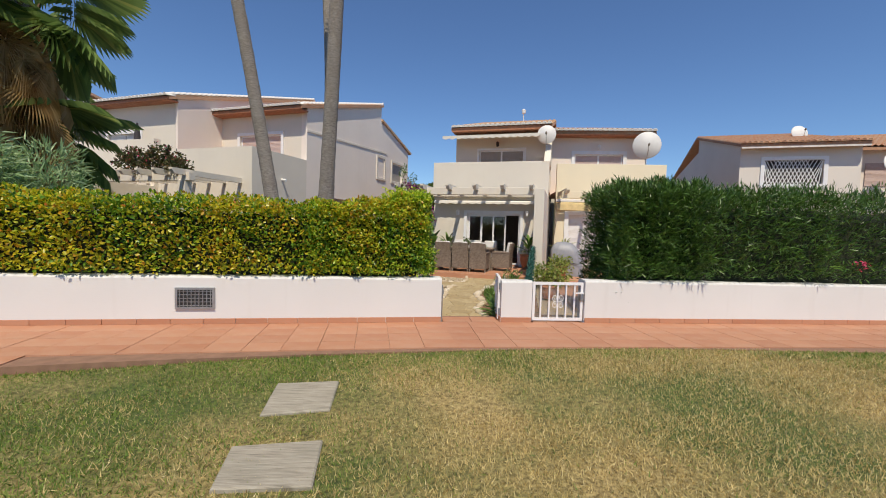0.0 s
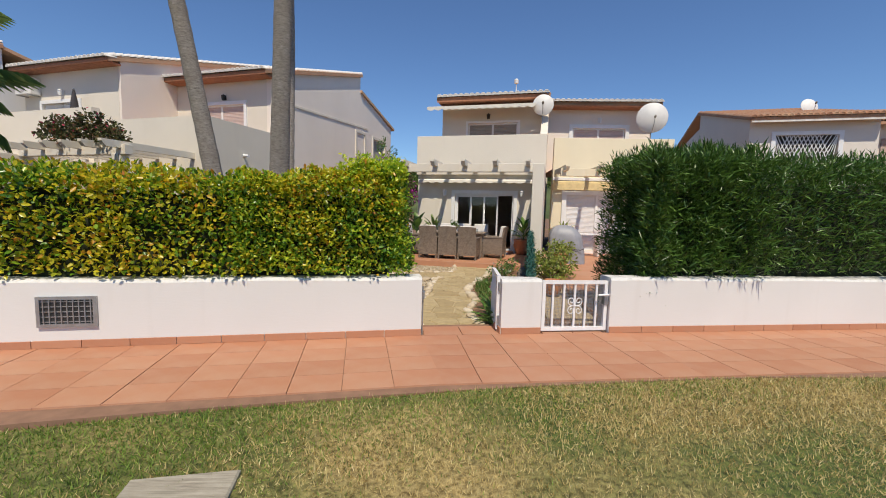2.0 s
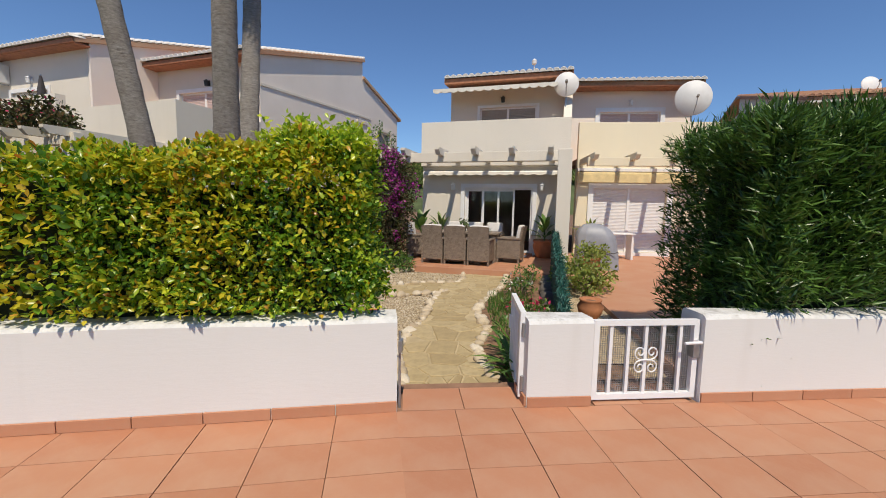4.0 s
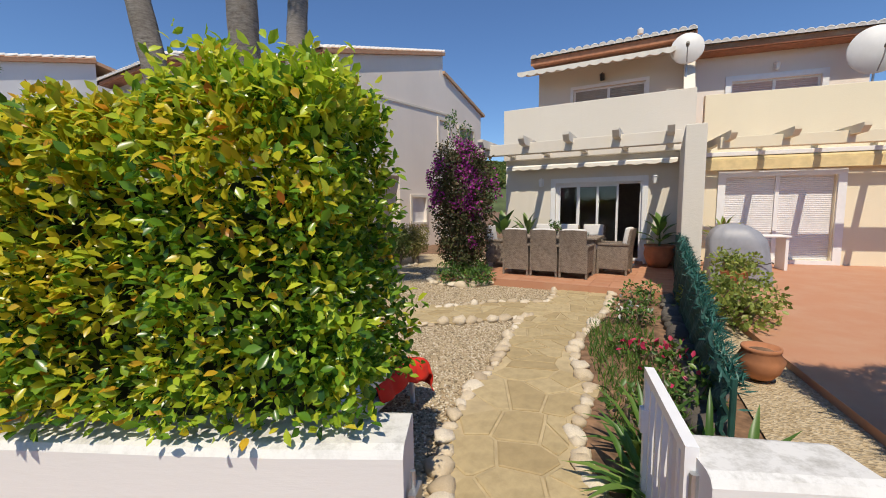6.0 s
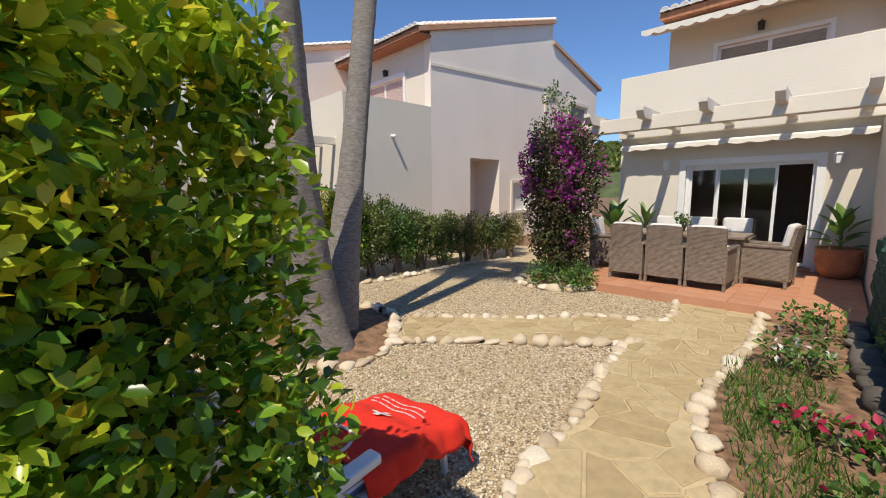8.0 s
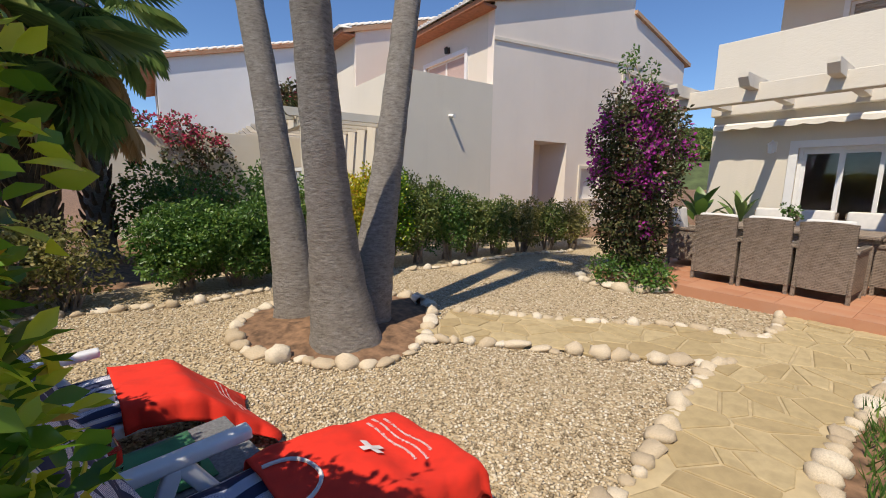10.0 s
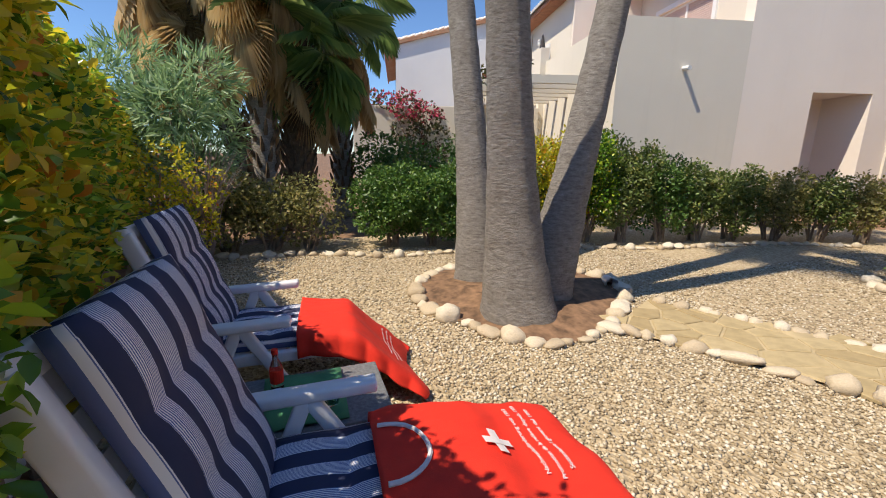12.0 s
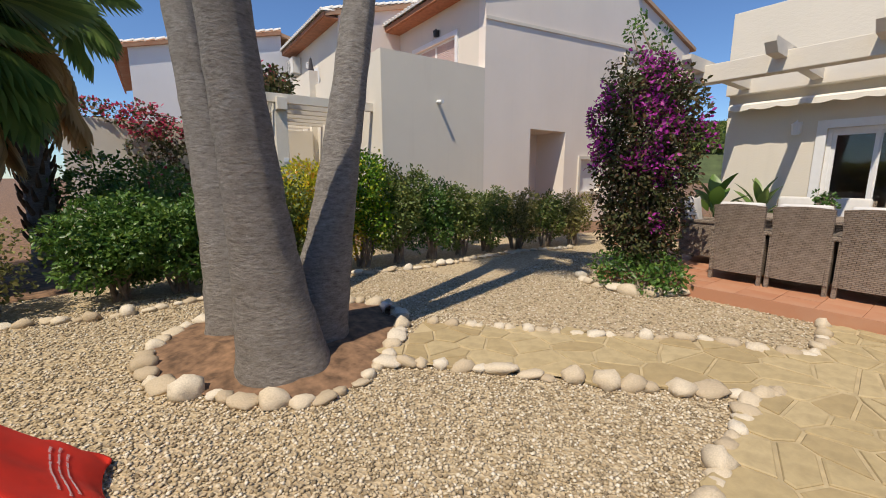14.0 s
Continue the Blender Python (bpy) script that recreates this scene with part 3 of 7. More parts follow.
bmesh.ops.translate(bm, vec=(0, 0, -0.16), verts=[v for v in ext["geom"] if isinstance(v, bmesh.types.BMVert)])
bmesh.ops.recalc_face_normals(bm, faces=bm.faces[:])
next_terrace = solid("floor_next_terrace", bm, M_TERRA, "smooth terracotta coloured paved yard", "paved yard", kind="structure")

# ---- garden wall along the walk ----


def run_wall(name, x0, x1, h, label, thick=0.26, skirt=True, dz=0.0):
    w = thing(name, label, "garden wall", kind="structure")
    p0, p1 = Vector((x0, front_y(x0), 0)), Vector((x1, front_y(x1), 0))
    d = (p1 - p0)
    m = Matrix.Translation(p0) @ Matrix.Rotation(math.atan2(d.y, d.x), 4, "Z")
    L = d.length
    bm = bmesh.new()
    n = max(2, int(L / 0.4))
    prof = [(0, -0.1), (0, h - 0.03), (0.015, h - 0.008), (0.04, h), (thick - 0.04, h), (thick - 0.015, h - 0.008), (thick, h - 0.03), (thick, -0.1)]
    rows = []
    for i in range(n + 1):
        u = L * i / n
        rows.append([bm.verts.new((u, v, z + (0.006 * math.sin(u * 3.1 + v * 9) if z > 0.2 else 0) + dz * i / n)) for v, z in prof])
    for a, b in zip(rows, rows[1:]):
        for k in range(len(prof) - 1):
            bm.faces.new((a[k], b[k], b[k + 1], a[k + 1]))
    bm.faces.new(rows[0])
    bm.faces.new(rows[-1][::-1])
    body = part("wall", bm, M_WHITE, w)
    w.matrix_basis = m
    return w, L


WALL_L = run_wall("wall_street", -14.0, 0.0, 0.77, "low white painted masonry garden wall")
WALL_P = run_wall("wall_pillar", 0.90, 1.37, 0.745, "short white masonry gate pillar")
WALL_R = run_wall("wall_street_right", 2.20, 14.0, 0.77, "low white painted masonry garden wall")

# ---- houses ----


def eave_tiles(parent, m, length, tile, shared, step=0.21, over=0.0):
    """A row of clay barrel tiles along an eave, whitened at their ends."""
    n = int(length / step)
    for i in range(n):
        ob = part("roof_tile", tile, None, parent)
        ob.matrix_basis = m @ pose(over + (i + 0.5) * length / n, 0, 0)


def barrel(length=0.42, r0=0.105, r1=0.085, lift=0.06):
    bm = bmesh.new()
    k = 7
    rows = []
    for y, r, z in ((0, r0, 0), (length, r1, lift)):
        rows.append([bm.verts.new((r * math.cos(math.pi * i / (k - 1)), y, z + r * math.sin(math.pi * i / (k - 1)))) for i in range(k)])
        rows.append([bm.verts.new(((r - 0.02) * math.cos(math.pi * i / (k - 1)), y, z + (r - 0.02) * math.sin(math.pi * i / (k - 1)))) for i in range(k)])
    a, ai, b, bi = rows
    for i in range(k - 1):
        bm.faces.new((a[i], b[i], b[i + 1], a[i + 1]))
        bm.faces.new((ai[i + 1], bi[i + 1], bi[i], ai[i]))
        bm.faces.new((ai[i], a[i], a[i + 1], ai[i + 1]))
    bm.faces.new([v for v in ai])
    return bm


TILE = finish(barrel(), "roof_tile", M_MORTARWHITE, True)
TILE_RED = finish(barrel(0.42, 0.10, 0.085), "roof_tile", M_ROOF, True)


def tiled_slope(u0, u1, v0, z0, v1, z1, thick=0.12, step=0.21):
    """A roof slope of rolled clay rows over a slab, from the eave (v0, z0) up to (v1, z1)."""
    bm = bmesh.new()
    n = max(2, int((u1 - u0) / step))
    prof = []
    for i in range(n):
        for s, h in ((0.0, 0.0), (0.18, 0.055), (0.38, 0.085), (0.62, 0.085), (0.82, 0.055)):
            prof.append((u0 + (i + s) * (u1 - u0) / n, h))
    prof.append((u1, 0.0))
    courses = max(2, int(math.hypot(v1 - v0, z1 - z0) / 0.36))
    prev = None
    for c in range(courses):
        for s, lift in ((c / courses, 0.02), ((c + 1) / courses, 0.0)):
            row = [bm.verts.new((u, v0 + (v1 - v0) * s, z0 + (z1 - z0) * s + h + lift)) for u, h in prof]
            if prev:
                for k in range(len(prof) - 1):
                    bm.faces.new((prev[k], prev[k + 1], row[k + 1], row[k]))
            prev = row
    low = [bm.verts.new((u, v, z - thick)) for u, v, z in ((u0, v0, z0), (u1, v0, z0), (u1, v1, z1), (u0, v1, z1))]
    up = [bm.verts.new((u, v, z)) for u, v, z in ((u0, v0, z0), (u1, v0, z0), (u1, v1, z1), (u0, v1, z1))]
    bm.faces.new(low[::-1])
    for k in range(4):
        j = (k + 1) % 4
        bm.faces.new((low[k], low[j], up[j], up[k]))
    return bm


def slab(u0, u1, pts, thick):
    """A slab along u under a polyline of (v, z)."""
    bm = bmesh.new()
    a = [[bm.verts.new((u, v, z - d)) for v, z in pts] for u in (u0, u1) for d in (0, thick)]
    for k in range(len(pts) - 1):
        bm.faces.new((a[0][k], a[2][k], a[2][k + 1], a[0][k + 1]))
        bm.faces.new((a[1][k + 1], a[3][k + 1], a[3][k], a[1][k]))
        bm.faces.new((a[1][k], a[0][k], a[0][k + 1], a[1][k + 1]))
        bm.faces.new((a[2][k], a[3][k], a[3][k + 1], a[2][k + 1]))
    for k, s in ((0, 1), (-1, -1)):
        q = [a[0][k], a[1][k], a[3][k], a[2][k]]
        bm.faces.new(q[::s])
    return bm


def frame_bm(u0, u1, z0, z1, v0, v1, w):
    bm = bmesh.new()
    pierced(bm, u0, u1, z0, z1, v0, v1, [(u0 + w, u1 - w, z0 + w, z1 - w)])
    return bm


def slats(u0, u1, z0, z1, v, pitch=0.05):
    """A roller shutter's curtain with its ribs."""
    bm = bmesh.new()
    n = int((z1 - z0) / pitch)
    prof = []
    for i in range(n):
        z = z0 + (z1 - z0) * i / n
        p = (z1 - z0) / n
        prof += [(v + 0.012, z), (v, z + p * 0.15), (v - 0.003, z + p * 0.5), (v, z + p * 0.85)]
    prof.append((v + 0.012, z1))
    for (va, za), (vb, zb) in zip(prof, prof[1:]):
        bm.faces.new([bm.verts.new(q) for q in ((u0, va, za), (u1, va, za), (u1, vb, zb), (u0, vb, zb))])
    bm.faces.new([bm.verts.new(q) for q in ((u1, v + 0.03, z0), (u0, v + 0.03, z0), (u0, v + 0.03, z1), (u1, v + 0.03, z1))])
    return bm


def wall_lamp(name, m, label, mat):
    l = thing(name, label, "wall lamp", m)
    part("backplate", boxbm(-0.05, 0.05, -0.02, 0.0, -0.08, 0.10, bevel=0.005), mat, l)
    bm = bmesh.new()
    tube(bm, [(0, -0.02, 0.07), (0, -0.09, 0.12), (0, -0.11, 0.09)], 0.009, 6)
    part("arm", bm, mat, l)
    bm = bmesh.new()
    lathe(bm, [(0.025, -0.11), (0.05, -0.10), (0.065, 0.05)], 6, pose(0, -0.11, 0.0))
    part("lantern", bm, M_PVC if mat is not M_BLACK else M_BLACK, l)
    bm = bmesh.new()
    lathe(bm, [(0.08, 0.05), (0.05, 0.075), (0.012, 0.10)], 6, pose(0, -0.11, 0.0))
    part("cap", bm, mat, l)
    return l


def sliding_door(parent, u0, u1, z0, z1, v):
    """White-framed glazed sliding door of four lights, the last one standing open."""
    d = new("sliding_door")
    d.parent = parent
    tagged(d, "white framed glazed sliding door, partly open")
    part("door_frame", frame_bm(u0, u1, z0, z1, v - 0.02, v + 0.09, 0.055), M_PVC, d)
    w = (u1 - u0 - 0.11) / 4
    for i, (off, dv) in enumerate(((0.0, 0.0), (1.0, 0.03), (1.95, 0.0))):
        a = u0 + 0.055 + off * w
        part("sash", frame_bm(a, a + w + 0.03, z0 + 0.055, z1 - 0.055, v + dv, v + dv + 0.035, 0.05), M_PVC, d)
        g = part("pane", boxbm(a + 0.045, a + w - 0.01, v + dv + 0.014, v + dv + 0.020, z0 + 0.1, z1 - 0.1), M_GLASS, d)
        g.visible_shadow = False


def window_part(parent, u0, u1, z0, z1, v, fill, surround=0.10, sill=True):
    """A window with its plaster surround, frame, leaves and shutter or glass."""
    w = new("window")
    w.parent = parent
    part("window_surround", frame_bm(u0 - surround, u1 + surround, z0 - surround, z1 + surround, v - 0.05, v + 0.002, surround), M_PVC if fill != "plain" else M_CREAM, w)
    part("window_frame", frame_bm(u0 + 0.001, u1 - 0.001, z0 + 0.001, z1 - 0.001, v + 0.06, v + 0.12, 0.05), M_PVC, w)
    mid = (u0 + u1) / 2
    part("mullion", boxbm(mid - 0.035, mid + 0.035, v + 0.055, v + 0.115, z0 + 0.05, z1 - 0.05), M_PVC, w)
    if fill == "glass":
        for a, b in ((u0, mid), (mid, u1)):
            g = part("pane", boxbm(a + 0.045, b - 0.035, v + 0.085, v + 0.092, z0 + 0.045, z1 - 0.045), M_GLASS, w)
            g.visible_shadow = False
    else:
        for a, b in ((u0 + 0.045, mid - 0.03), (mid + 0.03, u1 - 0.045)):
            part("shutter", slats(a, b, z0 + 0.04, z1 - 0.04, v + 0.08), {"pink": M_PINKSHUTTER, "grey": M_GREYSHUTTER, "plain": M_GREYSHUTTER}[fill], w)
    if sill:
        part("window_sill", boxbm(u0 - surround, u1 + surround, v - 0.10, v + 0.05, z0 - surround - 0.05, z0 - surround + 0.004, bevel=0.008), M_PVC, w)
    return w


def dish(m, radius, label):
    d = thing("satellite_dish", label, "satellite dish", m)
    bm = bmesh.new()
    prof = [(radius * s, 0.28 * radius * s * s) for s in (0.02, 0.2, 0.4, 0.6, 0.8, 0.95, 1.0)]
    prof += [(radius * 1.005, 0.28 * radius + 0.012)] + [(r, z + 0.016) for r, z in prof[::-1]]
    lathe(bm, [(r, -z) for r, z in prof], 40, pose(0, 0, 0, -90))
    for v in bm.verts:
        v.co.y = -v.co.y
    part("reflector", bm, M_DISH, d, smooth=True)
    bm = bmesh.new()
    tube(bm, [(0, 0.0, -radius * 0.95), (0, -radius * 0.55, -radius * 0.5), (0, -radius * 0.75, -radius * 0.1)], 0.014, 6)
    part("feed_arm", bm, M_STEEL, d)
    bm = bmesh.new()
    lathe(bm, [(0.03, -0.05), (0.04, 0.0), (0.035, 0.06)], 10, pose(0, -radius * 0.75, -radius * 0.08, 60))
    part("feed_horn", bm, M_CONCRETE, d)
    bm = bmesh.new()
    tube(bm, [(0, 0.05, 0), (0, 0.22, -0.02), (0, 0.22, -radius - 0.38)], 0.025, 8)
    part("mast", bm, M_STEEL, d)
    return d


# the house at the end of the garden
house = thing("house", "cream two-storey terraced house with balcony and tiled roof", "house", HOUSE)
bm = bmesh.new()
pierced(bm, 0, 4.4, -0.1, 3.0, 0, 0.28, [(1.36, 3.4, 0.2, 2.12)])
part("wall", bm, M_CREAM, house)
part("balcony_wall", boxbm(0, 4.4, -0.20, -0.02, 2.76, 4.07, bevel=0.012), M_CREAM, house)
part("balcony_wall", boxbm(0, 0.18, -0.02, 1.7, 3.0, 4.07, bevel=0.012), M_CREAM, house)
part("balcony_slab", boxbm(0.002, 4.398, -0.02, -0.002, 2.76, 2.995), M_CREAM, house)
part("balcony_floor", boxbm(0.19, 4.4, -0.018, 1.7, 3.001, 3.05), M_TERRA, house)
bm = bmesh.new()
pierced(bm, 0.4, 4.4, 3.0, 5.78, 1.7, 1.95, [(1.42, 3.3, 3.95, 4.86)])
part("upper_wall", bm, M_CREAM, house)
SIDE = Matrix.Rotation(radians(90), 4, "Z")


def gable_side(parent, u, v0, v1, z0, zf, ridge_v, ridge_z, back_z, mat, holes=(), thick=0.26, name="side_wall", face=1):
    """A side wall along v at u, topped by the roof's line."""
    bm = bmesh.new()

    def top(v):
        return zf + (ridge_z - zf) * (v - v0) / (ridge_v - v0) if v <= ridge_v else ridge_z - 0.75 + (back_z - ridge_z + 0.75) * (v - ridge_v) / (v1 - ridge_v)
    hs = list(holes)
    pierced(bm, v0, ridge_v, z0, 99.0, -thick if face > 0 else 0, 0 if face > 0 else thick, [h for h in hs if h[1] <= ridge_v], slope=lambda v: min(top(v), 98))
    pierced(bm, ridge_v, v1, z0, 99.0, -thick if face > 0 else 0, 0 if face > 0 else thick, [h for h in hs if h[0] > ridge_v], slope=lambda v: ridge_z - 0.75 + (back_z - ridge_z + 0.75) * (v - ridge_v) / (v1 - ridge_v))
    for v in bm.verts:
        v.co = Vector((u + v.co.y, v.co.x, v.co.z))
    bmesh.ops.reverse_faces(bm, faces=bm.faces[:])
    return part(name, bm, mat, parent)


gable_side(house, 0.40, 1.951, 12.0, 3.0, 5.72, 8.0, 7.5, 5.8, M_CREAM, face=-1)
bm = bmesh.new()
box(bm, 0, 0.26, 0.281, 12.0, -0.1, 2.999)
part("side_wall", bm, M_CREAM, house)
part("back_wall", boxbm(0.0, 4.4, 12.0, 12.25, -0.1, 5.7), M_CREAM, house)
part("roof", tiled_slope(0.3, 4.4, 1.15, 5.72, 8.0, 7.6), M_ROOF, house)
part("roof", slab(0.3, 4.4, [(8.0, 7.62), (12.4, 5.9)], 0.14), M_ROOF, house)
part("soffit", boxbm(0.35, 4.4, 1.2, 1.72, 5.55, 5.64), M_EAVERED, house)
part("fascia", boxbm(0.32, 4.4, 1.13, 1.19, 5.56, 5.72), M_EAVERED, house)
eave_tiles(house, pose(0, 1.06, 5.73), 4.08, TILE, None, 0.20, over=0.32)
part("party_wall", boxbm(4.13, 4.41, -3.62, 0.0, -0.05, 2.73, bevel=0.015), M_CREAM, house, "cream rendered dividing wall")
# upper dividing pier with its curved shoulder
bm = bmesh.new()
ring = [(1.7, 5.35), (1.5, 5.2), (1.35, 4.9), (1.1, 4.6), (0.75, 4.3), (0.35, 4.12), (0.1, 4.07), (1.7, 4.07)]
for s in (0, 1):
    vs = [bm.verts.new((4.16 + 0.24 * s, v, z)) for v, z in ring]
    bm.faces.new(vs if s else vs[::-1])
    if s:
        for k in range(len(ring)):
            j = (k + 1) % len(ring)
            bm.faces.new((old[k], old[j], vs[j], vs[k]))
    old = vs
part("balcony_divider", bm, M_CREAM, house)
sliding_door(house, 1.36, 3.4, 0.2, 2.12, 0.07)
part("door_surround", frame_bm(1.24, 3.52, 0.08, 2.24, -0.035, 0.002, 0.12), M_PVC, house)
part("door_step", boxbm(1.3, 3.46, -0.18, 0.1, 0.1, 0.2, bevel=0.01), M_TERRA, house)
window_part(house, 1.42, 3.3, 3.95, 4.86, 1.7, "grey", 0.08, False)
# the room behind the door
part("room", boxbm(0.3, 4.38, 0.3, 4.6, 0.05, 0.19), M_TERRA, house)
for a in ((0.28, 4.39, 4.6, 4.7, 0.05, 2.84), (4.30, 4.39, 0.3, 4.6, 0.19, 2.84), (0.27, 0.33, 0.3, 4.6, 0.19, 2.84), (0.28, 4.39, 0.28, 4.7, 2.78, 2.84)):
    part("room_wall", boxbm(*a), M_ROOM, house)
for a in ((0.5, 4.38, 4.9, 5.0, 3.05, 5.6), (0.45, 4.38, 1.96, 5.0, 5.4, 5.5)):
    part("room_wall", boxbm(*a), M_ROOM, house)
part("room", boxbm(0.5, 4.38, 1.96, 4.9, 2.95, 3.06), M_ROOM, house)
# string band under the pergola and the rolled awning
bm = bmesh.new()
prof = [(-0.02, 2.62), (-0.22, 2.60), (-0.30, 2.56), (-0.31, 2.50)]
rows = []
for i in range(85):
    u = 0.1 + i * 4.0 / 84
    sc = 0.03 * abs(math.sin(i * math.pi / 7))
    rows.append([bm.verts.new((u, v, z - (sc if k == 3 else 0))) for k, (v, z) in enumerate(prof)] + [bm.verts.new((u, -0.295, 2.495 - sc))] + [bm.verts.new((u, -0.02, 2.56))])
for a, b in zip(rows, rows[1:]):
    for k in range(6):
        j = (k + 1) % 6
        bm.faces.new((a[k], b[k], b[j], a[j]))
bm.faces.new(rows[0])
bm.faces.new(rows[-1][::-1])
part("rolled_awning", bm, M_AWNING, house, "rolled cream canvas awning")
bm = bmesh.new()
rows = []
for i in range(57):
    u = 0.06 + i * 3.9 / 56
    sc = 0.05 * abs(math.sin(i * math.pi / 4))
    rows.append([bm.verts.new(q) for q in ((u, 1.68, 5.50), (u, 0.72, 5.30), (u, 0.69, 5.29), (u, 0.69, 5.20 - sc), (u, 0.71, 5.20 - sc), (u, 0.74, 5.26), (u, 1.68, 5.44))])
for a, b in zip(rows, rows[1:]):
    for k in range(7):
        j = (k + 1) % 7
        bm.faces.new((a[k], b[k], b[j], a[j]))
bm.faces.new(rows[0])
bm.faces.new(rows[-1][::-1])
part("balcony_awning", bm, M_AWNING, house, "extended cream awning with scalloped edge")


def pergola(m, length, beams, label, z=2.82, out=2.2, mat=M_CREAM, over=0.55, overhang=0.0, name="pergola"):
    """Masonry pergola: a front beam and joists that run out over it, cut on the slant."""
    p = thing(name, label, "pergola", m)
    part("front_beam", boxbm(-overhang, length, -out - 0.1, -out + 0.1, z - 0.30, z - 0.06, bevel=0.01), mat, p)
    for i in range(beams):
        u = -overhang + 0.12 + i * (length + overhang - 0.3) / (beams - 1)
        bm = bmesh.new()
        ring = [(0.0, z + 0.02), (-out - over, z + 0.02), (-out - over, z - 0.04), (-out - over + 0.10, z - 0.15), (0.0, z - 0.15)]
        a = [bm.verts.new((u - 0.06, v, q)) for v, q in ring]
        b = [bm.verts.new((u + 0.06, v, q)) for v, q in ring]
        bm.faces.new(a)
        bm.faces.new(b[::-1])
        for k in range(5):
            j = (k + 1) % 5
            bm.faces.new((a[j], a[k], b[k], b[j]))
        part("joist", bm, mat, p)
    return p


pergola(HOUSE, 4.12, 6, "cream masonry pergola with slanted joist ends", z=2.98, out=1.9, overhang=0.75)
wall_lamp("wall_lamp", HOUSE @ pose(1.0, 0.0, 2.15), "small white lantern on the cream house wall", M_PVC)
wall_lamp("wall_lamp", HOUSE @ pose(3.66, 0.0, 2.15), "small white lantern on the cream house wall", M_PVC)
wall_lamp("wall_lamp", HOUSE @ pose(2.2, 1.7, 5.1), "dark lantern under the balcony awning", M_BLACK)

# the house next door
nexthouse = thing("house", "pale yellow two-storey house with closed shutters", "house", NEXT)
bm = bmesh.new()
pierced(bm, 0.0, 4.15, -0.1, 3.1, 0, 0.28, [(0.52, 2.72, 0.2, 2.22)])
part("wall", bm, M_YELLOW, nexthouse)
part("balcony_wall", boxbm(0.0, 4.15, 0, 0.18, 3.1, 4.22, bevel=0.012), M_YELLOW, nexthouse)
part("balcony_wall", boxbm(3.97, 4.15, 0.18, 1.7, 3.1, 4.22, bevel=0.012), M_YELLOW, nexthouse)
part("balcony_floor", boxbm(0.0, 4.14, 0.18, 1.7, 2.95, 3.12), M_TERRA, nexthouse)
bm = bmesh.new()
pierced(bm, 0.0, 4.0, 3.1, 5.8, 1.7, 1.95, [(1.0, 3.02, 4.0, 4.90)])
part("upper_wall", bm, M_PINK, nexthouse)
bm = bmesh.new()
pierced(bm, 1.951, 11.5, -0.1, 99, 0, 0.25, slope=lambda v: 5.75 + 0.27 * (v - 1.95) if v < 6 else 5.0)
for v in bm.verts:
    v.co = Vector((3.75 + v.co.y, v.co.x, v.co.z))
part("side_wall", bm, M_YELLOW, nexthouse)
part("roof", tiled_slope(-0.1, 4.15, 1.15, 5.78, 8.0, 7.5), M_ROOF, nexthouse)
part("fascia", boxbm(-0.05, 4.1, 1.15, 1.20, 5.62, 5.77), M_EAVERED, nexthouse)
part("soffit", boxbm(-0.05, 4.1, 1.2, 1.72, 5.60, 5.68), M_EAVERED, nexthouse)
eave_tiles(nexthouse, pose(0, 1.06, 5.78), 4.2, TILE, None, 0.20, over=-0.05)
window_part(nexthouse, 1.0, 3.02, 4.0, 4.90, 1.7, "pink", 0.14)
part("door_surround", frame_bm(0.36, 2.90, 0.04, 2.36, -0.05, 0.002, 0.16), M_PVC, nexthouse)
for a, b in ((0.52, 1.58), (1.66, 2.72)):
    part("shutter", slats(a, b, 0.2, 2.22, 0.10, 0.045), M_SHUTTER, nexthouse)
part("mullion", boxbm(1.58, 1.66, 0.06, 0.14, 0.2, 2.22), M_PVC, nexthouse)
bm = bmesh.new()
tube(bm, [(0.0, -0.14, 2.62), (4.0, -0.14, 2.62)], 0.075, 12)
box(bm, 0.0, 4.0, -0.26, -0.22, 2.36, 2.60, bevel=0.008)
part("rolled_awning", bm, M_YELLOWAWNING, nexthouse, "rolled yellow canvas awning")
part("awning_box", boxbm(-0.02, 4.02, -0.20, 0.0, 2.70, 2.80, bevel=0.01), M_PVC, nexthouse)
pergola(NEXT, 4.6, 5, "pale yellow masonry pergola joists", z=3.05, out=1.3, mat=M_YELLOW)
wall_lamp("wall_lamp", NEXT @ pose(2.0, 1.7, 5.2), "small white lantern beside the shuttered window", M_PVC)
dish(HOUSE @ pose(4.2, 0.95, 5.30, 0, 0, 0), 0.36, "small white satellite dish on the balcony divider")
dish(NEXT @ pose(3.66, 0.75, 5.14, 4, 0, -12), 0.54, "large white satellite dish on the balcony corner")

# the house on the other side of the low hedge
lefthouse = thing("house", "pale two-storey house with blank gable and roof terrace", "house", LEFT)
bm = bmesh.new()
pierced(bm, -0.45, 2.45, -0.1, 4.1, -0.25, 0.0)
for v in bm.verts:
    v.co = Vector((v.co.y, v.co.x, v.co.z))
bmesh.ops.reverse_faces(bm, faces=bm.faces[:])
part("terrace_wall", bm, M_CREAM, lefthouse)
part("terrace_wall", boxbm(-4.36, -0.251, -0.45, -0.2, -0.1, 4.1), M_CREAM, lefthouse)
part("terrace_wall", boxbm(-9.5, -4.361, -0.62, -0.36, -0.1, 4.5), M_CREAM, lefthouse)
part("terrace_floor", boxbm(-9.4, -0.26, -0.2, 2.45, 2.9, 3.1), M_TERRA, lefthouse)
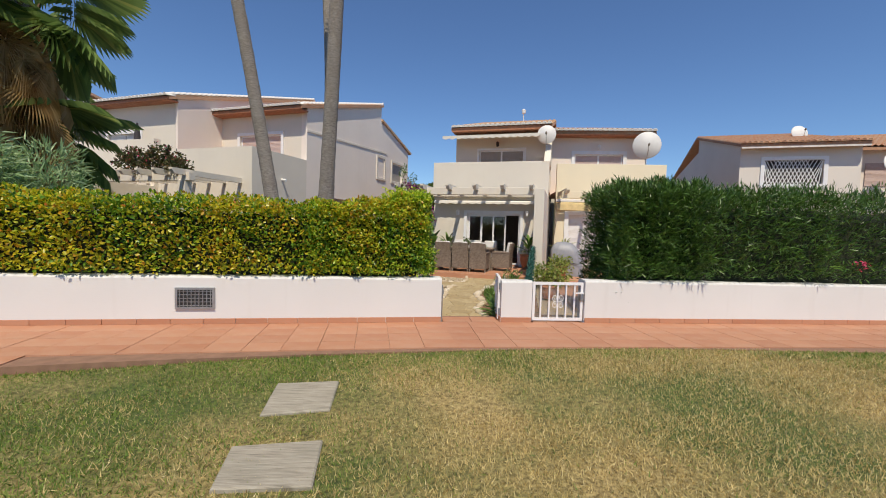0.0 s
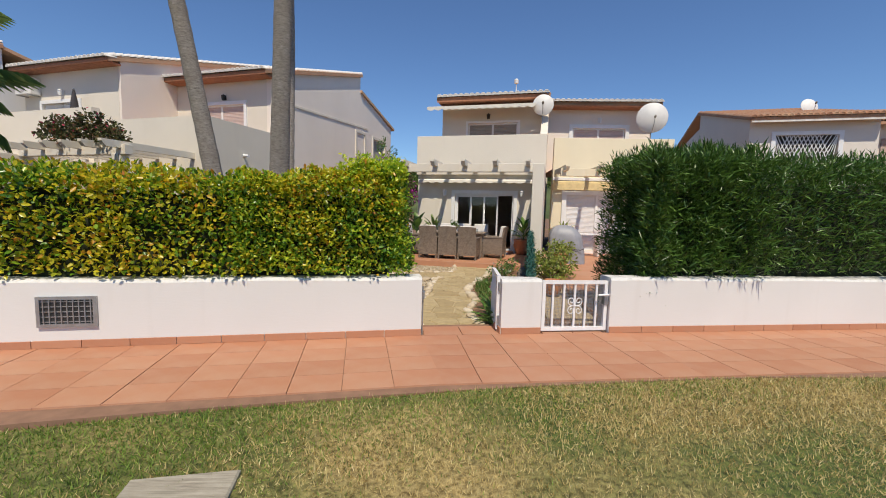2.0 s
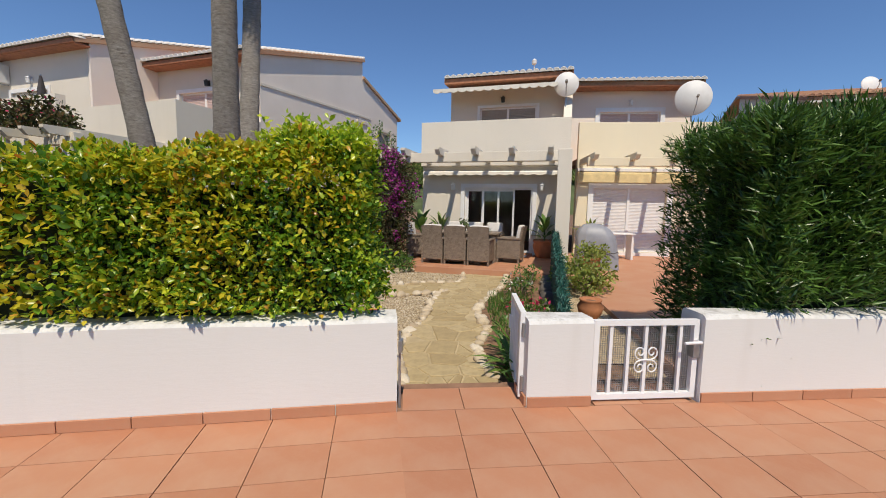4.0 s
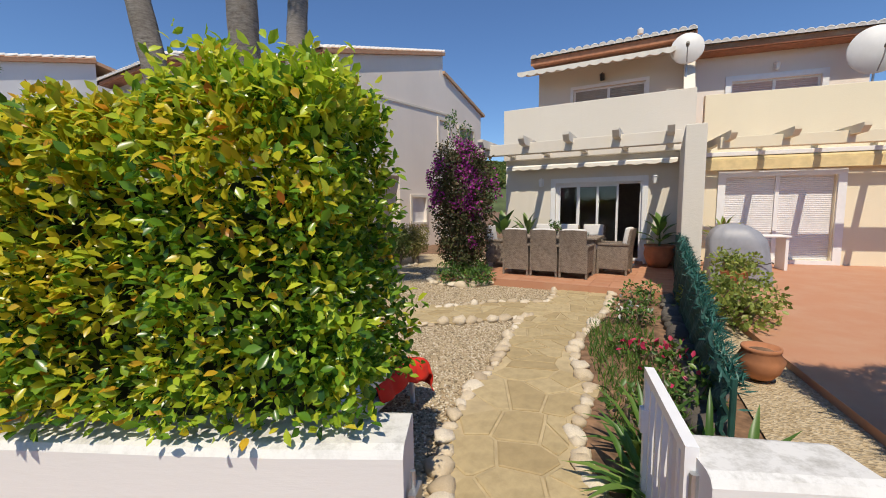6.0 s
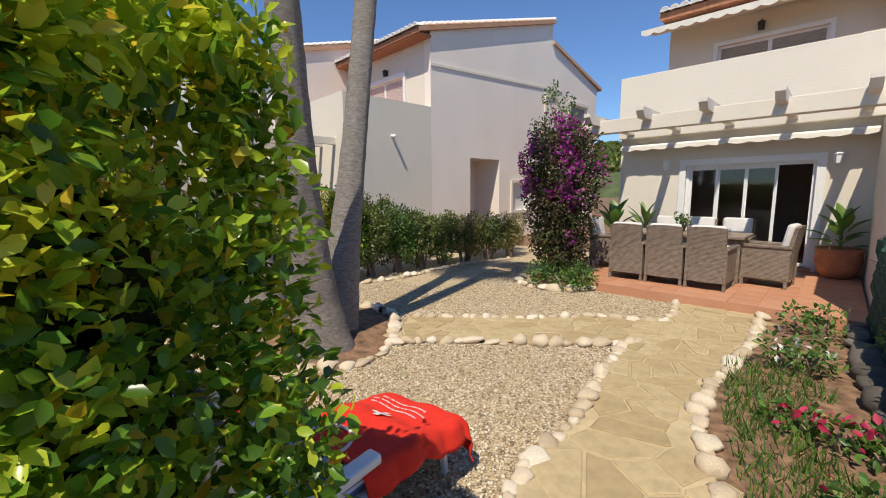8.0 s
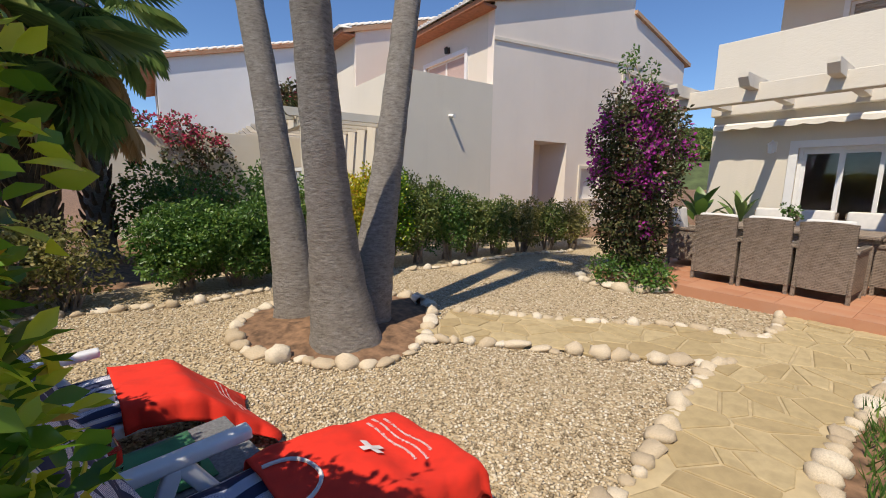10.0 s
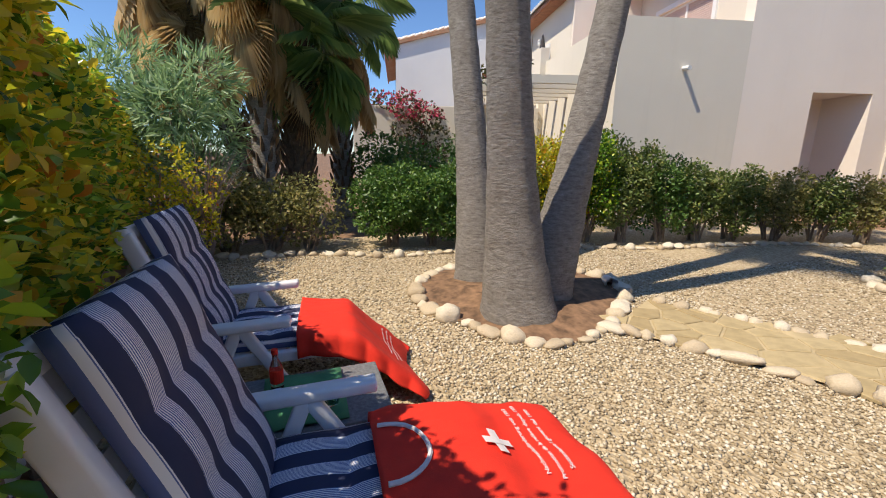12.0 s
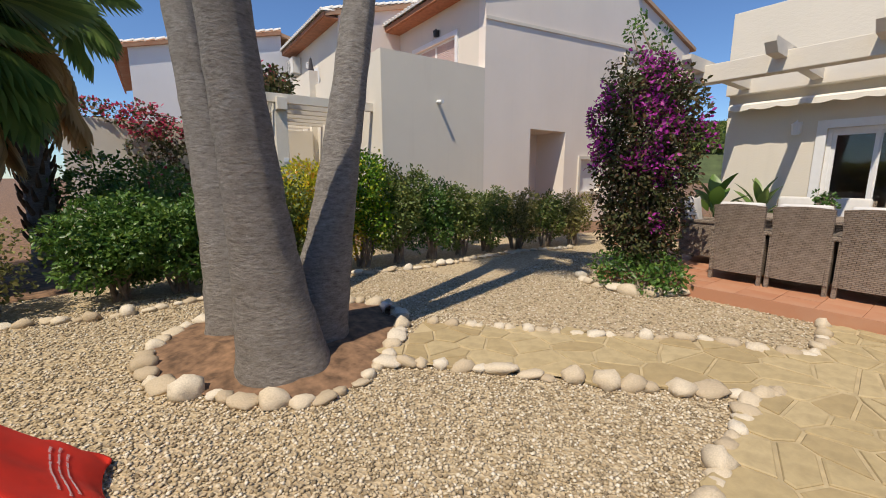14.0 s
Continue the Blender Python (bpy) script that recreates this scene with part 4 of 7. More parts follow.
HOLES_L = [(4.15, 5.65, 0.12, 2.73), (6.4, 7.4, 0.95, 1.95), (8.5, 9.3, 4.2, 5.28), (10.3, 11.75, 4.2, 5.26)]
gable_side(lefthouse, 0.0, 2.452, 12.6, -0.1, 6.25, 8.85, 8.08, 6.2, M_PINK, HOLES_L, face=1)
bm = bmesh.new()
pierced(bm, -4.5, -0.262, 3.0, 6.1, 2.46, 2.70, [(-3.4, -1.25, 4.3, 5.2)])
part("upper_wall", bm, M_CREAM, lefthouse)
part("roof", tiled_slope(-4.7, 0.12, 1.95, 6.16, 8.9, 8.15), M_ROOF, lefthouse)
part("roof", slab(-4.7, 0.1, [(8.86, 7.40), (12.9, 6.28)], 0.12), M_ROOF, lefthouse)
part("parapet", boxbm(-4.6, 0.003, 8.6, 8.86, 7.0, 8.05), M_PINK, lefthouse)
part("fascia", boxbm(-4.7, 0.10, 1.93, 1.98, 6.02, 6.15), M_EAVERED, lefthouse)
part("soffit", boxbm(-4.65, 0.05, 1.98, 2.46, 6.0, 6.06), M_EAVERED, lefthouse)
eave_tiles(lefthouse, pose(0, 1.86, 6.17), 4.82, TILE, None, 0.20, over=-4.7)
# verge tiles up the gable
for i in range(30):
    s = i / 30
    ob = part("verge_tile", TILE, None, lefthouse)
    ob.matrix_basis = pose(0.02, 1.95 + 6.9 * s, 6.18 + 1.97 * s, 15.9, 0, 0) @ Matrix.Scale(0.8, 4)
bm = bmesh.new()
box(bm, 0.0, 0.03, 2.46, 9.6, 5.25, 5.33)
for v in bm.verts:
    v.co.z += 0.05 * (v.co.y - 2.46)
part("string_course", bm, M_CREAM, lefthouse)
for v0, v1, z0, z1 in HOLES_L[2:]:
    w = new("window")
    w.parent = lefthouse
    for nm, bmx, mt in (("window_surround", frame_bm(v0 - 0.12, v1 + 0.12, z0 - 0.12, z1 + 0.12, -0.002, 0.05, 0.12), M_CREAM), ("window_frame", frame_bm(v0, v1, z0, z1, -0.14, -0.08, 0.05), M_PVC), ("shutter", slats(v0 + 0.05, v1 - 0.05, z0 + 0.05, z1 - 0.05, -0.12), M_GREYSHUTTER)):
        for v in bmx.verts:
            v.co = Vector((v.co.y, v.co.x, v.co.z))
        part(nm, bmx, mt, w)
w = new("window")
w.parent = lefthouse
for nm, bmx, mt in (("window_surround", frame_bm(6.3, 7.5, 0.85, 2.05, -0.002, 0.05, 0.10), M_CREAM), ("shutter", slats(6.4, 7.4, 0.95, 1.95, -0.12), M_SHUTTER)):
    for v in bmx.verts:
        v.co = Vector((v.co.y, v.co.x, v.co.z))
    part(nm, bmx, mt, w)
part("porch_wall", boxbm(-1.25, -1.15, 4.0, 5.8, 0.0, 2.9), M_PINK, lefthouse)
part("porch_wall", boxbm(-1.15, -0.262, 5.66, 5.76, 0.0, 2.9), M_PINK, lefthouse)
part("porch_wall", boxbm(-1.15, -0.262, 4.04, 4.14, 0.0, 2.9), M_PINK, lefthouse)
part("porch_floor", boxbm(-1.15, 0.0, 4.15, 5.65, 0.0, 0.12), M_TERRA, lefthouse)
part("porch_ceiling", boxbm(-1.15, -0.262, 4.15, 5.65, 2.74, 2.9), M_PINK, lefthouse)
bm = bmesh.new()
tube(bm, [(-0.1, 1.02, 3.15), (0.20, 1.02, 3.12)], 0.045, 10)
part("water_spout", bm, M_PVC, lefthouse)
window_part(lefthouse, -3.4, -1.25, 4.3, 5.2, 2.46, "pink", 0.12)
# second bay, standing forward
bm = bmesh.new()
pierced(bm, -9.0, -4.5, 3.0, 6.25, 0.35, 0.6, [(-8.3, -6.4, 3.1, 5.0)])
part("upper_wall", bm, M_CREAM, lefthouse)
gable_side(lefthouse, -4.4, 0.36, 12.6, 3.0, 6.3, 8.85, 8.6, 6.2, M_PINK, face=1)
part("roof", tiled_slope(-9.2, -4.32, -0.1, 6.2, 8.9, 8.7), M_ROOF, lefthouse)
part("fascia", boxbm(-9.2, -4.32, -0.12, -0.06, 6.08, 6.19), M_EAVERED, lefthouse)
part("soffit", boxbm(-9.2, -4.34, -0.06, 0.35, 6.06, 6.11), M_EAVERED, lefthouse)
eave_tiles(lefthouse, pose(0, -0.19, 6.21), 4.9, TILE, None, 0.20, over=-9.2)
for i in range(36):
    s = i / 36
    ob = part("verge_tile", TILE, None, lefthouse)
    ob.matrix_basis = pose(-4.40, -0.1 + 8.9 * s, 6.24 + 2.47 * s, 15.6, 0, 0) @ Matrix.Scale(0.8, 4)
part("door_surround", frame_bm(-8.42, -6.28, 2.98, 5.12, 0.31, 0.352, 0.12), M_PVC, lefthouse)
for a, b in ((-8.3, -7.38), (-7.32, -6.4)):
    part("shutter", slats(a, b, 3.1, 5.0, 0.42, 0.05), M_SHUTTER, lefthouse)
bm = bmesh.new()
pierced(bm, 0.35, 12.6, -0.1, 6.2, 0, 0.25)
for v in bm.verts:
    v.co = Vector((-9.25 + v.co.y, v.co.x, v.co.z))
part("side_wall", bm, M_CREAM, lefthouse)
part("back_wall", boxbm(-9.2, -0.27, 12.36, 12.6, -0.1, 6.2), M_CREAM, lefthouse)
wall_lamp("wall_lamp", LEFT @ pose(-2.1, 2.46, 5.45), "black iron lantern over the shuttered window", M_BLACK)
wall_lamp("wall_lamp", LEFT @ pose(-7.2, 0.35, 5.35), "small white lantern over the terrace door", M_PVC)

# ---- hedges ----


def faces_points(n, x0, x1, y_lo, y_hi, z0, z1, which):
    """Random points and outward ways on the faces of an upright block that follows y_lo(x), y_hi(x)."""
    P, O = [], []
    areas = {"front": (x1 - x0) * (z1 - z0), "back": (x1 - x0) * (z1 - z0), "top": (x1 - x0) * (y_hi(x0) - y_lo(x0)), "end": (y_hi(x1) - y_lo(x1)) * (z1 - z0), "start": (y_hi(x0) - y_lo(x0)) * (z1 - z0)}
    for w in which:
        k = int(n * areas[w])
        x = RNG.uniform(x0, x1, k)
        z = RNG.uniform(z0, z1, k)
        s = RNG.uniform(0, 1, k)
        lo, hi = np.array([y_lo(v) for v in x]), np.array([y_hi(v) for v in x])
        o = np.zeros((k, 3))
        if w == "front":
            y, o[:, 1] = lo, -1
        elif w == "back":
            y, o[:, 1] = hi, 1
        elif w == "top":
            y, o[:, 2] = lo + (hi - lo) * s, 1
            z = np.full(k, z1)
        elif w == "end":
            x = np.full(k, x1)
            y, o[:, 0] = y_lo(x1) + (y_hi(x1) - y_lo(x1)) * s, 1
        else:
            x = np.full(k, x0)
            y, o[:, 0] = y_lo(x0) + (y_hi(x0) - y_lo(x0)) * s, -1
        P.append(np.stack([x, y, z], 1))
        O.append(o)
    return np.concatenate(P), np.concatenate(O)


def rounded_in(P, x0, x1, y_lo, y_hi, z1, r):
    """Pull the block's edges in to round them."""
    P = P.copy()
    for i in range(len(P)):
        x, y, z = P[i]
        lo, hi = y_lo(x), y_hi(x)
        c = (lo + hi) / 2
        dz = max(0.0, (z - (z1 - r)) / r)
        dy = max(0.0, (abs(y - c) - ((hi - lo) / 2 - r)) / r)
        q = dz * dz + dy * dy
        if q > 1:
            k = 1 / math.sqrt(q)
            P[i, 2] = z1 - r + dz * r * k if dz > 0 else z
            P[i, 1] = c + math.copysign((hi - lo) / 2 - r + dy * r * k, y - c)
    return P


hedge_lo = lambda x: front_y(x) + 0.03
hedge_hi = lambda x: front_y(x) + 0.60
# near-black colour standing in for the shade between the hedge leaves
M_CORE = plain("hedge_inner_shade", (0.018, 0.024, 0.008), 0.95, vary=0.5, scale=20, bmp=0.8, grain=40)


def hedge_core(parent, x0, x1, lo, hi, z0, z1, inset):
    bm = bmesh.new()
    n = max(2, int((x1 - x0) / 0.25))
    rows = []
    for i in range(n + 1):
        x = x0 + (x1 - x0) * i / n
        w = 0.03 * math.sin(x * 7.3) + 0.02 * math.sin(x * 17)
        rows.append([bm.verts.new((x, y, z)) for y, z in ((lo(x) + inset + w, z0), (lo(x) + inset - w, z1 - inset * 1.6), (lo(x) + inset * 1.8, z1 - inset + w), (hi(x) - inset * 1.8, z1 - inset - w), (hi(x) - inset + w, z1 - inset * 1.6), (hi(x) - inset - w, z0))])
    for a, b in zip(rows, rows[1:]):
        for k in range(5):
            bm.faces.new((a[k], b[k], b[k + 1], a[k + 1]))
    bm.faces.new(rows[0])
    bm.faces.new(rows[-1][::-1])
    # solid block, not modelled twigs: its dark colour paints the gaps' shade
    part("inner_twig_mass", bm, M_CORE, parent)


hedge = thing("hedge", "tall clipped hedge, glossy green and yellow leaves", "hedge")
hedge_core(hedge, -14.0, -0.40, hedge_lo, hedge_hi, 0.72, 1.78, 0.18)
P, O = faces_points(4800, -1.9, -0.23, hedge_lo, hedge_hi, 0.81, 1.96, ("front", "back", "top", "end"))
P = rounded_in(P, -1.9, 0, hedge_lo, hedge_hi, 1.96, 0.12)
depth = RNG.uniform(-0.18, 0.03, len(P)) + 0.08 * lump(P[:, 0] * 3, P[:, 1] * 3, P[:, 2] * 3) + 0.035 * lump(P[:, 0] * 9, P[:, 1] * 9, P[:, 2] * 8)
P = P + O * depth[:, None]
P[:, 2] = 0.81 + (P[:, 2] - 0.81) * (1 - 0.14 * np.clip((-0.75 - P[:, 0]) / 0.7, 0, 1))
P[:, 0] += 0.11 * np.clip((1.45 - P[:, 2]) / 0.6, 0, 1) * np.clip((P[:, 0] + 0.7) / 0.5, 0, 1)
L1 = leaf_cloud(P, O * 0.8, 0.048, 0.8, lift=0.85, face=0.9)
# sprigs standing out of the top
S, SO = [], []
for _ in range(190):
    x = RNG.uniform(-1.9, -0.22)
    y = RNG.uniform(hedge_lo(x) + 0.06, hedge_hi(x) - 0.06)
    d = np.array([RNG.normal(0, 0.35), RNG.normal(0, 0.35), 1.0])
    for k in range(RNG.integers(5, 11) if x > -0.9 else RNG.integers(2, 6)):
        S.append(np.array([x, y, 1.92 - 0.16 * min(1, max(0, (-0.75 - x) / 0.7))]) + d * 0.018 * k)
        a = k * 2.4
        SO.append([math.cos(a) * 0.9, math.sin(a) * 0.9, 0.7])
L1b = leaf_cloud(np.array(S), np.array(SO), 0.050, 0.25)


def yellowed(m):
    """Which leaves have turned, in drifts."""
    x, y, z = m[:, 0, 3], m[:, 1, 3], m[:, 2, 3]
    return 0.36 + 0.30 * (x < -1.0) + 0.55 * lump(x * 0.75 + 1.0, y, z * 0.9) + 0.25 * lump(x * 2.3, y, z * 2.0) - 0.42 * (x > -0.8) > RNG.uniform(0, 1, len(m))


turned = yellowed(L1)
# young growth: outermost leaves high up and in scattered shoots
fresh = ~turned & (0.22 + 0.5 * np.clip((L1[:, 2, 3] - 1.55) / 0.4, 0, 1) + 0.5 * lump(L1[:, 0, 3] * 5, L1[:, 1, 3] * 4, L1[:, 2, 3] * 4) > RNG.uniform(0, 1, len(L1)))
part("near_leaves", scattered("near_leaves", *OVAL, L1[~turned & ~fresh], M_HEDGE), None, hedge)
part("near_leaves", scattered("near_leaves", *OVAL, np.concatenate([L1[fresh], L1b]), M_HEDGELIME), None, hedge)
part("near_leaves", scattered("near_leaves", *OVAL, L1[turned], M_HEDGEYELLOW), None, hedge)
P, O = faces_points(1900, -7.5, -1.8, hedge_lo, hedge_hi, 0.81, 1.80, ("front", "top", "back"))
P2, O2 = faces_points(900, -14.0, -7.4, hedge_lo, hedge_hi, 0.81, 1.80, ("front", "top"))
P, O = np.concatenate([P, P2]), np.concatenate([O, O2])
P = rounded_in(P, -14, 0, hedge_lo, hedge_hi, 1.80, 0.12)
depth = RNG.uniform(-0.16, 0.05, len(P)) + 0.06 * lump(P[:, 0] * 2, P[:, 1] * 2, P[:, 2] * 2)
P = P + O * depth[:, None]
L2 = leaf_cloud(P, O * 0.8, 0.055, 0.75, lift=0.85, face=0.9)
turned = yellowed(L2) & (RNG.uniform(0, 1, len(L2)) < 0.9)
part("far_leaves", scattered("far_leaves", *SPECK, L2[~turned], M_HEDGE), None, hedge)
part("far_leaves", scattered("far_leaves", *SPECK, L2[turned], M_HEDGEYELLOW), None, hedge)
bm = bmesh.new()
for i in range(33):
    x = -13.7 + i * 0.40
    y = front_y(x) + 0.32
    tube(bm, [(x, y, 0.0), (x + 0.03, y + 0.02, 0.5), (x - 0.02, y, 1.2)], [0.03, 0.025, 0.01], 6)
part("stem_row", bm, M_TWIG, hedge)

# the dark oleander hedge next door
ol_lo = lambda x: front_y(x) + 0.05
ol_hi = lambda x: front_y(x) + 1.45
oleander = thing("hedge", "tall dark green oleander hedge behind the wall", "hedge")
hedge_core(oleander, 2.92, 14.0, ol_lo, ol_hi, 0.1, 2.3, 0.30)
P, O = faces_points(1500, 2.72, 6.5, ol_lo, ol_hi, 0.84, 2.28, ("front", "top"))
Pn, On = faces_points(2400, 2.72, 4.2, ol_lo, ol_hi, 0.80, 2.28, ("front", "top"))
P2, O2 = faces_points(800, 6.4, 14.0, ol_lo, ol_hi, 0.84, 2.28, ("front", "top"))
P3, O3 = faces_points(3800, 2.72, 4.0, ol_lo, ol_hi, 0.12, 2.25, ("start",))
P4, O4 = faces_points(500, 2.72, 14.0, ol_lo, ol_hi, 0.2, 2.28, ("back",))
P, O = np.concatenate([P, Pn, P2, P3, P4]), np.concatenate([O, On, O2, O3, O4])
P = rounded_in(P, 2.5, 14, ol_lo, ol_hi, 2.28, 0.25)
P = P + O * (RNG.uniform(-0.32, 0.06, len(P)) + 0.09 * lump(P[:, 0], P[:, 1], P[:, 2]) + 0.10 * lump(P[:, 0] * 3, P[:, 1] * 3, P[:, 2] * 3))[:, None]
O = O + np.array([0, 0, 0.55])
part("leaves", scattered("leaves", *NARROW, leaf_cloud(P, O, 0.115, 0.6), M_OLEANDER), None, oleander)
k = 26
x = RNG.normal(6.05, 0.25, k)
part("blossom", scattered("blossom", *SPECK, leaf_cloud(np.stack([x * 0 + 6.9 + RNG.normal(0, 0.05, k), front_y(6.9) + 0.0 + RNG.normal(0, 0.03, k), 1.12 + RNG.normal(0, 0.05, k)], 1), np.tile([0, -1.0, 0], (k, 1)), 0.05, 0.8), M_REDFLOWER), None, oleander)


def bush(name, label, category, m, clumps, mat, leaf, size, count, spread=0.8, droop=0.0, flowers=None, stems=3, stem_mat=None, group=""):
    """A shrub of leafy clumps (x, y, z, rx, ry, rz) on branching stems, with gaps between them."""
    t = thing(name, label, category, m, group)
    total = sum((c[3] * c[4] * c[5]) ** (2 / 3) for c in clumps)
    P, O = [], []
    for cx, cy, cz, rx, ry, rz in clumps:
        k = max(12, int(count * (rx * ry * rz) ** (2 / 3) / total))
        d = RNG.normal(0, 1, (k, 3))
        d /= np.linalg.norm(d, axis=1, keepdims=True)
        r = RNG.uniform(0.45, 1.05, (k, 1)) ** 0.6
        r = r * (1 + 0.22 * lump(d[:, :1] * 2 + cx, d[:, 1:2] * 2 + cy, d[:, 2:] * 2))
        p = d * r * np.array([rx, ry, rz]) + np.array([cx, cy, cz])
        keep = p[:, 2] > 0.02
        P.append(p[keep])
        O.append(d[keep])
    P, O = np.concatenate(P), np.concatenate(O)
    part("leaves", scattered("leaves", *leaf, leaf_cloud(P, O, size, spread, droop), mat), None, t)
    bm = bmesh.new()
    for i in range(max(stems, 1)):
        a = i * 2.4 + 0.5
        for cx, cy, cz, rx, ry, rz in clumps[i::max(stems, 1)]:
            bx, by = 0.08 * math.cos(a), 0.08 * math.sin(a)
            tube(bm, [(bx * 1.0, by * 1.0, -0.02), (cx * 0.35 + bx, cy * 0.35 + by, cz * 0.5), (cx, cy, cz)], [0.022, 0.016, 0.006], 5)
    part("branching_stem", bm, stem_mat or M_TWIG, t)
    if flowers:
        fm, fn, fs, fsel = flowers
        idx = [i for i in range(len(P)) if fsel(P[i], O[i])]
        idx = RNG.choice(idx, min(fn, len(idx)), replace=False) if idx else []
        if len(idx):
            part("blossoms", scattered("blossoms", *SPECK, leaf_cloud(P[idx] + O[idx] * 0.03, O[idx], fs, 1.0), fm), None, t)
    return t


# bougainvillea column by the terrace
cl = []
for i in range(34):
    h = i / 33
    a = i * 2.4
    w = (0.26 + 0.34 * min(1, h * 1.6)) * (1.0 if h < 0.75 else 1.0 - 1.5 * (h - 0.75))
    cl.append((0.74 * w * math.cos(a), 0.74 * w * math.sin(a), 0.40 + 2.25 * h, 0.29, 0.29, 0.26))
cl += [(-0.05, 0.0, 1.0, 0.4, 0.4, 0.6), (-0.05, 0.05, 1.9, 0.5, 0.5, 0.7)]
bush("bougainvillea", "bushy bougainvillea with purple bracts and bronze leaves", "bougainvillea", pose(-1.08, 13.3, 0), cl, M_BRONZE, OVAL, 0.062, 17000, 0.9, 0.3,
     (M_BRACT, 4200, 0.055, lambda p, o: (p[2] > 1.45 and lump(p[0] * 2.6, p[1] * 2.6, p[2] * 2.0) > 0.0) or (p[0] > 0.2 and p[2] > 0.7 and lump(p[0] * 2, p[1], p[2] * 2) > 0.2)), stems=5)
cl = [(0.38 * math.cos(i * 1.7), 0.20 * math.sin(i * 1.7), 0.14 + 0.07 * (i % 3), 0.20, 0.18, 0.17) for i in range(9)]
bush("shrub", "leafy green underplanting below the bougainvillea", "shrub", pose(-0.95, 12.85, 0), cl, M_SHRUB, OVAL, 0.06, 1500, 0.8)
cl = [(RNG.normal(0, 0.14), RNG.normal(0, 0.14), 0.2 + 0.14 * i, 0.10, 0.10, 0.16) for i in range(6)]
bush("shrub", "light green climber rising out of the bougainvillea", "climber", pose(-1.05, 13.3, 2.5), cl, M_SHRUB, OVAL, 0.06, 330, 0.8)

# low boundary hedge in clumps along the stone border
LOW = [(-6.1, 6.55, 1.12, 0.40, 0.55), (-5.95, 7.1, 1.08, 0.45, 0.5), (-5.75, 7.6, 1.0, 0.36, 0.22), (-5.55, 8.75, 1.15, 0.42, 1.2), (-5.4, 9.3, 1.22, 0.45, 1.3), (-5.25, 9.9, 1.25, 0.45, 1.3), (-5.1, 10.5, 1.3, 0.42, 1.2),
       (-4.95, 11.1, 1.72, 0.42, 1.3), (-4.7, 11.65, 1.78, 0.40, 1.4), (-4.45, 12.2, 1.62, 0.38, 1.2), (-4.25, 12.8, 1.42, 0.34, 0.9), (-4.05, 13.4, 1.25, 0.34, 0.9), (-3.85, 14.0, 1.2, 0.32, 0.8), (-3.55, 14.6, 1.15, 0.32, 0.7), (-3.2, 15.2, 1.1, 0.30, 0.6), (-2.85, 15.8, 1.1, 0.30, 0.5)]
for i, (x, y, h, w, dens) in enumerate(LOW):
    cl = []
    for k in range(9):
        a = k * 2.4 + i
        cl.append((w * 0.7 * math.cos(a), w * 0.85 * math.sin(a), h * (0.30 + 0.064 * k), w * 0.6, w * 0.7, h * 0.2))
    cl.append((0, 0, h * 0.62, w * 0.7, w * 0.8, h * 0.3))
    bush("hedge_shrub", "low clipped hedge shrub with bare lower stems" if dens < 1 else "low clipped leafy green hedge shrub", "hedge shrub", pose(x, y, 0), cl, (M_OLIVE, M_OLIVE, M_OLIVE, M_SHRUB, M_SHRUB, M_SHRUB, M_LOW, M_HEDGEYELLOW, M_HEDGE, M_LOW, M_SHRUB, M_LOW, M_LOW, M_OLIVE, M_LOW, M_OLIVE)[i], SPECK, 0.052, int(6400 * dens), 0.9, stems=6, group="low boundary hedge")

# oleander and shrubs beyond the far end of the hedge
cl = [(0.55 * math.cos(i * 2.4) * (0.5 + 0.5 * (i % 3) / 2), 0.55 * math.sin(i * 2.4), 0.8 + 0.13 * i, 0.46, 0.44, 0.40) for i in range(13)]
bush("oleander", "upright grey-green oleander bush with narrow leaves", "oleander", pose(-6.35, 5.9, 0), cl, leafmat("silvery_oleander_leaf", [(0.0, (0.13, 0.24, 0.10)), (0.5, (0.25, 0.39, 0.18)), (0.85, (0.37, 0.51, 0.26)), (1.0, (0.46, 0.58, 0.33))], 0.45, 0.4), NARROW, 0.19, 7500, 0.5, stems=5)
cl = [(0.4 * math.cos(i * 2.4), 0.35 * math.sin(i * 2.4), 0.4 + 0.1 * i, 0.3, 0.3, 0.28) for i in range(9)]
bush("shrub", "yellowing shrub with thin dry twigs", "shrub", pose(-5.0, 6.0, 0), cl, M_HEDGEYELLOW, SPECK, 0.05, 2600, 0.9)
bm = bmesh.new()
for i in range(70):
    a, e = RNG.uniform(0, 6.28), RNG.uniform(0.75, 1.45)
    L = RNG.uniform(0.6, 1.05)
    q = Vector((math.cos(a) * math.cos(e) * L, math.sin(a) * math.cos(e) * L, 0.55 + math.sin(e) * L))
    tube(bm, [(0.02 * math.cos(a), 0.02 * math.sin(a), 0.0 if i < 8 else 0.5), q * 0.55 + Vector((0, 0, 0.25)), q], [0.009, 0.006, 0.002], 4)
solid("dry_bush", bm, plain("bare_mauve_twig", (0.36, 0.27, 0.24), 0.9, vary=0.3, scale=12, bmp=0.3), "leafless dry bush of thin mauve twigs", "dry bush", pose(-5.35, 6.35, 0))
cl = [(0.75 * math.cos(i * 2.4), 0.6 * math.sin(i * 2.4), 0.55 + 0.09 * i, 0.5, 0.45, 0.35) for i in range(11)]
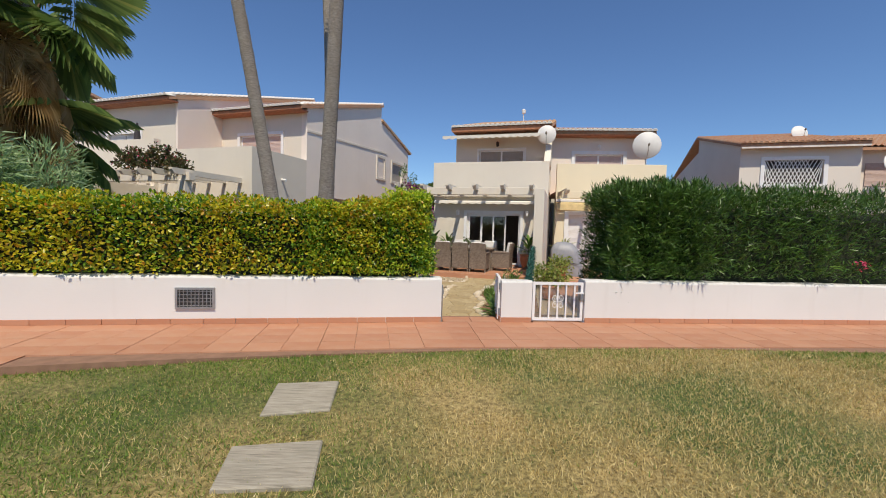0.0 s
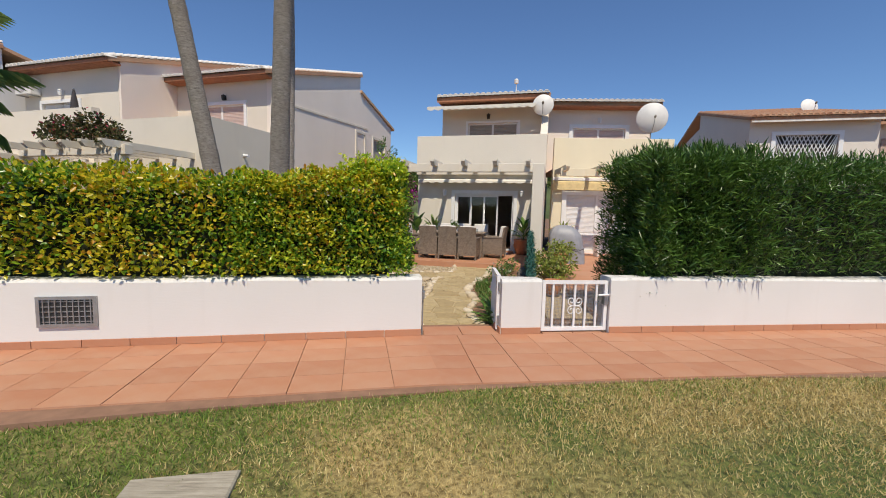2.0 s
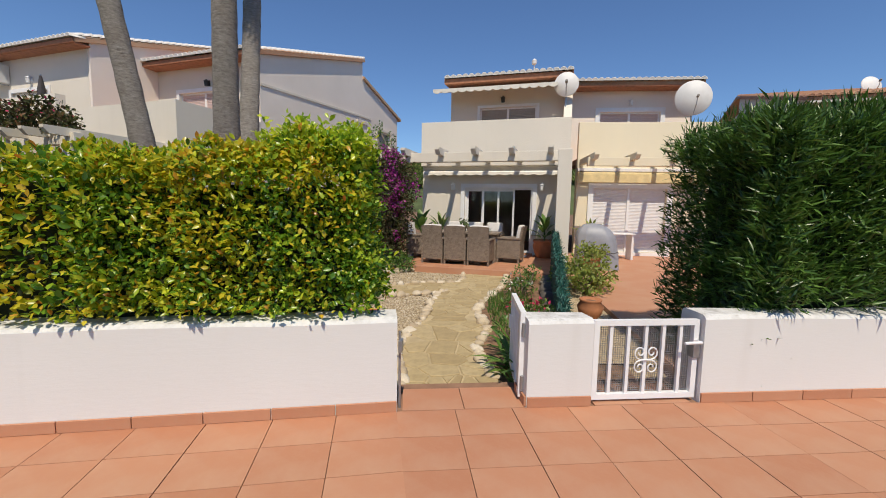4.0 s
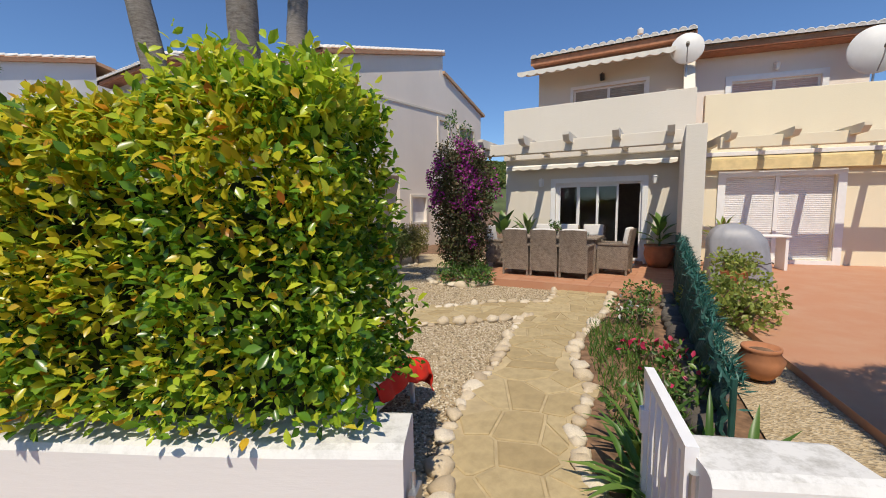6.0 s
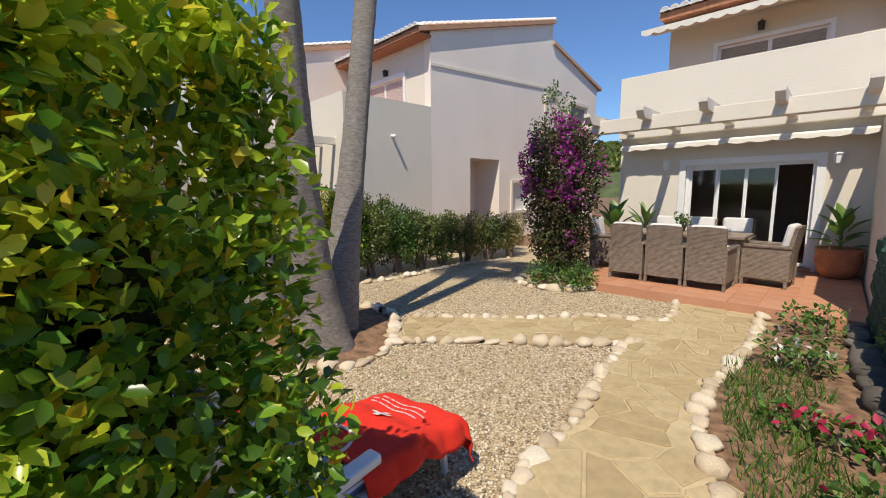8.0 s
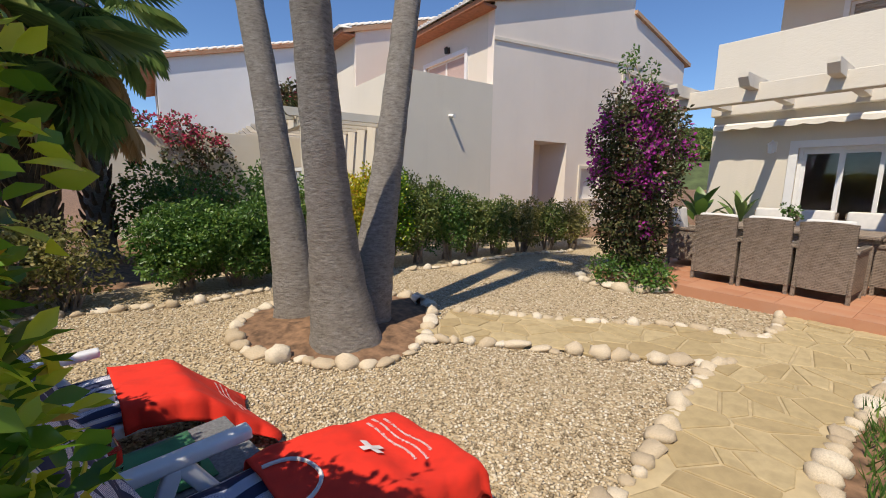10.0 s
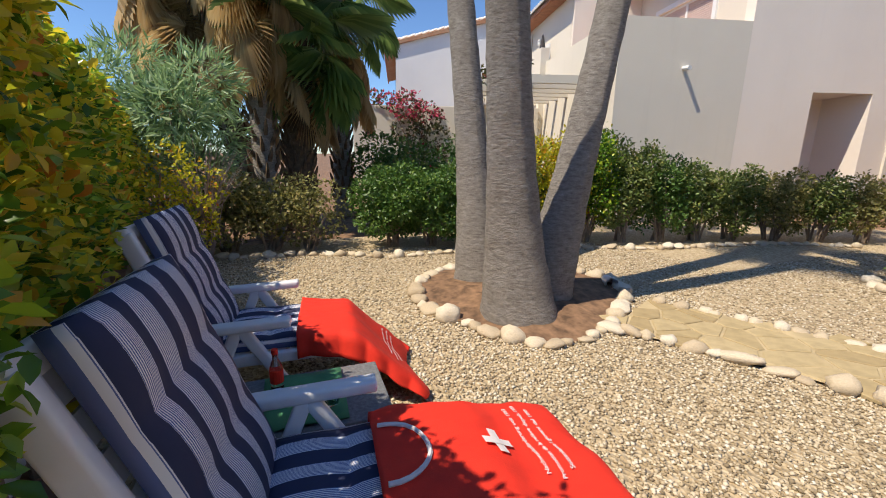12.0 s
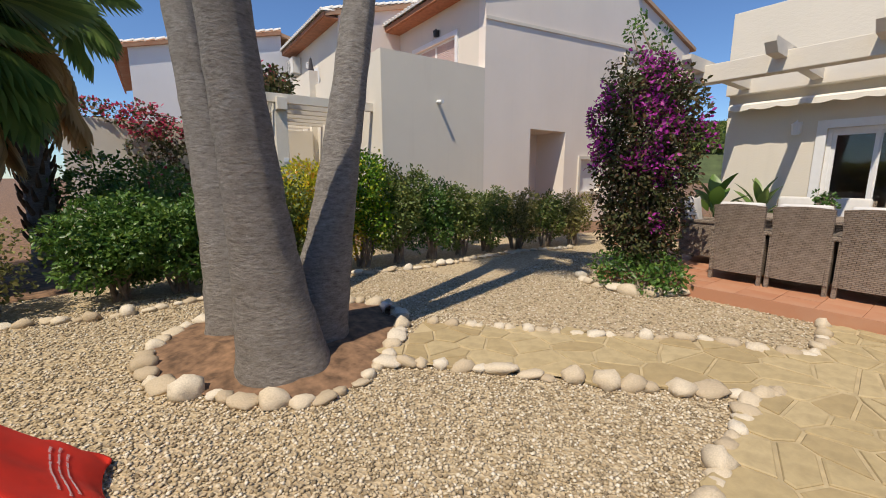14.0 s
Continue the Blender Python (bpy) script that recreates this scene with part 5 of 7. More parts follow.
bush("shrub", "rounded dark green garden shrub", "shrub", pose(-8.6, 9.9, 0), cl, M_SHRUB, OVAL, 0.085, 5200, 0.8, flowers=(M_REDFLOWER, 22, 0.08, lambda p, o: p[2] > 0.8))
bush("shrub", "rounded dark green garden shrub", "shrub", pose(-7.4, 11.4, 0), cl, M_SHRUB, OVAL, 0.085, 4800, 0.8)

# ---- palms ----


def fan_leaf(n=38, length=0.84, split=0.36, arc=270):
    """A palmate leaf on its stalk along y: pleated segments, split and drooping at the tips."""
    V, F = [(0, 0, 0), (0.012, 0.55, 0.02), (-0.012, 0.55, 0.02)], [(0, 1, 2)]
    for i in range(n):
        a = radians(-arc / 2 + arc * (i + 0.5) / n)
        w = radians(arc / n * 0.27)
        L = length * (1.0 - 0.28 * abs(i / (n - 1) - 0.5) * 2)
        k = len(V)
        for r, da, z in ((0.02, 0, 0), (split * L, -w, -0.02), (split * L, w, 0.02), (L * 0.82, w * 0.2, -0.10), (L, 0, -0.26)):
            V.append((math.sin(a + da) * r, 0.55 + math.cos(a + da) * r, z))
        F += [(k, k + 1, k + 2), (k + 1, k + 3, k + 2), (k + 1, k + 4, k + 3)]
    return V, F


FAN = fan_leaf()


def palm(label, axis, radius, top, fronds, skirt, scale=1.0, fibre=0.0, category="palm tree", lo=-0.6, hi=1.1):
    """A palm on a curved trunk: axis(z) gives x, y; radius(z) the thickness."""
    x0, y0 = axis(0)
    t = thing("palm_tree", label, category, pose(x0, y0, 0))
    bm = bmesh.new()
    n = int(top / 0.09)
    sides = 28
    rows = []
    for i in range(n + 1):
        z = -0.05 + (top + 0.05) * i / n
        x, y = axis(max(z, 0))
        r = radius(max(z, 0)) * (1 + 0.014 * (i % 2) + 0.02 * math.sin(i * 1.7))
        rows.append([bm.verts.new((x - x0 + r * math.cos(2 * math.pi * k / sides) * (1 + 0.03 * math.sin(3 * k + z)), y - y0 + r * math.sin(2 * math.pi * k / sides), z + 0.012 * math.sin(k * 1.1 + i * 0.9))) for k in range(sides)])
    for a, b in zip(rows, rows[1:]):
        for k in range(sides):
            bm.faces.new((a[k], a[(k + 1) % sides], b[(k + 1) % sides], b[k]))
    bm.faces.new(rows[-1])
    part("trunk", bm, M_BARK if fibre < 1 else M_FIBRE, t, smooth=True)
    tx, ty = axis(top)
    c = np.array([tx - x0, ty - y0, top])
    a = RNG.uniform(0, 2 * math.pi, fronds)
    e = np.linspace(lo, hi, fronds)
    d = np.stack([np.cos(a) * np.cos(e), np.sin(a) * np.cos(e), np.sin(e)], 1)
    up = np.stack([-np.cos(a) * np.sin(e), -np.sin(a) * np.sin(e), np.cos(e)], 1)
    part("crown", scattered("crown", *FAN, frames_of(np.tile(c, (fronds, 1)) + d * 0.1, d, up, RNG.uniform(0.85, 1.15, fronds) * scale), M_FROND), None, t)
    if skirt:
        k = skirt[0]
        a = RNG.uniform(0, 2 * math.pi, k)
        z = RNG.uniform(top - skirt[1], top - 0.1, k)
        pos = np.stack([c[0] + 0.16 * np.cos(a), c[1] + 0.16 * np.sin(a), z], 1)
        d = np.stack([np.cos(a) * 0.42, np.sin(a) * 0.42, np.full(k, -1.0)], 1) + RNG.normal(0, 0.12, (k, 3))
        up = np.stack([np.cos(a), np.sin(a), np.full(k, 0.3)], 1)
        sz = np.stack([RNG.uniform(0.25, 0.5, k), RNG.uniform(0.75, 1.1, k), RNG.uniform(0.5, 1.0, k)], 1) * scale
        part("dry_skirt", scattered("dry_skirt", *FAN, frames_of(pos, d, up, sz), M_DRYFROND), None, t, "hanging dry brown fronds")
    if fibre:
        bm = bmesh.new()
        for i in range(150):
            z = 0.3 + (top - 0.5) * (i / 150)
            x, y = axis(z)
            a = i * 2.399
            r = radius(z)
            p = Vector((x - x0 + r * 0.9 * math.cos(a), y - y0 + r * 0.9 * math.sin(a), z))
            q = p + Vector((math.cos(a) * 0.10, math.sin(a) * 0.10, 0.22))
            tube(bm, [p, (p + q) / 2 + Vector((math.cos(a), math.sin(a), 0)) * 0.02, q], [0.045, 0.03, 0.012], 5)
        part("leaf_stub_mass", bm, M_FIBRE, t)
    return t


def taper(b, m, t):
    return lambda z: t + (m - t) * math.exp(-z / 2.2) + (b - m) * math.exp(-z / 0.28)


def swell(b, t, fall):
    """A trunk's radius: t thick aloft, swelling to b at the foot."""
    return lambda z: t + (b - t) * math.exp(-z / fall)


palm("tall grey ringed palm trunk leaning outwards", lambda z: (-3.464 - 0.1595 * z + 0.0004 * z * z + 0.0125 * math.exp(-z / 0.6), 9.043 + 0.0178 * z - 0.0108 * z * z), swell(0.27, 0.128, 1.1), 9.2, 26, None, 0.9, lo=-0.3)
palm("tall grey ringed palm trunk, nearly upright", lambda z: (-2.72 + 0.1113 * z - 0.0048 * z * z + 0.2186 * math.exp(-z / 0.6), 9.006 - 0.1692 * z + 0.0077 * z * z - 0.1087 * math.exp(-z / 0.6)), swell(0.335, 0.132, 1.05), 9.4, 26, None, 0.85, lo=-0.3)
palm("tall grey ringed palm trunk leaning towards the house", lambda z: (-2.705 - 0.0293 * z - 0.0049 * z * z - 0.0657 * math.exp(-z / 0.6), 9.318 + 0.2413 * (z - 0.1 * max(0.0, z - 4.6) ** 2) + 0.0012 * z * z - 0.0164 * math.exp(-z / 0.6)), swell(0.31, 0.134, 0.85), 8.7, 26, None, 0.8, lo=-0.2)
palm("fan palm with a thick skirt of dry fronds", lambda z: (-7.25 - 0.02 * z, 7.12 + 0.01 * z), taper(0.24, 0.19, 0.17), 5.3, 20, (96, 2.0), 1.2, fibre=0.5, lo=-0.9, hi=0.7)
palm("fan palm with fibrous trunk and green hanging fronds", lambda z: (-7.9 + 0.03 * z, 7.72 + 0.02 * z), taper(0.28, 0.24, 0.24), 3.3, 24, (14, 1.0), 1.15, fibre=1.0, lo=-1.2, hi=0.8)
palm("leaning fan palm with dry hanging fronds", lambda z: (-8.3 - 0.02 * z, 7.06 - 0.21 * z), taper(0.26, 0.2, 0.18), 5.2, 20, (84, 2.0), 1.2, fibre=0.5, lo=-0.9, hi=0.7)
palm("fan palm with dark trunk beyond the hedge", lambda z: (-9.3, 8.8), taper(0.24, 0.2, 0.18), 4.6, 18, (28, 1.3), 1.2, fibre=0.5, lo=-1.0, hi=0.6)

bm = bmesh.new()
tube(bm, [(-2.92, 10.33, 0.03), (-2.70, 10.17, 0.07)], 0.055, 14, False)
tube(bm, [(-2.74, 10.20, 0.062), (-2.68, 10.155, 0.075)], 0.064, 14, False)
tube(bm, [(-2.68, 10.155, 0.075), (-2.92, 10.33, 0.03)], 0.048, 14, False)
solid("drain_pipe", bm, M_PVC, "short end of white plastic drain pipe at the palm bed", "drain pipe")

# ---- gates, grilles, slabs ----


def vent(x, zc):
    v = thing("vent_grille", "galvanised steel vent grille set in the white wall", "vent", Matrix.Translation((x, front_y(x), zc)) @ Matrix.Rotation(math.atan(0.172 if x < 0 else 0.10), 4, "Z"))
    part("frame", frame_bm(-0.245, 0.245, -0.145, 0.145, -0.025, 0.005, 0.03), M_STEEL, v)
    part("backing", boxbm(-0.22, 0.22, -0.004, 0.004, -0.12, 0.12), M_BLACK, v)
    for i in range(9):
        u = -0.192 + i * 0.048
        part("bar", boxbm(u - 0.004, u + 0.004, -0.018, -0.006, -0.121, 0.121), M_STEEL, v)
    for i in range(5):
        z = -0.096 + i * 0.048
        part("bar", boxbm(-0.217, 0.217, -0.014, -0.008, z - 0.004, z + 0.004), M_STEEL, v)
    return v


vent(-3.3, 0.47)
vent(7.95, 0.50)


def scroll(bm, cx, cz, sx, sz, v):
    pts = []
    for i in range(15):
        a = radians(-90 + i * 32)
        r = 0.052 * (1 - i / 19)
        pts.append((cx + sx * (0.05 + r * math.cos(a) * 0.9 - 0.005), v, cz + sz * (0.055 + r * math.sin(a))))
    tube(bm, [(cx, v, cz)] + pts, 0.0055, 6)


def gate(name, label, m, w, h, mesh, bars):
    g = thing(name, label, "garden gate", m)
    part("gate_frame", frame_bm(0, w, 0.0, h, -0.02, 0.02, 0.04), M_IRON, g)
    for i in range(bars):
        u = w * (i + 1) / (bars + 1)
        part("bar", boxbm(u - 0.012, u + 0.012, -0.012, 0.012, 0.035, h - 0.035), M_IRON, g)
    bm = bmesh.new()
    for sx in (-1, 1):
        for sz in (-1, 1):
            scroll(bm, w / 2, h / 2, sx, sz, -0.02)
    part("scroll_ornament", bm, M_IRON, g)
    if mesh:
        bm = bmesh.new()
        n = int(w / 0.018)
        for i in range(n):
            u = 0.04 + (w - 0.08) * i / (n - 1)
            box(bm, u - 0.0014, u + 0.0014, 0.024, 0.027, 0.03, h - 0.03)
        n = int(h / 0.018)
        for i in range(n):
            z = 0.03 + (h - 0.06) * i / (n - 1)
            box(bm, 0.03, w - 0.03, 0.027, 0.030, z - 0.0014, z + 0.0014)
        part("wire_mesh", bm, M_STEEL, g)
    bm = bmesh.new()
    tube(bm, [(w - 0.02, -0.02, h * 0.74), (w - 0.02, -0.075, h * 0.74), (w - 0.15, -0.08, h * 0.735)], 0.011, 8)
    part("handle", bm, M_IRON, g)
    part("lock", boxbm(w - 0.045, w + 0.005, -0.035, 0.035, h * 0.52, h * 0.70, bevel=0.004), M_IRON if not mesh else M_STEEL, g)
    for z in (0.18 * h, 0.8 * h):
        bm = bmesh.new()
        tube(bm, [(-0.015, -0.005, z - 0.05), (-0.015, -0.005, z + 0.05)], 0.014, 8)
        part("hinge", bm, M_STEEL, g)
    return g


gate("gate", "closed white iron gate with scrolls and wire mesh", Matrix.Translation((1.385, front_y(1.385) + 0.06, PATH_Z + 0.02)) @ Matrix.Rotation(math.atan(0.10), 4, "Z"), 0.80, 0.59, True, 5)
gate("gate", "open white iron garden gate with scroll ornament", Matrix.Translation((0.878, front_y(0.88) + 0.10, PATH_Z + 0.03)) @ Matrix.Rotation(radians(86.5), 4, "Z"), 0.66, 0.63, False, 5)
bm = bmesh.new()
for u, v in ((0.01, 0.07),):
    tube(bm, [(u, front_y(0) + v, 0.1), (u, front_y(0) + v, 0.66)], 0.009, 8)
box(bm, 0.003, 0.03, front_y(0) + 0.03, front_y(0) + 0.11, 0.52, 0.60)
solid("gate_post", bm, M_STEEL, "thin galvanised gate strike post on the wall end", "gate post")

for pts in (((-1.47, 3.66), (-0.93, 3.74), (-0.87, 3.22), (-1.38, 3.10)), ((-1.36, 2.64), (-0.79, 2.76), (-0.70, 2.25), (-1.25, 2.19)), ((-1.22, 1.75), (-0.66, 1.82), (-0.58, 1.32), (-1.12, 1.25))):
    bm = bmesh.new()
    lo = [bm.verts.new((x, y, -0.04)) for x, y in pts]
    c = Vector((sum(p[0] for p in pts) / 4, sum(p[1] for p in pts) / 4, 0))
    md = [bm.verts.new((x, y, lawn_z(x, y) + 0.022)) for x, y in pts]
    hi = [bm.verts.new((c.x + (x - c.x) * 0.96, c.y + (y - c.y) * 0.96, lawn_z(x, y) + 0.032)) for x, y in pts]
    for a, b in ((lo, md), (md, hi)):
        for k in range(4):
            j = (k + 1) % 4
            bm.faces.new((a[j], a[k], b[k], b[j]))
    bm.faces.new(hi[::-1])
    bmesh.ops.recalc_face_normals(bm, faces=bm.faces[:])
    solid("stepping_slab", bm, M_WOODSLAB, "weathered grey stepping slab set in the lawn", "stepping slab", group="slabs in the lawn")

# ---- terrace furniture ----


def wicker_chair(m, label, group):
    """Wicker armchair that faces +y, with a seat and a back cushion."""
    c = thing("wicker_chair", label, "armchair", m, group)
    bm = bmesh.new()
    n = 8
    rows = []
    for i in range(n + 1):
        s = i / n
        z = 0.12 + 0.80 * s
        y = -0.30 - 0.09 * s * s
        w = 0.232 + 0.024 * s
        rows.append([bm.verts.new((x * w, y - 0.03 * (1 - x * x) + off, z + (0.02 * (1 - x * x) if i == n else 0))) for off in (0.0, 0.05) for x in (-1, -0.5, 0, 0.5, 1)])
    for a, b in zip(rows, rows[1:]):
        for k in range(4):
            bm.faces.new((a[k], a[k + 1], b[k + 1], b[k]))
            bm.faces.new((a[5 + k + 1], a[5 + k], b[5 + k], b[5 + k + 1]))
        bm.faces.new((a[5], a[0], b[0], b[5]))
        bm.faces.new((a[4], a[9], b[9], b[4]))
    bm.faces.new(rows[0][:5][::-1] + rows[0][5:])
    bm.faces.new(rows[-1][:5] + rows[-1][5:][::-1])
    part("backrest", bm, M_WICKER, c, smooth=False)
    part("seat", boxbm(-0.24, 0.24, -0.27, 0.27, 0.30, 0.40, bevel=0.02), M_WICKER, c)
    part("apron", boxbm(-0.245, 0.245, 0.235, 0.275, 0.10, 0.32, bevel=0.012), M_WICKER, c)
    for sx in (-1, 1):
        x = sx * 0.25
        part("arm_panel", boxbm(x - 0.02, x + 0.02, -0.32, 0.28, 0.11, 0.60, bevel=0.012), M_WICKER, c)
        part("armrest", boxbm(x - 0.038, x + 0.038, -0.33, 0.31, 0.595, 0.645, bevel=0.016), M_WICKER, c)
        for y in (-0.29, 0.25):
            part("leg", boxbm(x - 0.02, x + 0.02, y - 0.02, y + 0.02, 0.0, 0.13), M_WICKER, c)
    part("seat_cushion", boxbm(-0.235, 0.235, -0.25, 0.27, 0.40, 0.47, bevel=0.025), M_CUSHION, c, "off-white seat cushion", True)
    bm = bmesh.new()
    box(bm, -0.225, 0.225, -0.05, 0.05, -0.26, 0.26, bevel=0.04)
    for v in bm.verts:
        v.co = pose(0, -0.25, 0.70, 10) @ v.co
    part("back_cushion", bm, M_CUSHION, c, "off-white back cushion", True)
    return c


def at_house(u, v, z, turn):
    return HOUSE @ pose(u, v, z, 0, 0, turn)


chair = wicker_chair(at_house(1.24, -2.55, TERR_Z, 0), "grey-brown wicker armchair with off-white cushions at the table", "chairs round the table")
for u, v, a in ((1.81, -2.55, 1), (2.40, -2.56, -2), (1.24, -0.82, 180), (1.82, -0.80, 181), (2.40, -0.82, 179)):
    copy_thing(chair, at_house(u, v, TERR_Z, a))
c2 = copy_thing(chair, at_house(3.0, -1.78, TERR_Z, 84))
tagged(c2, "grey-brown wicker armchair turned in at the table's end")
c2 = copy_thing(chair, at_house(0.55, -1.75, TERR_Z, -88))
tagged(c2, "grey-brown wicker armchair in shade at the table's end")
table = thing("dining_table", "long grey-brown wicker garden dining table", "dining table", at_house(1.82, -1.72, TERR_Z, 0))
part("tabletop", boxbm(-0.92, 0.92, -0.45, 0.45, 0.70, 0.745, bevel=0.012), M_WICKER, table)
part("apron", boxbm(-0.86, 0.86, -0.39, 0.39, 0.60, 0.70, bevel=0.01), M_WICKER, table)
for x in (-0.83, 0.83):
    for y in (-0.36, 0.36):
        part("leg", boxbm(x - 0.04, x + 0.04, y - 0.04, y + 0.04, 0.0, 0.62), M_WICKER, table)


def pot(name, label, m, r, h, mat=M_TERRAPOT, bulge=1.0):
    p = thing(name, label, "plant pot", m)
    bm = bmesh.new()
    prof = [(r * 0.62, 0.0), (r * 0.80 * bulge, h * 0.25), (r * 0.95 * bulge, h * 0.6), (r * 0.93, h * 0.86), (r * 1.0, h * 0.9), (r * 1.0, h), (r * 0.88, h), (r * 0.85, h * 0.88)]
    lathe(bm, prof, 28)
    part("body", bm, mat, p, smooth=True)
    bm = bmesh.new()
    lathe(bm, [(r * 0.86, h * 0.84), (r * 0.5, h * 0.9), (0.01, h * 0.92)], 20)
    part("soil", bm, M_SOIL, p)
    return p


def broad_leaf_plant(label, m, n, length, lean, mat=M_SHRUB, width=1.0):
    """Large paddle leaves on stalks from one root."""
    t = thing("potted_plant", label, "plant", m)
    V, F = [], []
    for i in range(7):
        s = i / 6
        w = 0.17 * width * math.sin(math.pi * min(1, s * 0.93 + 0.05)) ** 0.8
        V += [(-w, 0.28 + 0.72 * s, 0.05 * w / 0.17 - 0.22 * s * s), (0, 0.28 + 0.72 * s, -0.22 * s * s), (w, 0.28 + 0.72 * s, 0.05 * w / 0.17 - 0.22 * s * s)]
    for i in range(6):
        a = i * 3
        F += [(a, a + 1, a + 4), (a, a + 4, a + 3), (a + 1, a + 2, a + 5), (a + 1, a + 5, a + 4)]
    k = len(V)
    V += [(0.012, 0, 0), (-0.012, 0, 0), (0, 0.3, 0.0)]
    F.append((k, k + 1, k + 2))
    a = np.arange(n) * 2.399
    e = np.linspace(lean[0], lean[1], n)
    d = np.stack([np.cos(a) * np.cos(e), np.sin(a) * np.cos(e), np.sin(e)], 1)
    up = np.stack([-np.cos(a) * np.sin(e), -np.sin(a) * np.sin(e), np.cos(e)], 1)
    part("leaves", scattered("leaves", V, F, frames_of(np.zeros((n, 3)) + np.array([0, 0, 0.02]) + np.linspace(0, 0.3, n)[:, None] * np.array([0, 0, 1.0]), d, up, RNG.uniform(0.8, 1.1, n) * length), mat), None, t)
    bm = bmesh.new()
    tube(bm, [(0, 0, -0.1), (0.01, 0.0, 0.15), (0, 0.01, 0.4)], [0.025, 0.02, 0.012], 7)
    part("stalk", bm, M_SHRUBSTALK, t)
    return t


M_SHRUBSTALK = plain("green_stalk", (0.10, 0.16, 0.05), 0.6)
pot("terracotta_pot", "large terracotta pot beside the sliding door", at_house(3.80, -0.42, TERR_Z, 0), 0.31, 0.50, bulge=1.05)
broad_leaf_plant("big-leaved green plant growing in the terracotta pot", at_house(3.80, -0.42, TERR_Z + 0.45, 0), 15, 0.55, (0.3, 1.45))
pot("dark_planter", "dark planter at the terrace corner", at_house(0.30, -1.0, TERR_Z, 0), 0.28, 0.45, M_BLACK)
broad_leaf_plant("light green big-leaved plant in the corner planter", at_house(0.30, -1.0, TERR_Z + 0.40, 0), 15, 0.62, (0.25, 1.4))
pot("dark_planter", "dark planter by the house wall", at_house(0.75, -0.45, TERR_Z, 0), 0.22, 0.42, M_BLACK)
broad_leaf_plant("dark green strap-leaved plant in the planter", at_house(0.75, -0.45, TERR_Z + 0.38, 0), 18, 0.62, (0.4, 1.5), M_FROND, 0.6)
pot("table_pot", "small dark flower pot on the dining table", at_house(1.75, -1.65, TERR_Z + 0.745, 0), 0.07, 0.12, M_BLACK)
cl = [(0.06 * math.cos(i * 2.4), 0.06 * math.sin(i * 2.4), 0.05 + 0.03 * i, 0.06, 0.06, 0.05) for i in range(5)]
bush("table_plant", "small dark leafy plant in the table pot", "plant", at_house(1.75, -1.65, TERR_Z + 0.855, 0), cl, M_OLEANDER, SPECK, 0.05, 160, 0.8, stems=1)
bm = bmesh.new()
for i in range(3):
    lathe(bm, [(0.001, 0.0), (0.03, 0.0), (0.032, 0.10), (0.029, 0.10), (0.027, 0.005)], 12, pose(0.55 + i * 0.1 - 0.2 * (i == 2), 0.1 - 0.16 * i, 0.745))
solid("drinking_glass", bm, M_GLASS, "clear drinking glasses on the garden table", "glass", at_house(1.82, -1.72, TERR_Z, 0))
bm = bmesh.new()
box(bm, -0.32, 0.32, -0.22, 0.22, 0.0, 0.014, bevel=0.005)
solid("door_mat", bm, M_CUSHION, "small pale door mat before the open door", "door mat", at_house(3.0, -0.38, TERR_Z, 4))

# ---- sun chairs ----


def cushion_strip(profile, w, thick, seg=4):
    """A quilted pad along a bent line of (y, z), buttoned between its sections."""
    bm = bmesh.new()
    line = []
    for (y0, z0), (y1, z1) in zip(profile, profile[1:]):
        L = math.hypot(y1 - y0, z1 - z0)
        n = max(4, int(L / 0.035))
        for i in range(n):
            line.append((y0 + (y1 - y0) * i / n, z0 + (z1 - z0) * i / n))
    line.append(profile[-1])
    acc = 0.0
    rows = []
    for i, (y, z) in enumerate(line):
        y2, z2 = line[min(i + 1, len(line) - 1)]
        y1, z1 = line[max(i - 1, 0)]
        L = math.hypot(y2 - y1, z2 - z1)
        ny, nz = -(z2 - z1) / L, (y2 - y1) / L
        if ny * 0 + nz < 0 and abs(nz) > abs(ny):
            ny, nz = -ny, -nz
        if i:
            acc += math.hypot(y - line[i - 1][0], z - line[i - 1][1])
        row = []
        for k in range(13):
            x = -1 + 2 * k / 12
            puff = (abs(math.sin(math.pi * acc / 0.24)) ** 0.5) * (0.6 + 0.4 * abs(math.cos(math.pi * x * 1.5))) * (1 - 0.75 * abs(x) ** 8)
            row.append(bm.verts.new((x * w / 2, y + ny * thick * (0.62 + 0.38 * puff), z + nz * thick * (0.62 + 0.38 * puff))))
        low = [bm.verts.new((x * w / 2 * 0.99, y, z)) for x in (1, 0, -1)]
        rows.append(row + low)
    for a, b in zip(rows, rows[1:]):
        m = len(a)
        for k in range(m):
            j = (k + 1) % m
            bm.faces.new((a[k], b[k], b[j], a[j]))
    bm.faces.new(rows[0])
    bm.faces.new(rows[-1][::-1])
    bmesh.ops.recalc_face_normals(bm, faces=bm.faces[:])
    return bm


def bar_between(bm, p, q, w, h):
    """A rounded rectangular bar from p to q."""
    p, q = Vector(p), Vector(q)
    L = (q - p).length
    d = (q - p).normalized()
    side = Vector((1, 0, 0))
    up = side.cross(d).normalized()
    m = Matrix((side, d, up)).transposed().to_4x4()
    m.translation = p
    box(bm, -w / 2, w / 2, 0, L, -h / 2, h / 2, m, bevel=min(w, h) * 0.28)


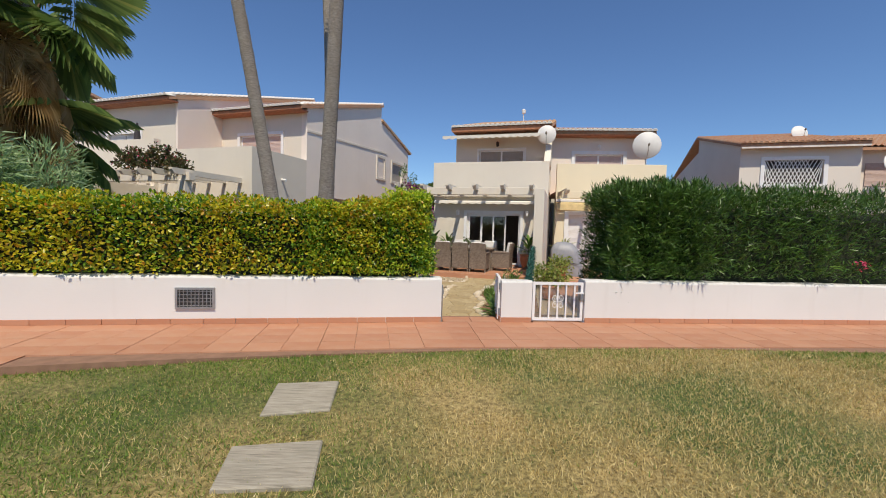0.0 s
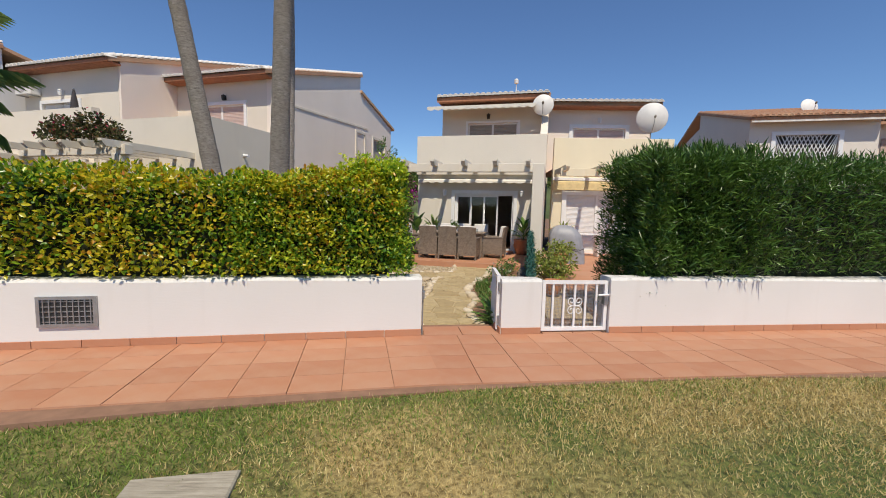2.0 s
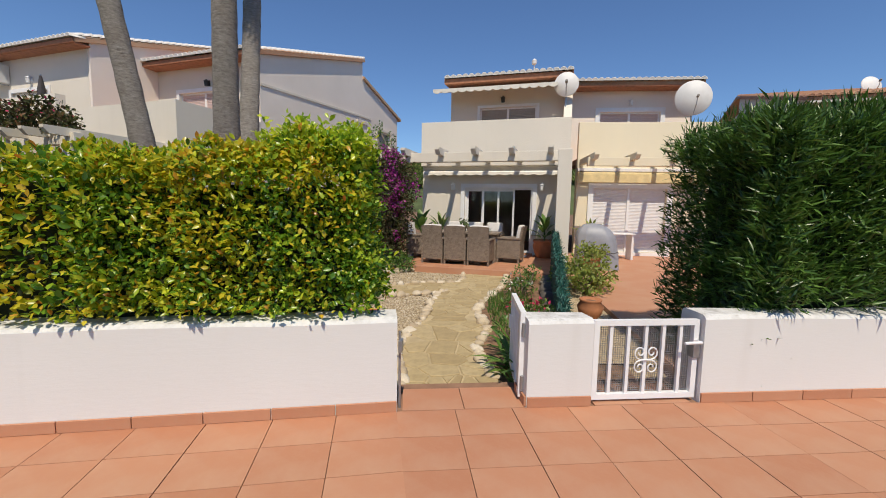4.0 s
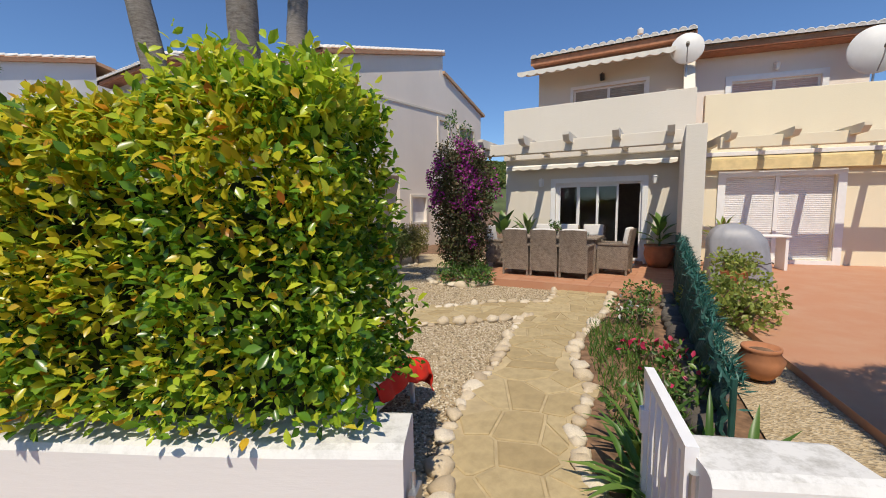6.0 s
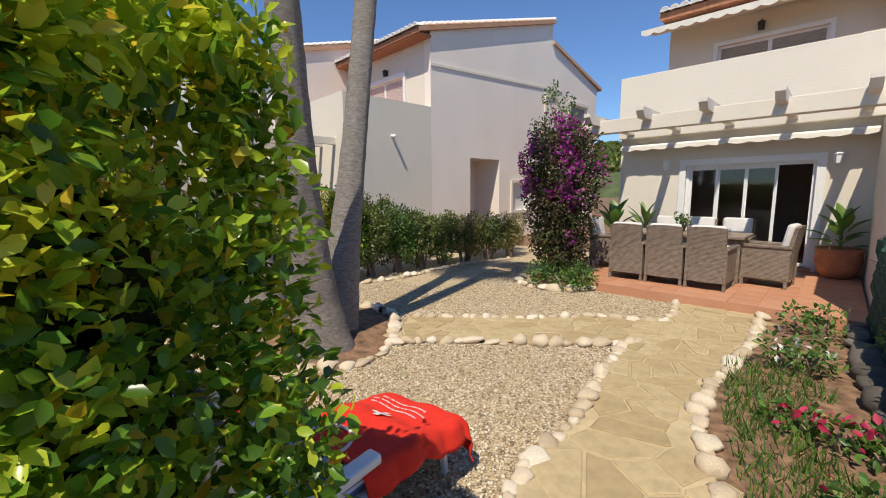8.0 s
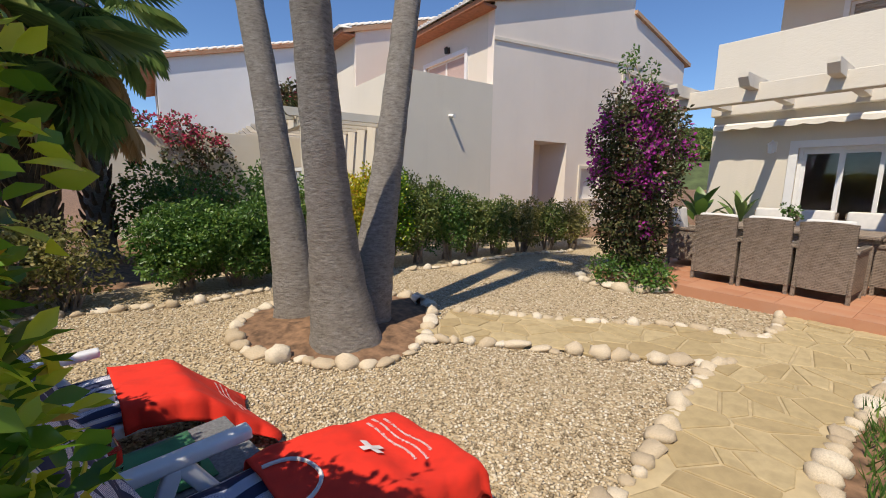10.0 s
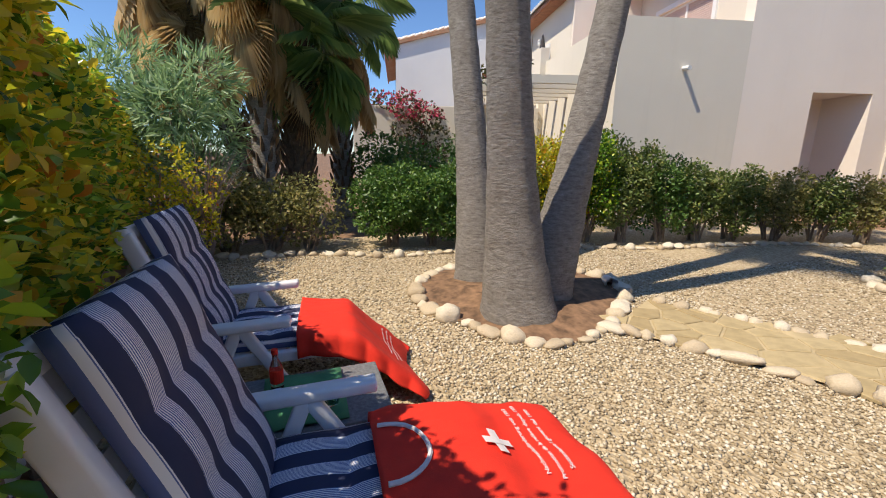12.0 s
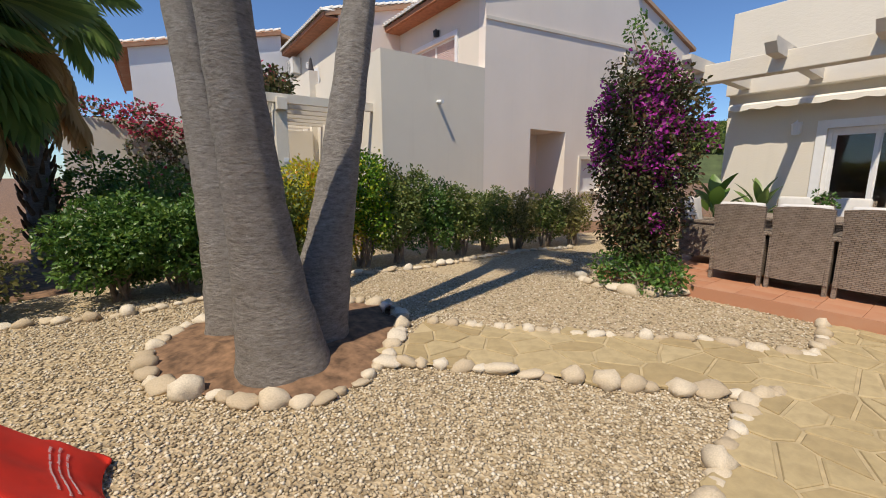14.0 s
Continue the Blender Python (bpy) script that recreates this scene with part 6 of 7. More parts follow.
def sun_chair(m, label, flat):
    c = thing("sun_chair", label, "reclining chair", m, "sun chairs")
    for sx in (-1, 1):
        x = sx * 0.29
        bm = bmesh.new()
        bar_between(bm, (x, -0.13, 0.28), (x, -0.39, 0.99), 0.045, 0.075)
        part("back_post", bm, M_PLASTIC, c, smooth=True)
        bm = bmesh.new()
        bar_between(bm, (x, -0.16, 0.305), (x, 0.45, 0.315), 0.04, 0.06)
        part("seat_rail", bm, M_PLASTIC, c, smooth=True)
        bm = bmesh.new()
        bar_between(bm, (x * 1.12, -0.30, 0.495), (x * 1.12, 0.29, 0.515), 0.072, 0.046)
        part("armrest", bm, M_PLASTIC, c, smooth=True)
        bm = bmesh.new()
        bar_between(bm, (x * 1.08, 0.03, 0.49), (x * 1.08, -0.17, 0.0), 0.04, 0.058)
        part("rear_leg", bm, M_PLASTIC, c, smooth=True)
        bm = bmesh.new()
        bar_between(bm, (x * 1.08, 0.05, 0.49), (x * 1.08, 0.34, 0.0), 0.04, 0.058)
        part("front_leg", bm, M_PLASTIC, c, smooth=True)
        bm = bmesh.new()
        bar_between(bm, (x * 1.08, -0.11, 0.15), (x * 1.08, 0.25, 0.15), 0.03, 0.04)
        part("stretcher", bm, M_PLASTIC, c, smooth=True)
    for k in range(7):
        s = (k + 0.5) / 7
        bm = bmesh.new()
        box(bm, -0.27, 0.27, -0.006, 0.006, -0.038, 0.038, pose(0, -0.14 - 0.24 * s, 0.32 + 0.65 * s, 20))
        part("back_slat", bm, M_PLASTIC, c)
    for k in range(6):
        y = -0.06 + 0.09 * k
        part("seat_slat", boxbm(-0.27, 0.27, y - 0.035, y + 0.035, 0.322, 0.336), M_PLASTIC, c)
    for x in (-0.2, 0.2):
        bm = bmesh.new()
        bar_between(bm, (x, 0.44, 0.31), (x, 0.60, 0.31), 0.035, 0.045)
        bar_between(bm, (x, 0.58, 0.31), (x, 0.96, 0.285) if flat else (x, 0.90, 0.03), 0.035, 0.045)
        if flat:
            bar_between(bm, (x, 0.90, 0.285), (x, 0.93, 0.0), 0.035, 0.035)
        part("footrest_rail", bm, M_PLASTIC, c, smooth=True)
    for k in range(4):
        y = 0.64 + (0.09 if flat else 0.065) * k
        bm = bmesh.new()
        box(bm, -0.22, 0.22, -0.03, 0.03, -0.006, 0.006, pose(0, y, 0.338 - (0.07 if flat else 0.87) * (y - 0.58), -4 if flat else -41))
        part("footrest_slat", bm, M_PLASTIC, c)
    bm = bmesh.new()
    box(bm, -0.31, 0.31, -0.026, 0.026, -0.03, 0.035, pose(0, -0.385, 0.985, 20), bevel=0.014)
    part("head_rail", bm, M_PLASTIC, c, smooth=True)
    return c


def chair_pad(m):
    p = thing("chair_cushion", "quilted navy and white striped cushion on the sun chair", "cushion", m, "chair cushions")
    part("back_pad", cushion_strip([(-0.11, 0.345), (-0.355, 1.045)][::-1], 0.53, 0.085), M_STRIPE, p, smooth=True)
    part("seat_pad", cushion_strip([(-0.08, 0.342), (0.45, 0.345), (0.58, 0.342)], 0.53, 0.072), M_STRIPE, p, smooth=True)
    return p


def towel(m, label, profile, seed, skew):
    """A beach towel over the seat and footrest that hangs to the ground at the end and sides."""
    t = thing("towel", label, "beach towel", m, "red towels")
    rng = random.Random(seed)
    bm = bmesh.new()
    nu, nv = 30, 44

    leng = [0.0]
    for (ya, za), (yb, zb) in zip(profile, profile[1:]):
        leng.append(leng[-1] + math.hypot(yb - ya, zb - za))

    def along(q):
        d = q * leng[-1]
        for k in range(len(profile) - 1):
            if d <= leng[k + 1] or k == len(profile) - 2:
                f = (d - leng[k]) / (leng[k + 1] - leng[k])
                return profile[k][0] + (profile[k + 1][0] - profile[k][0]) * f, profile[k][1] + (profile[k + 1][1] - profile[k][1]) * f

    def place(s, q):
        # q runs along the chair, s across; past the edges the cloth falls
        half = 0.275
        x = (s - 0.5) * 2 * 0.40
        (ya, za), (yb, zb), (yc, zc) = along(max(0, q - 0.03)), along(q), along(min(1, q + 0.03))
        y, z = (ya + yb + yc) / 3, (za + zb + zc) / 3
        over = abs(x) - half
        if over > 0:
            z -= over * 0.92 * min(1.0, max(0.0, z - 0.05) * 3)
            x = math.copysign(half + over * 0.3, x)
        wave = 0.005 * math.sin(9 * s + 5 * q + seed) + 0.008 * math.sin(15 * q - 4 * s + seed * 2) * (0.3 + (over > 0)) + 0.006 * math.sin(23 * s + 2 * q)
        if over > 0:
            x += math.copysign(0.02 * math.sin(17 * q + seed), x)
        y += 0.03 * math.sin(8 * s + seed) * q * q
        return Vector((x + skew * q, y, max(0.012 + 0.012 * abs(math.sin(40 * s * q)), z + wave)))
    g = [[bm.verts.new(place(i / nu, j / nv)) for i in range(nu + 1)] for j in range(nv + 1)]
    for j in range(nv):
        for i in range(nu):
            bm.faces.new((g[j][i], g[j][i + 1], g[j + 1][i + 1], g[j + 1][i]))
    cloth = part("cloth", bm, M_RED, t, smooth=True)
    sol = cloth.modifiers.new("thickness", "SOLIDIFY")
    sol.thickness, sol.offset = 0.006, 1.0

    def strip(s0, s1, q0, q1, n=8, lift=0.017):
        b = bmesh.new()
        a = []
        for j in range(n + 1):
            q = q0 + (q1 - q0) * j / n
            a.append([b.verts.new(place(s0 + (s1 - s0) * k / n, q) + Vector((0, 0, lift))) for k in range(n + 1)])
        for j in range(n):
            for k in range(n):
                b.faces.new((a[j][k], a[j][k + 1], a[j + 1][k + 1], a[j + 1][k]))
        return b
    return t, place, strip


CH1 = pose(-0.87, 6.94, 0, 0, 0, -9)
CH2 = pose(-2.25, 6.80, 0, 0, 0, -9)
sun_chair(CH1, "white plastic reclining garden chair beside the hedge", True)
sun_chair(CH2, "white plastic reclining garden chair beside the low table", False)
chair_pad(CH1 @ pose(0, 0, 0))
chair_pad(CH2 @ pose(0, 0, 0))
for m, seed, y0 in ((CH1, 3, [(0.24, 0.438), (0.5, 0.432), (0.62, 0.425), (0.70, 0.385), (0.95, 0.352), (1.0, 0.33), (1.03, 0.12)]), (CH2, 8, [(0.30, 0.435), (0.60, 0.42), (0.92, 0.10), (0.97, 0.03)])):
    t, place, strip = towel(m, "red towel with white cross and lettering over the footrest" if seed == 3 else "red towel with small white lettering over the footrest", y0, seed, 0.02 if seed == 3 else 0.16)
    if seed == 3:
        b = strip(0.40, 0.55, 0.40, 0.435)
        part("white_cross_bar", b, M_PRINT, t, "white cross bar")
        b = strip(0.453, 0.497, 0.365, 0.47, lift=0.019)
        part("white_cross_bar", b, M_PRINT, t, "white cross bar")
        bm = bmesh.new()
        arc = []
        for i in range(15):
            a = math.pi * i / 14
            arc.append(place(0.30 + 0.34 * (1 - math.cos(a)) / 2, 0.03 + 0.15 * math.sin(a)) + Vector((0, 0, 0.012)))
        tube(bm, arc, 0.008, 6)
        part("white_cord_loop", bm, M_PRINT, t)
    # lettering near the hanging end, read from the footrest's side
    for k, words in enumerate(("Nachwuchsf\u00f6rderung seit 1993", "Promotion de la rel\u00e8ve depuis 1993", "Sosteniamo i giovani dal 1993")):
        cu = bpy.data.curves.new("lettering", "FONT")
        cu.body = words
        cu.size = 0.027
        cu.extrude = 0.001
        cu.align_x = "CENTER"
        tmp = bpy.data.objects.new("lettering", cu)
        me = bpy.data.meshes.new_from_object(tmp)
        bpy.data.objects.remove(tmp)
        me.materials.append(M_PRINT)
        for v in me.vertices:
            s = 0.44 - v.co.x / 0.84
            q = (0.545 if seed == 3 else 0.72) + 0.045 * k - v.co.y / 1.2
            v.co = place(s, q) + Vector((0, 0, 0.014 + v.co.z))
        part("lettering", me, None, t, "white printed lettering")

side = thing("side_table", "low grey wicker side table between the sun chairs", "side table", pose(-1.46, 7.03, 0, 0, 0, -5) @ Matrix.Diagonal((0.86, 1, 0.80, 1)))
M_GREYWICKER = plain("dark_grey_wicker", (0.16, 0.165, 0.17), 0.6, vary=0.4, scale=60, bmp=0.7, grain=70)
part("tabletop", boxbm(-0.27, 0.27, -0.36, 0.36, 0.36, 0.40, bevel=0.01), M_GREYWICKER, side)
part("apron", boxbm(-0.25, 0.25, -0.34, 0.34, 0.16, 0.36, bevel=0.01), M_GREYWICKER, side)
for x in (-0.23, 0.23):
    for y in (-0.32, 0.32):
        part("leg", boxbm(x - 0.025, x + 0.025, y - 0.025, y + 0.025, 0, 0.18), M_GREYWICKER, side)
bm = bmesh.new()
nx, ny = 10, 8
g = [[bm.verts.new((-0.2 + 0.4 * i / nx, -0.17 + 0.34 * j / ny, 0.404 + 0.004 * math.sin(i * 1.7 + j))) for i in range(nx + 1)] for j in range(ny + 1)]
for j in range(ny):
    for i in range(nx):
        bm.faces.new((g[j][i], g[j][i + 1], g[j + 1][i + 1], g[j + 1][i]))
cloth = solid("table_cloth", bm, M_GREENTOWEL, "green cloth spread on the side table", "cloth", pose(-1.46, 7.04, -0.078, 0, 0, -6), smooth=True)
sol = cloth.modifiers.new("thickness", "SOLIDIFY")
sol.thickness, sol.offset = 0.006, 1.0
glass = thing("drinking_glass", "drinking glass on the green table cloth", "glass", pose(-1.36, 7.14, 0.332))
bm = bmesh.new()
lathe(bm, [(0.028, 0.0), (0.034, 0.085), (0.031, 0.085), (0.026, 0.006)], 16)
part("tumbler", bm, M_GLASS, glass, smooth=True)
bottle = thing("bottle", "small clear bottle with a red label on the side table", "bottle", pose(-1.58, 6.94, 0.332))
bm = bmesh.new()
lathe(bm, [(0.026, 0.0), (0.028, 0.01), (0.028, 0.10), (0.012, 0.14), (0.012, 0.17)], 16)
part("body", bm, M_GLASS, bottle, smooth=True)
bm = bmesh.new()
lathe(bm, [(0.0290, 0.03), (0.0292, 0.09)], 16)
part("paper_label", bm, M_RED, bottle, "red paper label")
bm = bmesh.new()
lathe(bm, [(0.014, 0.165), (0.014, 0.185)], 12)
part("cap", bm, M_RED, bottle)

# ---- flower bed and the fence beside it ----
net = thing("windbreak_fence", "dark green netting fence along the flower bed", "fence")
bm = bmesh.new()
rows = []
n = 60
for i in range(n + 1):
    s = i / n
    x, y = 1.56 + 1.06 * s, 7.6 + 4.45 * s
    top = 0.45 + 0.62 * s + 0.02 * math.sin(i * 0.9)
    rows.append([bm.verts.new((x + 0.025 * math.sin(i * 1.1 + k * 1.9), y, 0.02 + (top - 0.02) * k / 8)) for k in range(9)])
for a, b in zip(rows, rows[1:]):
    for k in range(8):
        bm.faces.new((a[k], b[k], b[k + 1], a[k + 1]))
nt_ob = part("netting", bm, M_NET, net)
sol = nt_ob.modifiers.new("thickness", "SOLIDIFY")
sol.thickness = 0.02
k = 2600
s = RNG.uniform(0, 1, k)
P = np.stack([1.56 + 1.06 * s + RNG.normal(0.03, 0.025, k), 7.6 + 4.45 * s, (0.45 + 0.62 * s) - np.abs(RNG.normal(0, 0.10, k)) + 0.02], 1)
part("fringe", scattered("fringe", *NARROW, leaf_cloud(P, np.tile([0.5, 0, 0.6], (k, 1)), 0.09, 0.8), leafmat("green_plastic_needle", [(0.0, (0.008, 0.06, 0.045)), (0.5, (0.015, 0.10, 0.08)), (0.9, (0.03, 0.15, 0.12)), (1.0, (0.06, 0.2, 0.15))], 0.5, 0.1)), None, net)
for s in (0.0, 0.5, 1.0):
    bm = bmesh.new()
    x, y = 1.56 + 1.06 * s, 7.6 + 4.45 * s
    tube(bm, [(x + 0.03, y, 0), (x + 0.03, y, 0.47 + 0.6 * s)], 0.02, 8)
    part("post", bm, M_NET, net)


def tuft(label, x, y, n, length, mat=M_SHRUB, z=0.012):
    """A low clump of strap leaves."""
    a = RNG.uniform(0, 2 * math.pi, n)
    e = RNG.uniform(0.35, 1.35, n)
    d = np.stack([np.cos(a) * np.cos(e), np.sin(a) * np.cos(e), np.sin(e)], 1)
    up = np.stack([-np.cos(a) * np.sin(e), -np.sin(a) * np.sin(e), np.cos(e)], 1)
    pos = np.stack([RNG.normal(0, 0.03, n), RNG.normal(0, 0.03, n), np.zeros(n)], 1)
    me = scattered("strap_leaves", [(0.0, 0, 0), (0.055, 0.35, 0.02), (0, 0.36, -0.01), (-0.055, 0.35, 0.02), (0.04, 0.75, -0.10), (0, 0.76, -0.13), (-0.04, 0.75, -0.10), (0, 1.0, -0.30)],
                   [(0, 1, 2), (0, 2, 3), (1, 4, 2), (2, 4, 5), (2, 5, 6), (2, 6, 3), (4, 7, 5), (5, 7, 6)], frames_of(pos, d, up, RNG.uniform(0.7, 1.2, n) * length), mat)
    return solid("strap_plant", me, mat, label, "plant", pose(x, y, z))


for x, y, n, L in ((1.12, 6.75, 22, 0.42), (1.35, 6.95, 18, 0.45), (1.0, 7.15, 16, 0.32), (1.42, 7.5, 14, 0.36), (0.98, 6.55, 14, 0.3)):
    tuft("broad strap-leaved green plant by the gate", x, y, n, L)


def flower_shrub(x, y, r, h, mat, n, label, leaf_n=280):
    cl = [(r * 0.6 * math.cos(i * 2.4), r * 0.6 * math.sin(i * 2.4), h * (0.35 + 0.1 * i), r * 0.5, r * 0.5, h * 0.25) for i in range(6)]
    return bush("flower_shrub", label, "flowering shrub", pose(x, y, 0.01), cl, M_SHRUB, OVAL, 0.06, leaf_n, 0.8, flowers=(mat, n * 2, 0.06, lambda p, o: p[2] > h * 0.5) if mat else None)


flower_shrub(1.62, 10.4, 0.26, 0.32, M_WHITEFLOWER, 14, "low green shrub with white flowers in the bed")
flower_shrub(2.0, 11.6, 0.26, 0.34, None, 0, "low leafy green shrub at the bed's end", 260)
flower_shrub(1.35, 9.25, 0.18, 0.18, M_REDFLOWER, 16, "low plant with bright red flowers in the bed", 120)
flower_shrub(1.62, 9.05, 0.18, 0.20, M_REDFLOWER, 16, "low plant with bright red flowers in the bed", 120)
flower_shrub(1.52, 8.2, 0.27, 0.32, M_REDFLOWER, 6, "leafy green plant with a few red flowers", 260)
flower_shrub(1.15, 7.75, 0.24, 0.3, None, 0, "leafy green bedding plant beside the path", 160)
k = 3400
gx = RNG.uniform(0.95, 2.1, k)
gy = RNG.uniform(7.3, 10.4, k)
keep = (gx > 0.92 + 0.14 * np.maximum(0, gy - 9)) & (gx < 1.5 + 0.21 * (gy - 7.0)) & (lump(gx * 2, gy * 2, 0) > -0.45)
gx, gy = gx[keep], gy[keep]
k = len(gx)
ob = solid("bed_grass", scattered("bed_grass", [(0.05, 0, 0), (-0.05, 0, 0), (0.0, 1.0, 0.15)], [(0, 1, 2)], frames_of(np.stack([gx, gy, np.full(k, 0.01)], 1), RNG.normal(0, 0.35, (k, 3)) + np.array([0, 0, 1.0]), RNG.normal(0, 1, (k, 3)), RNG.uniform(0.07, 0.16, k)), M_SHRUB), M_SHRUB, "tufts of thin green grass in the bed", "grass", kind="stuff")

tuft("dark strap-leaved plant beside the open gate", 0.98, 7.0, 34, 0.42, M_SHRUB, 0.02)
tuft("dark strap-leaved plant at the bed's edge", 1.06, 7.4, 30, 0.38, M_SHRUB, 0.02)

# ---- next door's yard ----
bbq = thing("covered_barbecue", "barbecue under a draped grey vinyl cover", "barbecue", pose(4.05, 13.35, 0.10, 0, 0, -12))
bm = bmesh.new()
prof = [(0.0, 0.52, 0.40), (0.3, 0.50, 0.38), (0.6, 0.47, 0.35), (0.8, 0.45, 0.33), (0.95, 0.36, 0.27), (1.06, 0.22, 0.16), (1.09, 0.05, 0.04)]
rows = []
for z, rx, ry in prof:
    ring = []
    for k in range(36):
        a = 2 * math.pi * k / 36
        f = 1 + 0.05 * math.sin(5 * a + z * 3) * (1.1 - z) + 0.03 * math.sin(9 * a)
        p = 0.6
        cx = math.copysign(abs(math.cos(a)) ** p, math.cos(a))
        sy = math.copysign(abs(math.sin(a)) ** p, math.sin(a))
        ring.append(bm.verts.new((rx * cx * f + 0.10 * z * z * -1, ry * sy * f, z)))
    rows.append(ring)
for a, b in zip(rows, rows[1:]):
    for k in range(36):
        bm.faces.new((a[k], a[(k + 1) % 36], b[(k + 1) % 36], b[k]))
bm.faces.new(rows[-1])
part("cover", bm, M_GREYCOVER, bbq, smooth=True)
bm = bmesh.new()
tube(bm, [(0.42 * math.cos(a * 0.35), -0.40 - 0.02 * math.sin(a), 0.42 + 0.02 * math.sin(a * 2)) for a in range(0, 10)], 0.010, 6)
part("tie_cord", bm, M_BLACK, bbq)
wt = thing("serving_table", "white serving table before the closed shutters", "table", pose(5.35, 15.3, 0.10, 0, 0, -6))
part("tabletop", boxbm(-0.42, 0.42, -0.28, 0.28, 0.72, 0.76, bevel=0.012), M_PVC, wt)
for x in (-0.36, 0.36):
    part("panel_leg", boxbm(x - 0.03, x + 0.03, -0.24, 0.24, 0.0, 0.72, bevel=0.008), M_PVC, wt)
pot("terracotta_pot", "round terracotta pot beside the netting fence", pose(2.28, 8.75, 0.06), 0.145, 0.27, bulge=1.25)
pot("terracotta_pot", "terracotta pot with yellow-green plant", pose(3.55, 12.3, 0.10), 0.20, 0.38)
cl = [(0.18 * math.cos(i * 2.4), 0.18 * math.sin(i * 2.4), 0.05 + 0.035 * i, 0.18, 0.18, 0.10) for i in range(7)]
M_LIME = leafmat("lime_leaf", [(0.0, (0.10, 0.16, 0.03)), (0.5, (0.20, 0.28, 0.05)), (0.9, (0.34, 0.38, 0.09)), (1.0, (0.42, 0.42, 0.14))], 0.45, 0.4)
bush("potted_shrub", "yellow-green shrub overflowing its pot", "plant", pose(3.55, 12.3, 0.44), cl, M_LIME, SPECK, 0.07, 520, 0.9)
cl = [(0.3 * math.cos(i * 2.4), 0.45 * math.sin(i * 2.4), 0.10 + 0.055 * i, 0.26, 0.32, 0.16) for i in range(9)]
bush("shrub", "sprawling yellow-green shrub by the netting fence", "shrub", pose(2.75, 10.6, 0.05), cl, M_LIME, SPECK, 0.07, 1500, 0.9)
tuft("arching yellow-green strap-leaved plant", 3.1, 10.9, 26, 0.6, M_LIME, 0.05)
pot("terracotta_pot", "tall pot with a spiky plant by the dividing wall", pose(4.55, 15.4, 0.10), 0.18, 0.7)
tuft("spiky yellow-green plant in the tall pot", 4.55, 15.4, 30, 0.6, M_LIME, 0.74)
bm = bmesh.new()
sheet(bm, [(1.75, 7.2), (2.62, 7.2), (3.1, 11.5), (3.05, 12.3), (2.75, 12.3)], 0.03)
solid("floor_white_gravel", bm, M_GRAVEL, "strip of pale gravel beside the paved yard", "gravel", kind="structure")

# ---- left house's yard ----
pg = pergola(LEFT @ pose(-8.9, -0.45, 0), 8.6, 13, "cream masonry pergola of the neighbouring house", z=3.0, out=2.0)
for u in (0.3, 4.3, 8.3):
    part("pillar", boxbm(u - 0.14, u + 0.14, -2.12, -1.88, -0.05, 2.72, bevel=0.01), M_CREAM, pg)
dv = solid("wall_divider", boxbm(-4.55, -4.27, -6.3, -0.63, -0.1, 2.75, bevel=0.012), M_CREAM, "cream garden dividing wall between neighbours", "garden wall", LEFT, kind="structure")
fr = thing("railing", "white slatted garden railing", "railing", LEFT @ pose(-3.2, -2.4, 0))
for i in range(9):
    part("post", boxbm(i * 0.32, i * 0.32 + 0.06, -0.03, 0.03, 0.0, 1.7), M_PVC, fr)
part("rail", boxbm(-0.1, 2.75, -0.05, 0.05, 1.7, 1.78), M_PVC, fr)
cl = [(0.4 * math.cos(i * 2.4), 0.5 * math.sin(i * 2.4), 0.5 + 0.22 * i, 0.45, 0.45, 0.38) for i in range(11)]
M_PINKBRACT = leafmat("crimson_bract", [(0.0, (0.48, 0.02, 0.08)), (0.5, (0.62, 0.04, 0.14)), (0.9, (0.66, 0.12, 0.16)), (1.0, (0.6, 0.35, 0.2))], 0.6, 0.4)
cl += [(-0.4 - 0.3 * i, -0.9 - 0.55 * i, 2.85 + 0.1 * math.sin(i), 0.35, 0.45, 0.25) for i in range(5)]
bush("bougainvillea", "crimson bougainvillea spilling over the dividing wall", "bougainvillea", LEFT @ pose(-3.9, -4.3, 0), cl, M_BRONZE, SPECK, 0.10, 3200, 0.9, flowers=(M_PINKBRACT, 1100, 0.10, lambda p, o: p[2] > 2.3 and lump(p[0], p[1], p[2]) > -0.25), stems=4)
cl = [(-1.3 + 0.28 * i, 0.15 * math.sin(i * 2), 0.35 + 0.25 * math.sin(i * 1.3), 0.32, 0.3, 0.26) for i in range(10)]
bush("bougainvillea", "dark bougainvillea sprawling over the pergola", "bougainvillea", LEFT @ pose(-2.0, -2.35, 2.95), cl, M_BRONZE, SPECK, 0.10, 2400, 1.0, flowers=(M_PINKBRACT, 60, 0.09, lambda p, o: p[2] > 0.3), stems=2)


def air_conditioner(m):
    a = thing("air_conditioner", "white outdoor air-conditioner unit on wall brackets", "air conditioner", m)
    part("case", boxbm(-0.42, 0.42, -0.32, 0.0, 0.0, 0.58, bevel=0.02), M_DISH, a)
    bm = bmesh.new()
    for r in (0.06, 0.12, 0.18, 0.23):
        tube(bm, [(-0.1 + r * math.cos(k * math.pi / 12), -0.325, 0.29 + r * math.sin(k * math.pi / 12)) for k in range(25)], 0.006, 5, False)
    part("fan_guard", bm, M_STEEL, a)
    for x in (-0.3, 0.3):
        part("bracket", boxbm(x - 0.02, x + 0.02, -0.36, 0.02, -0.04, 0.0), M_STEEL, a)
    return a


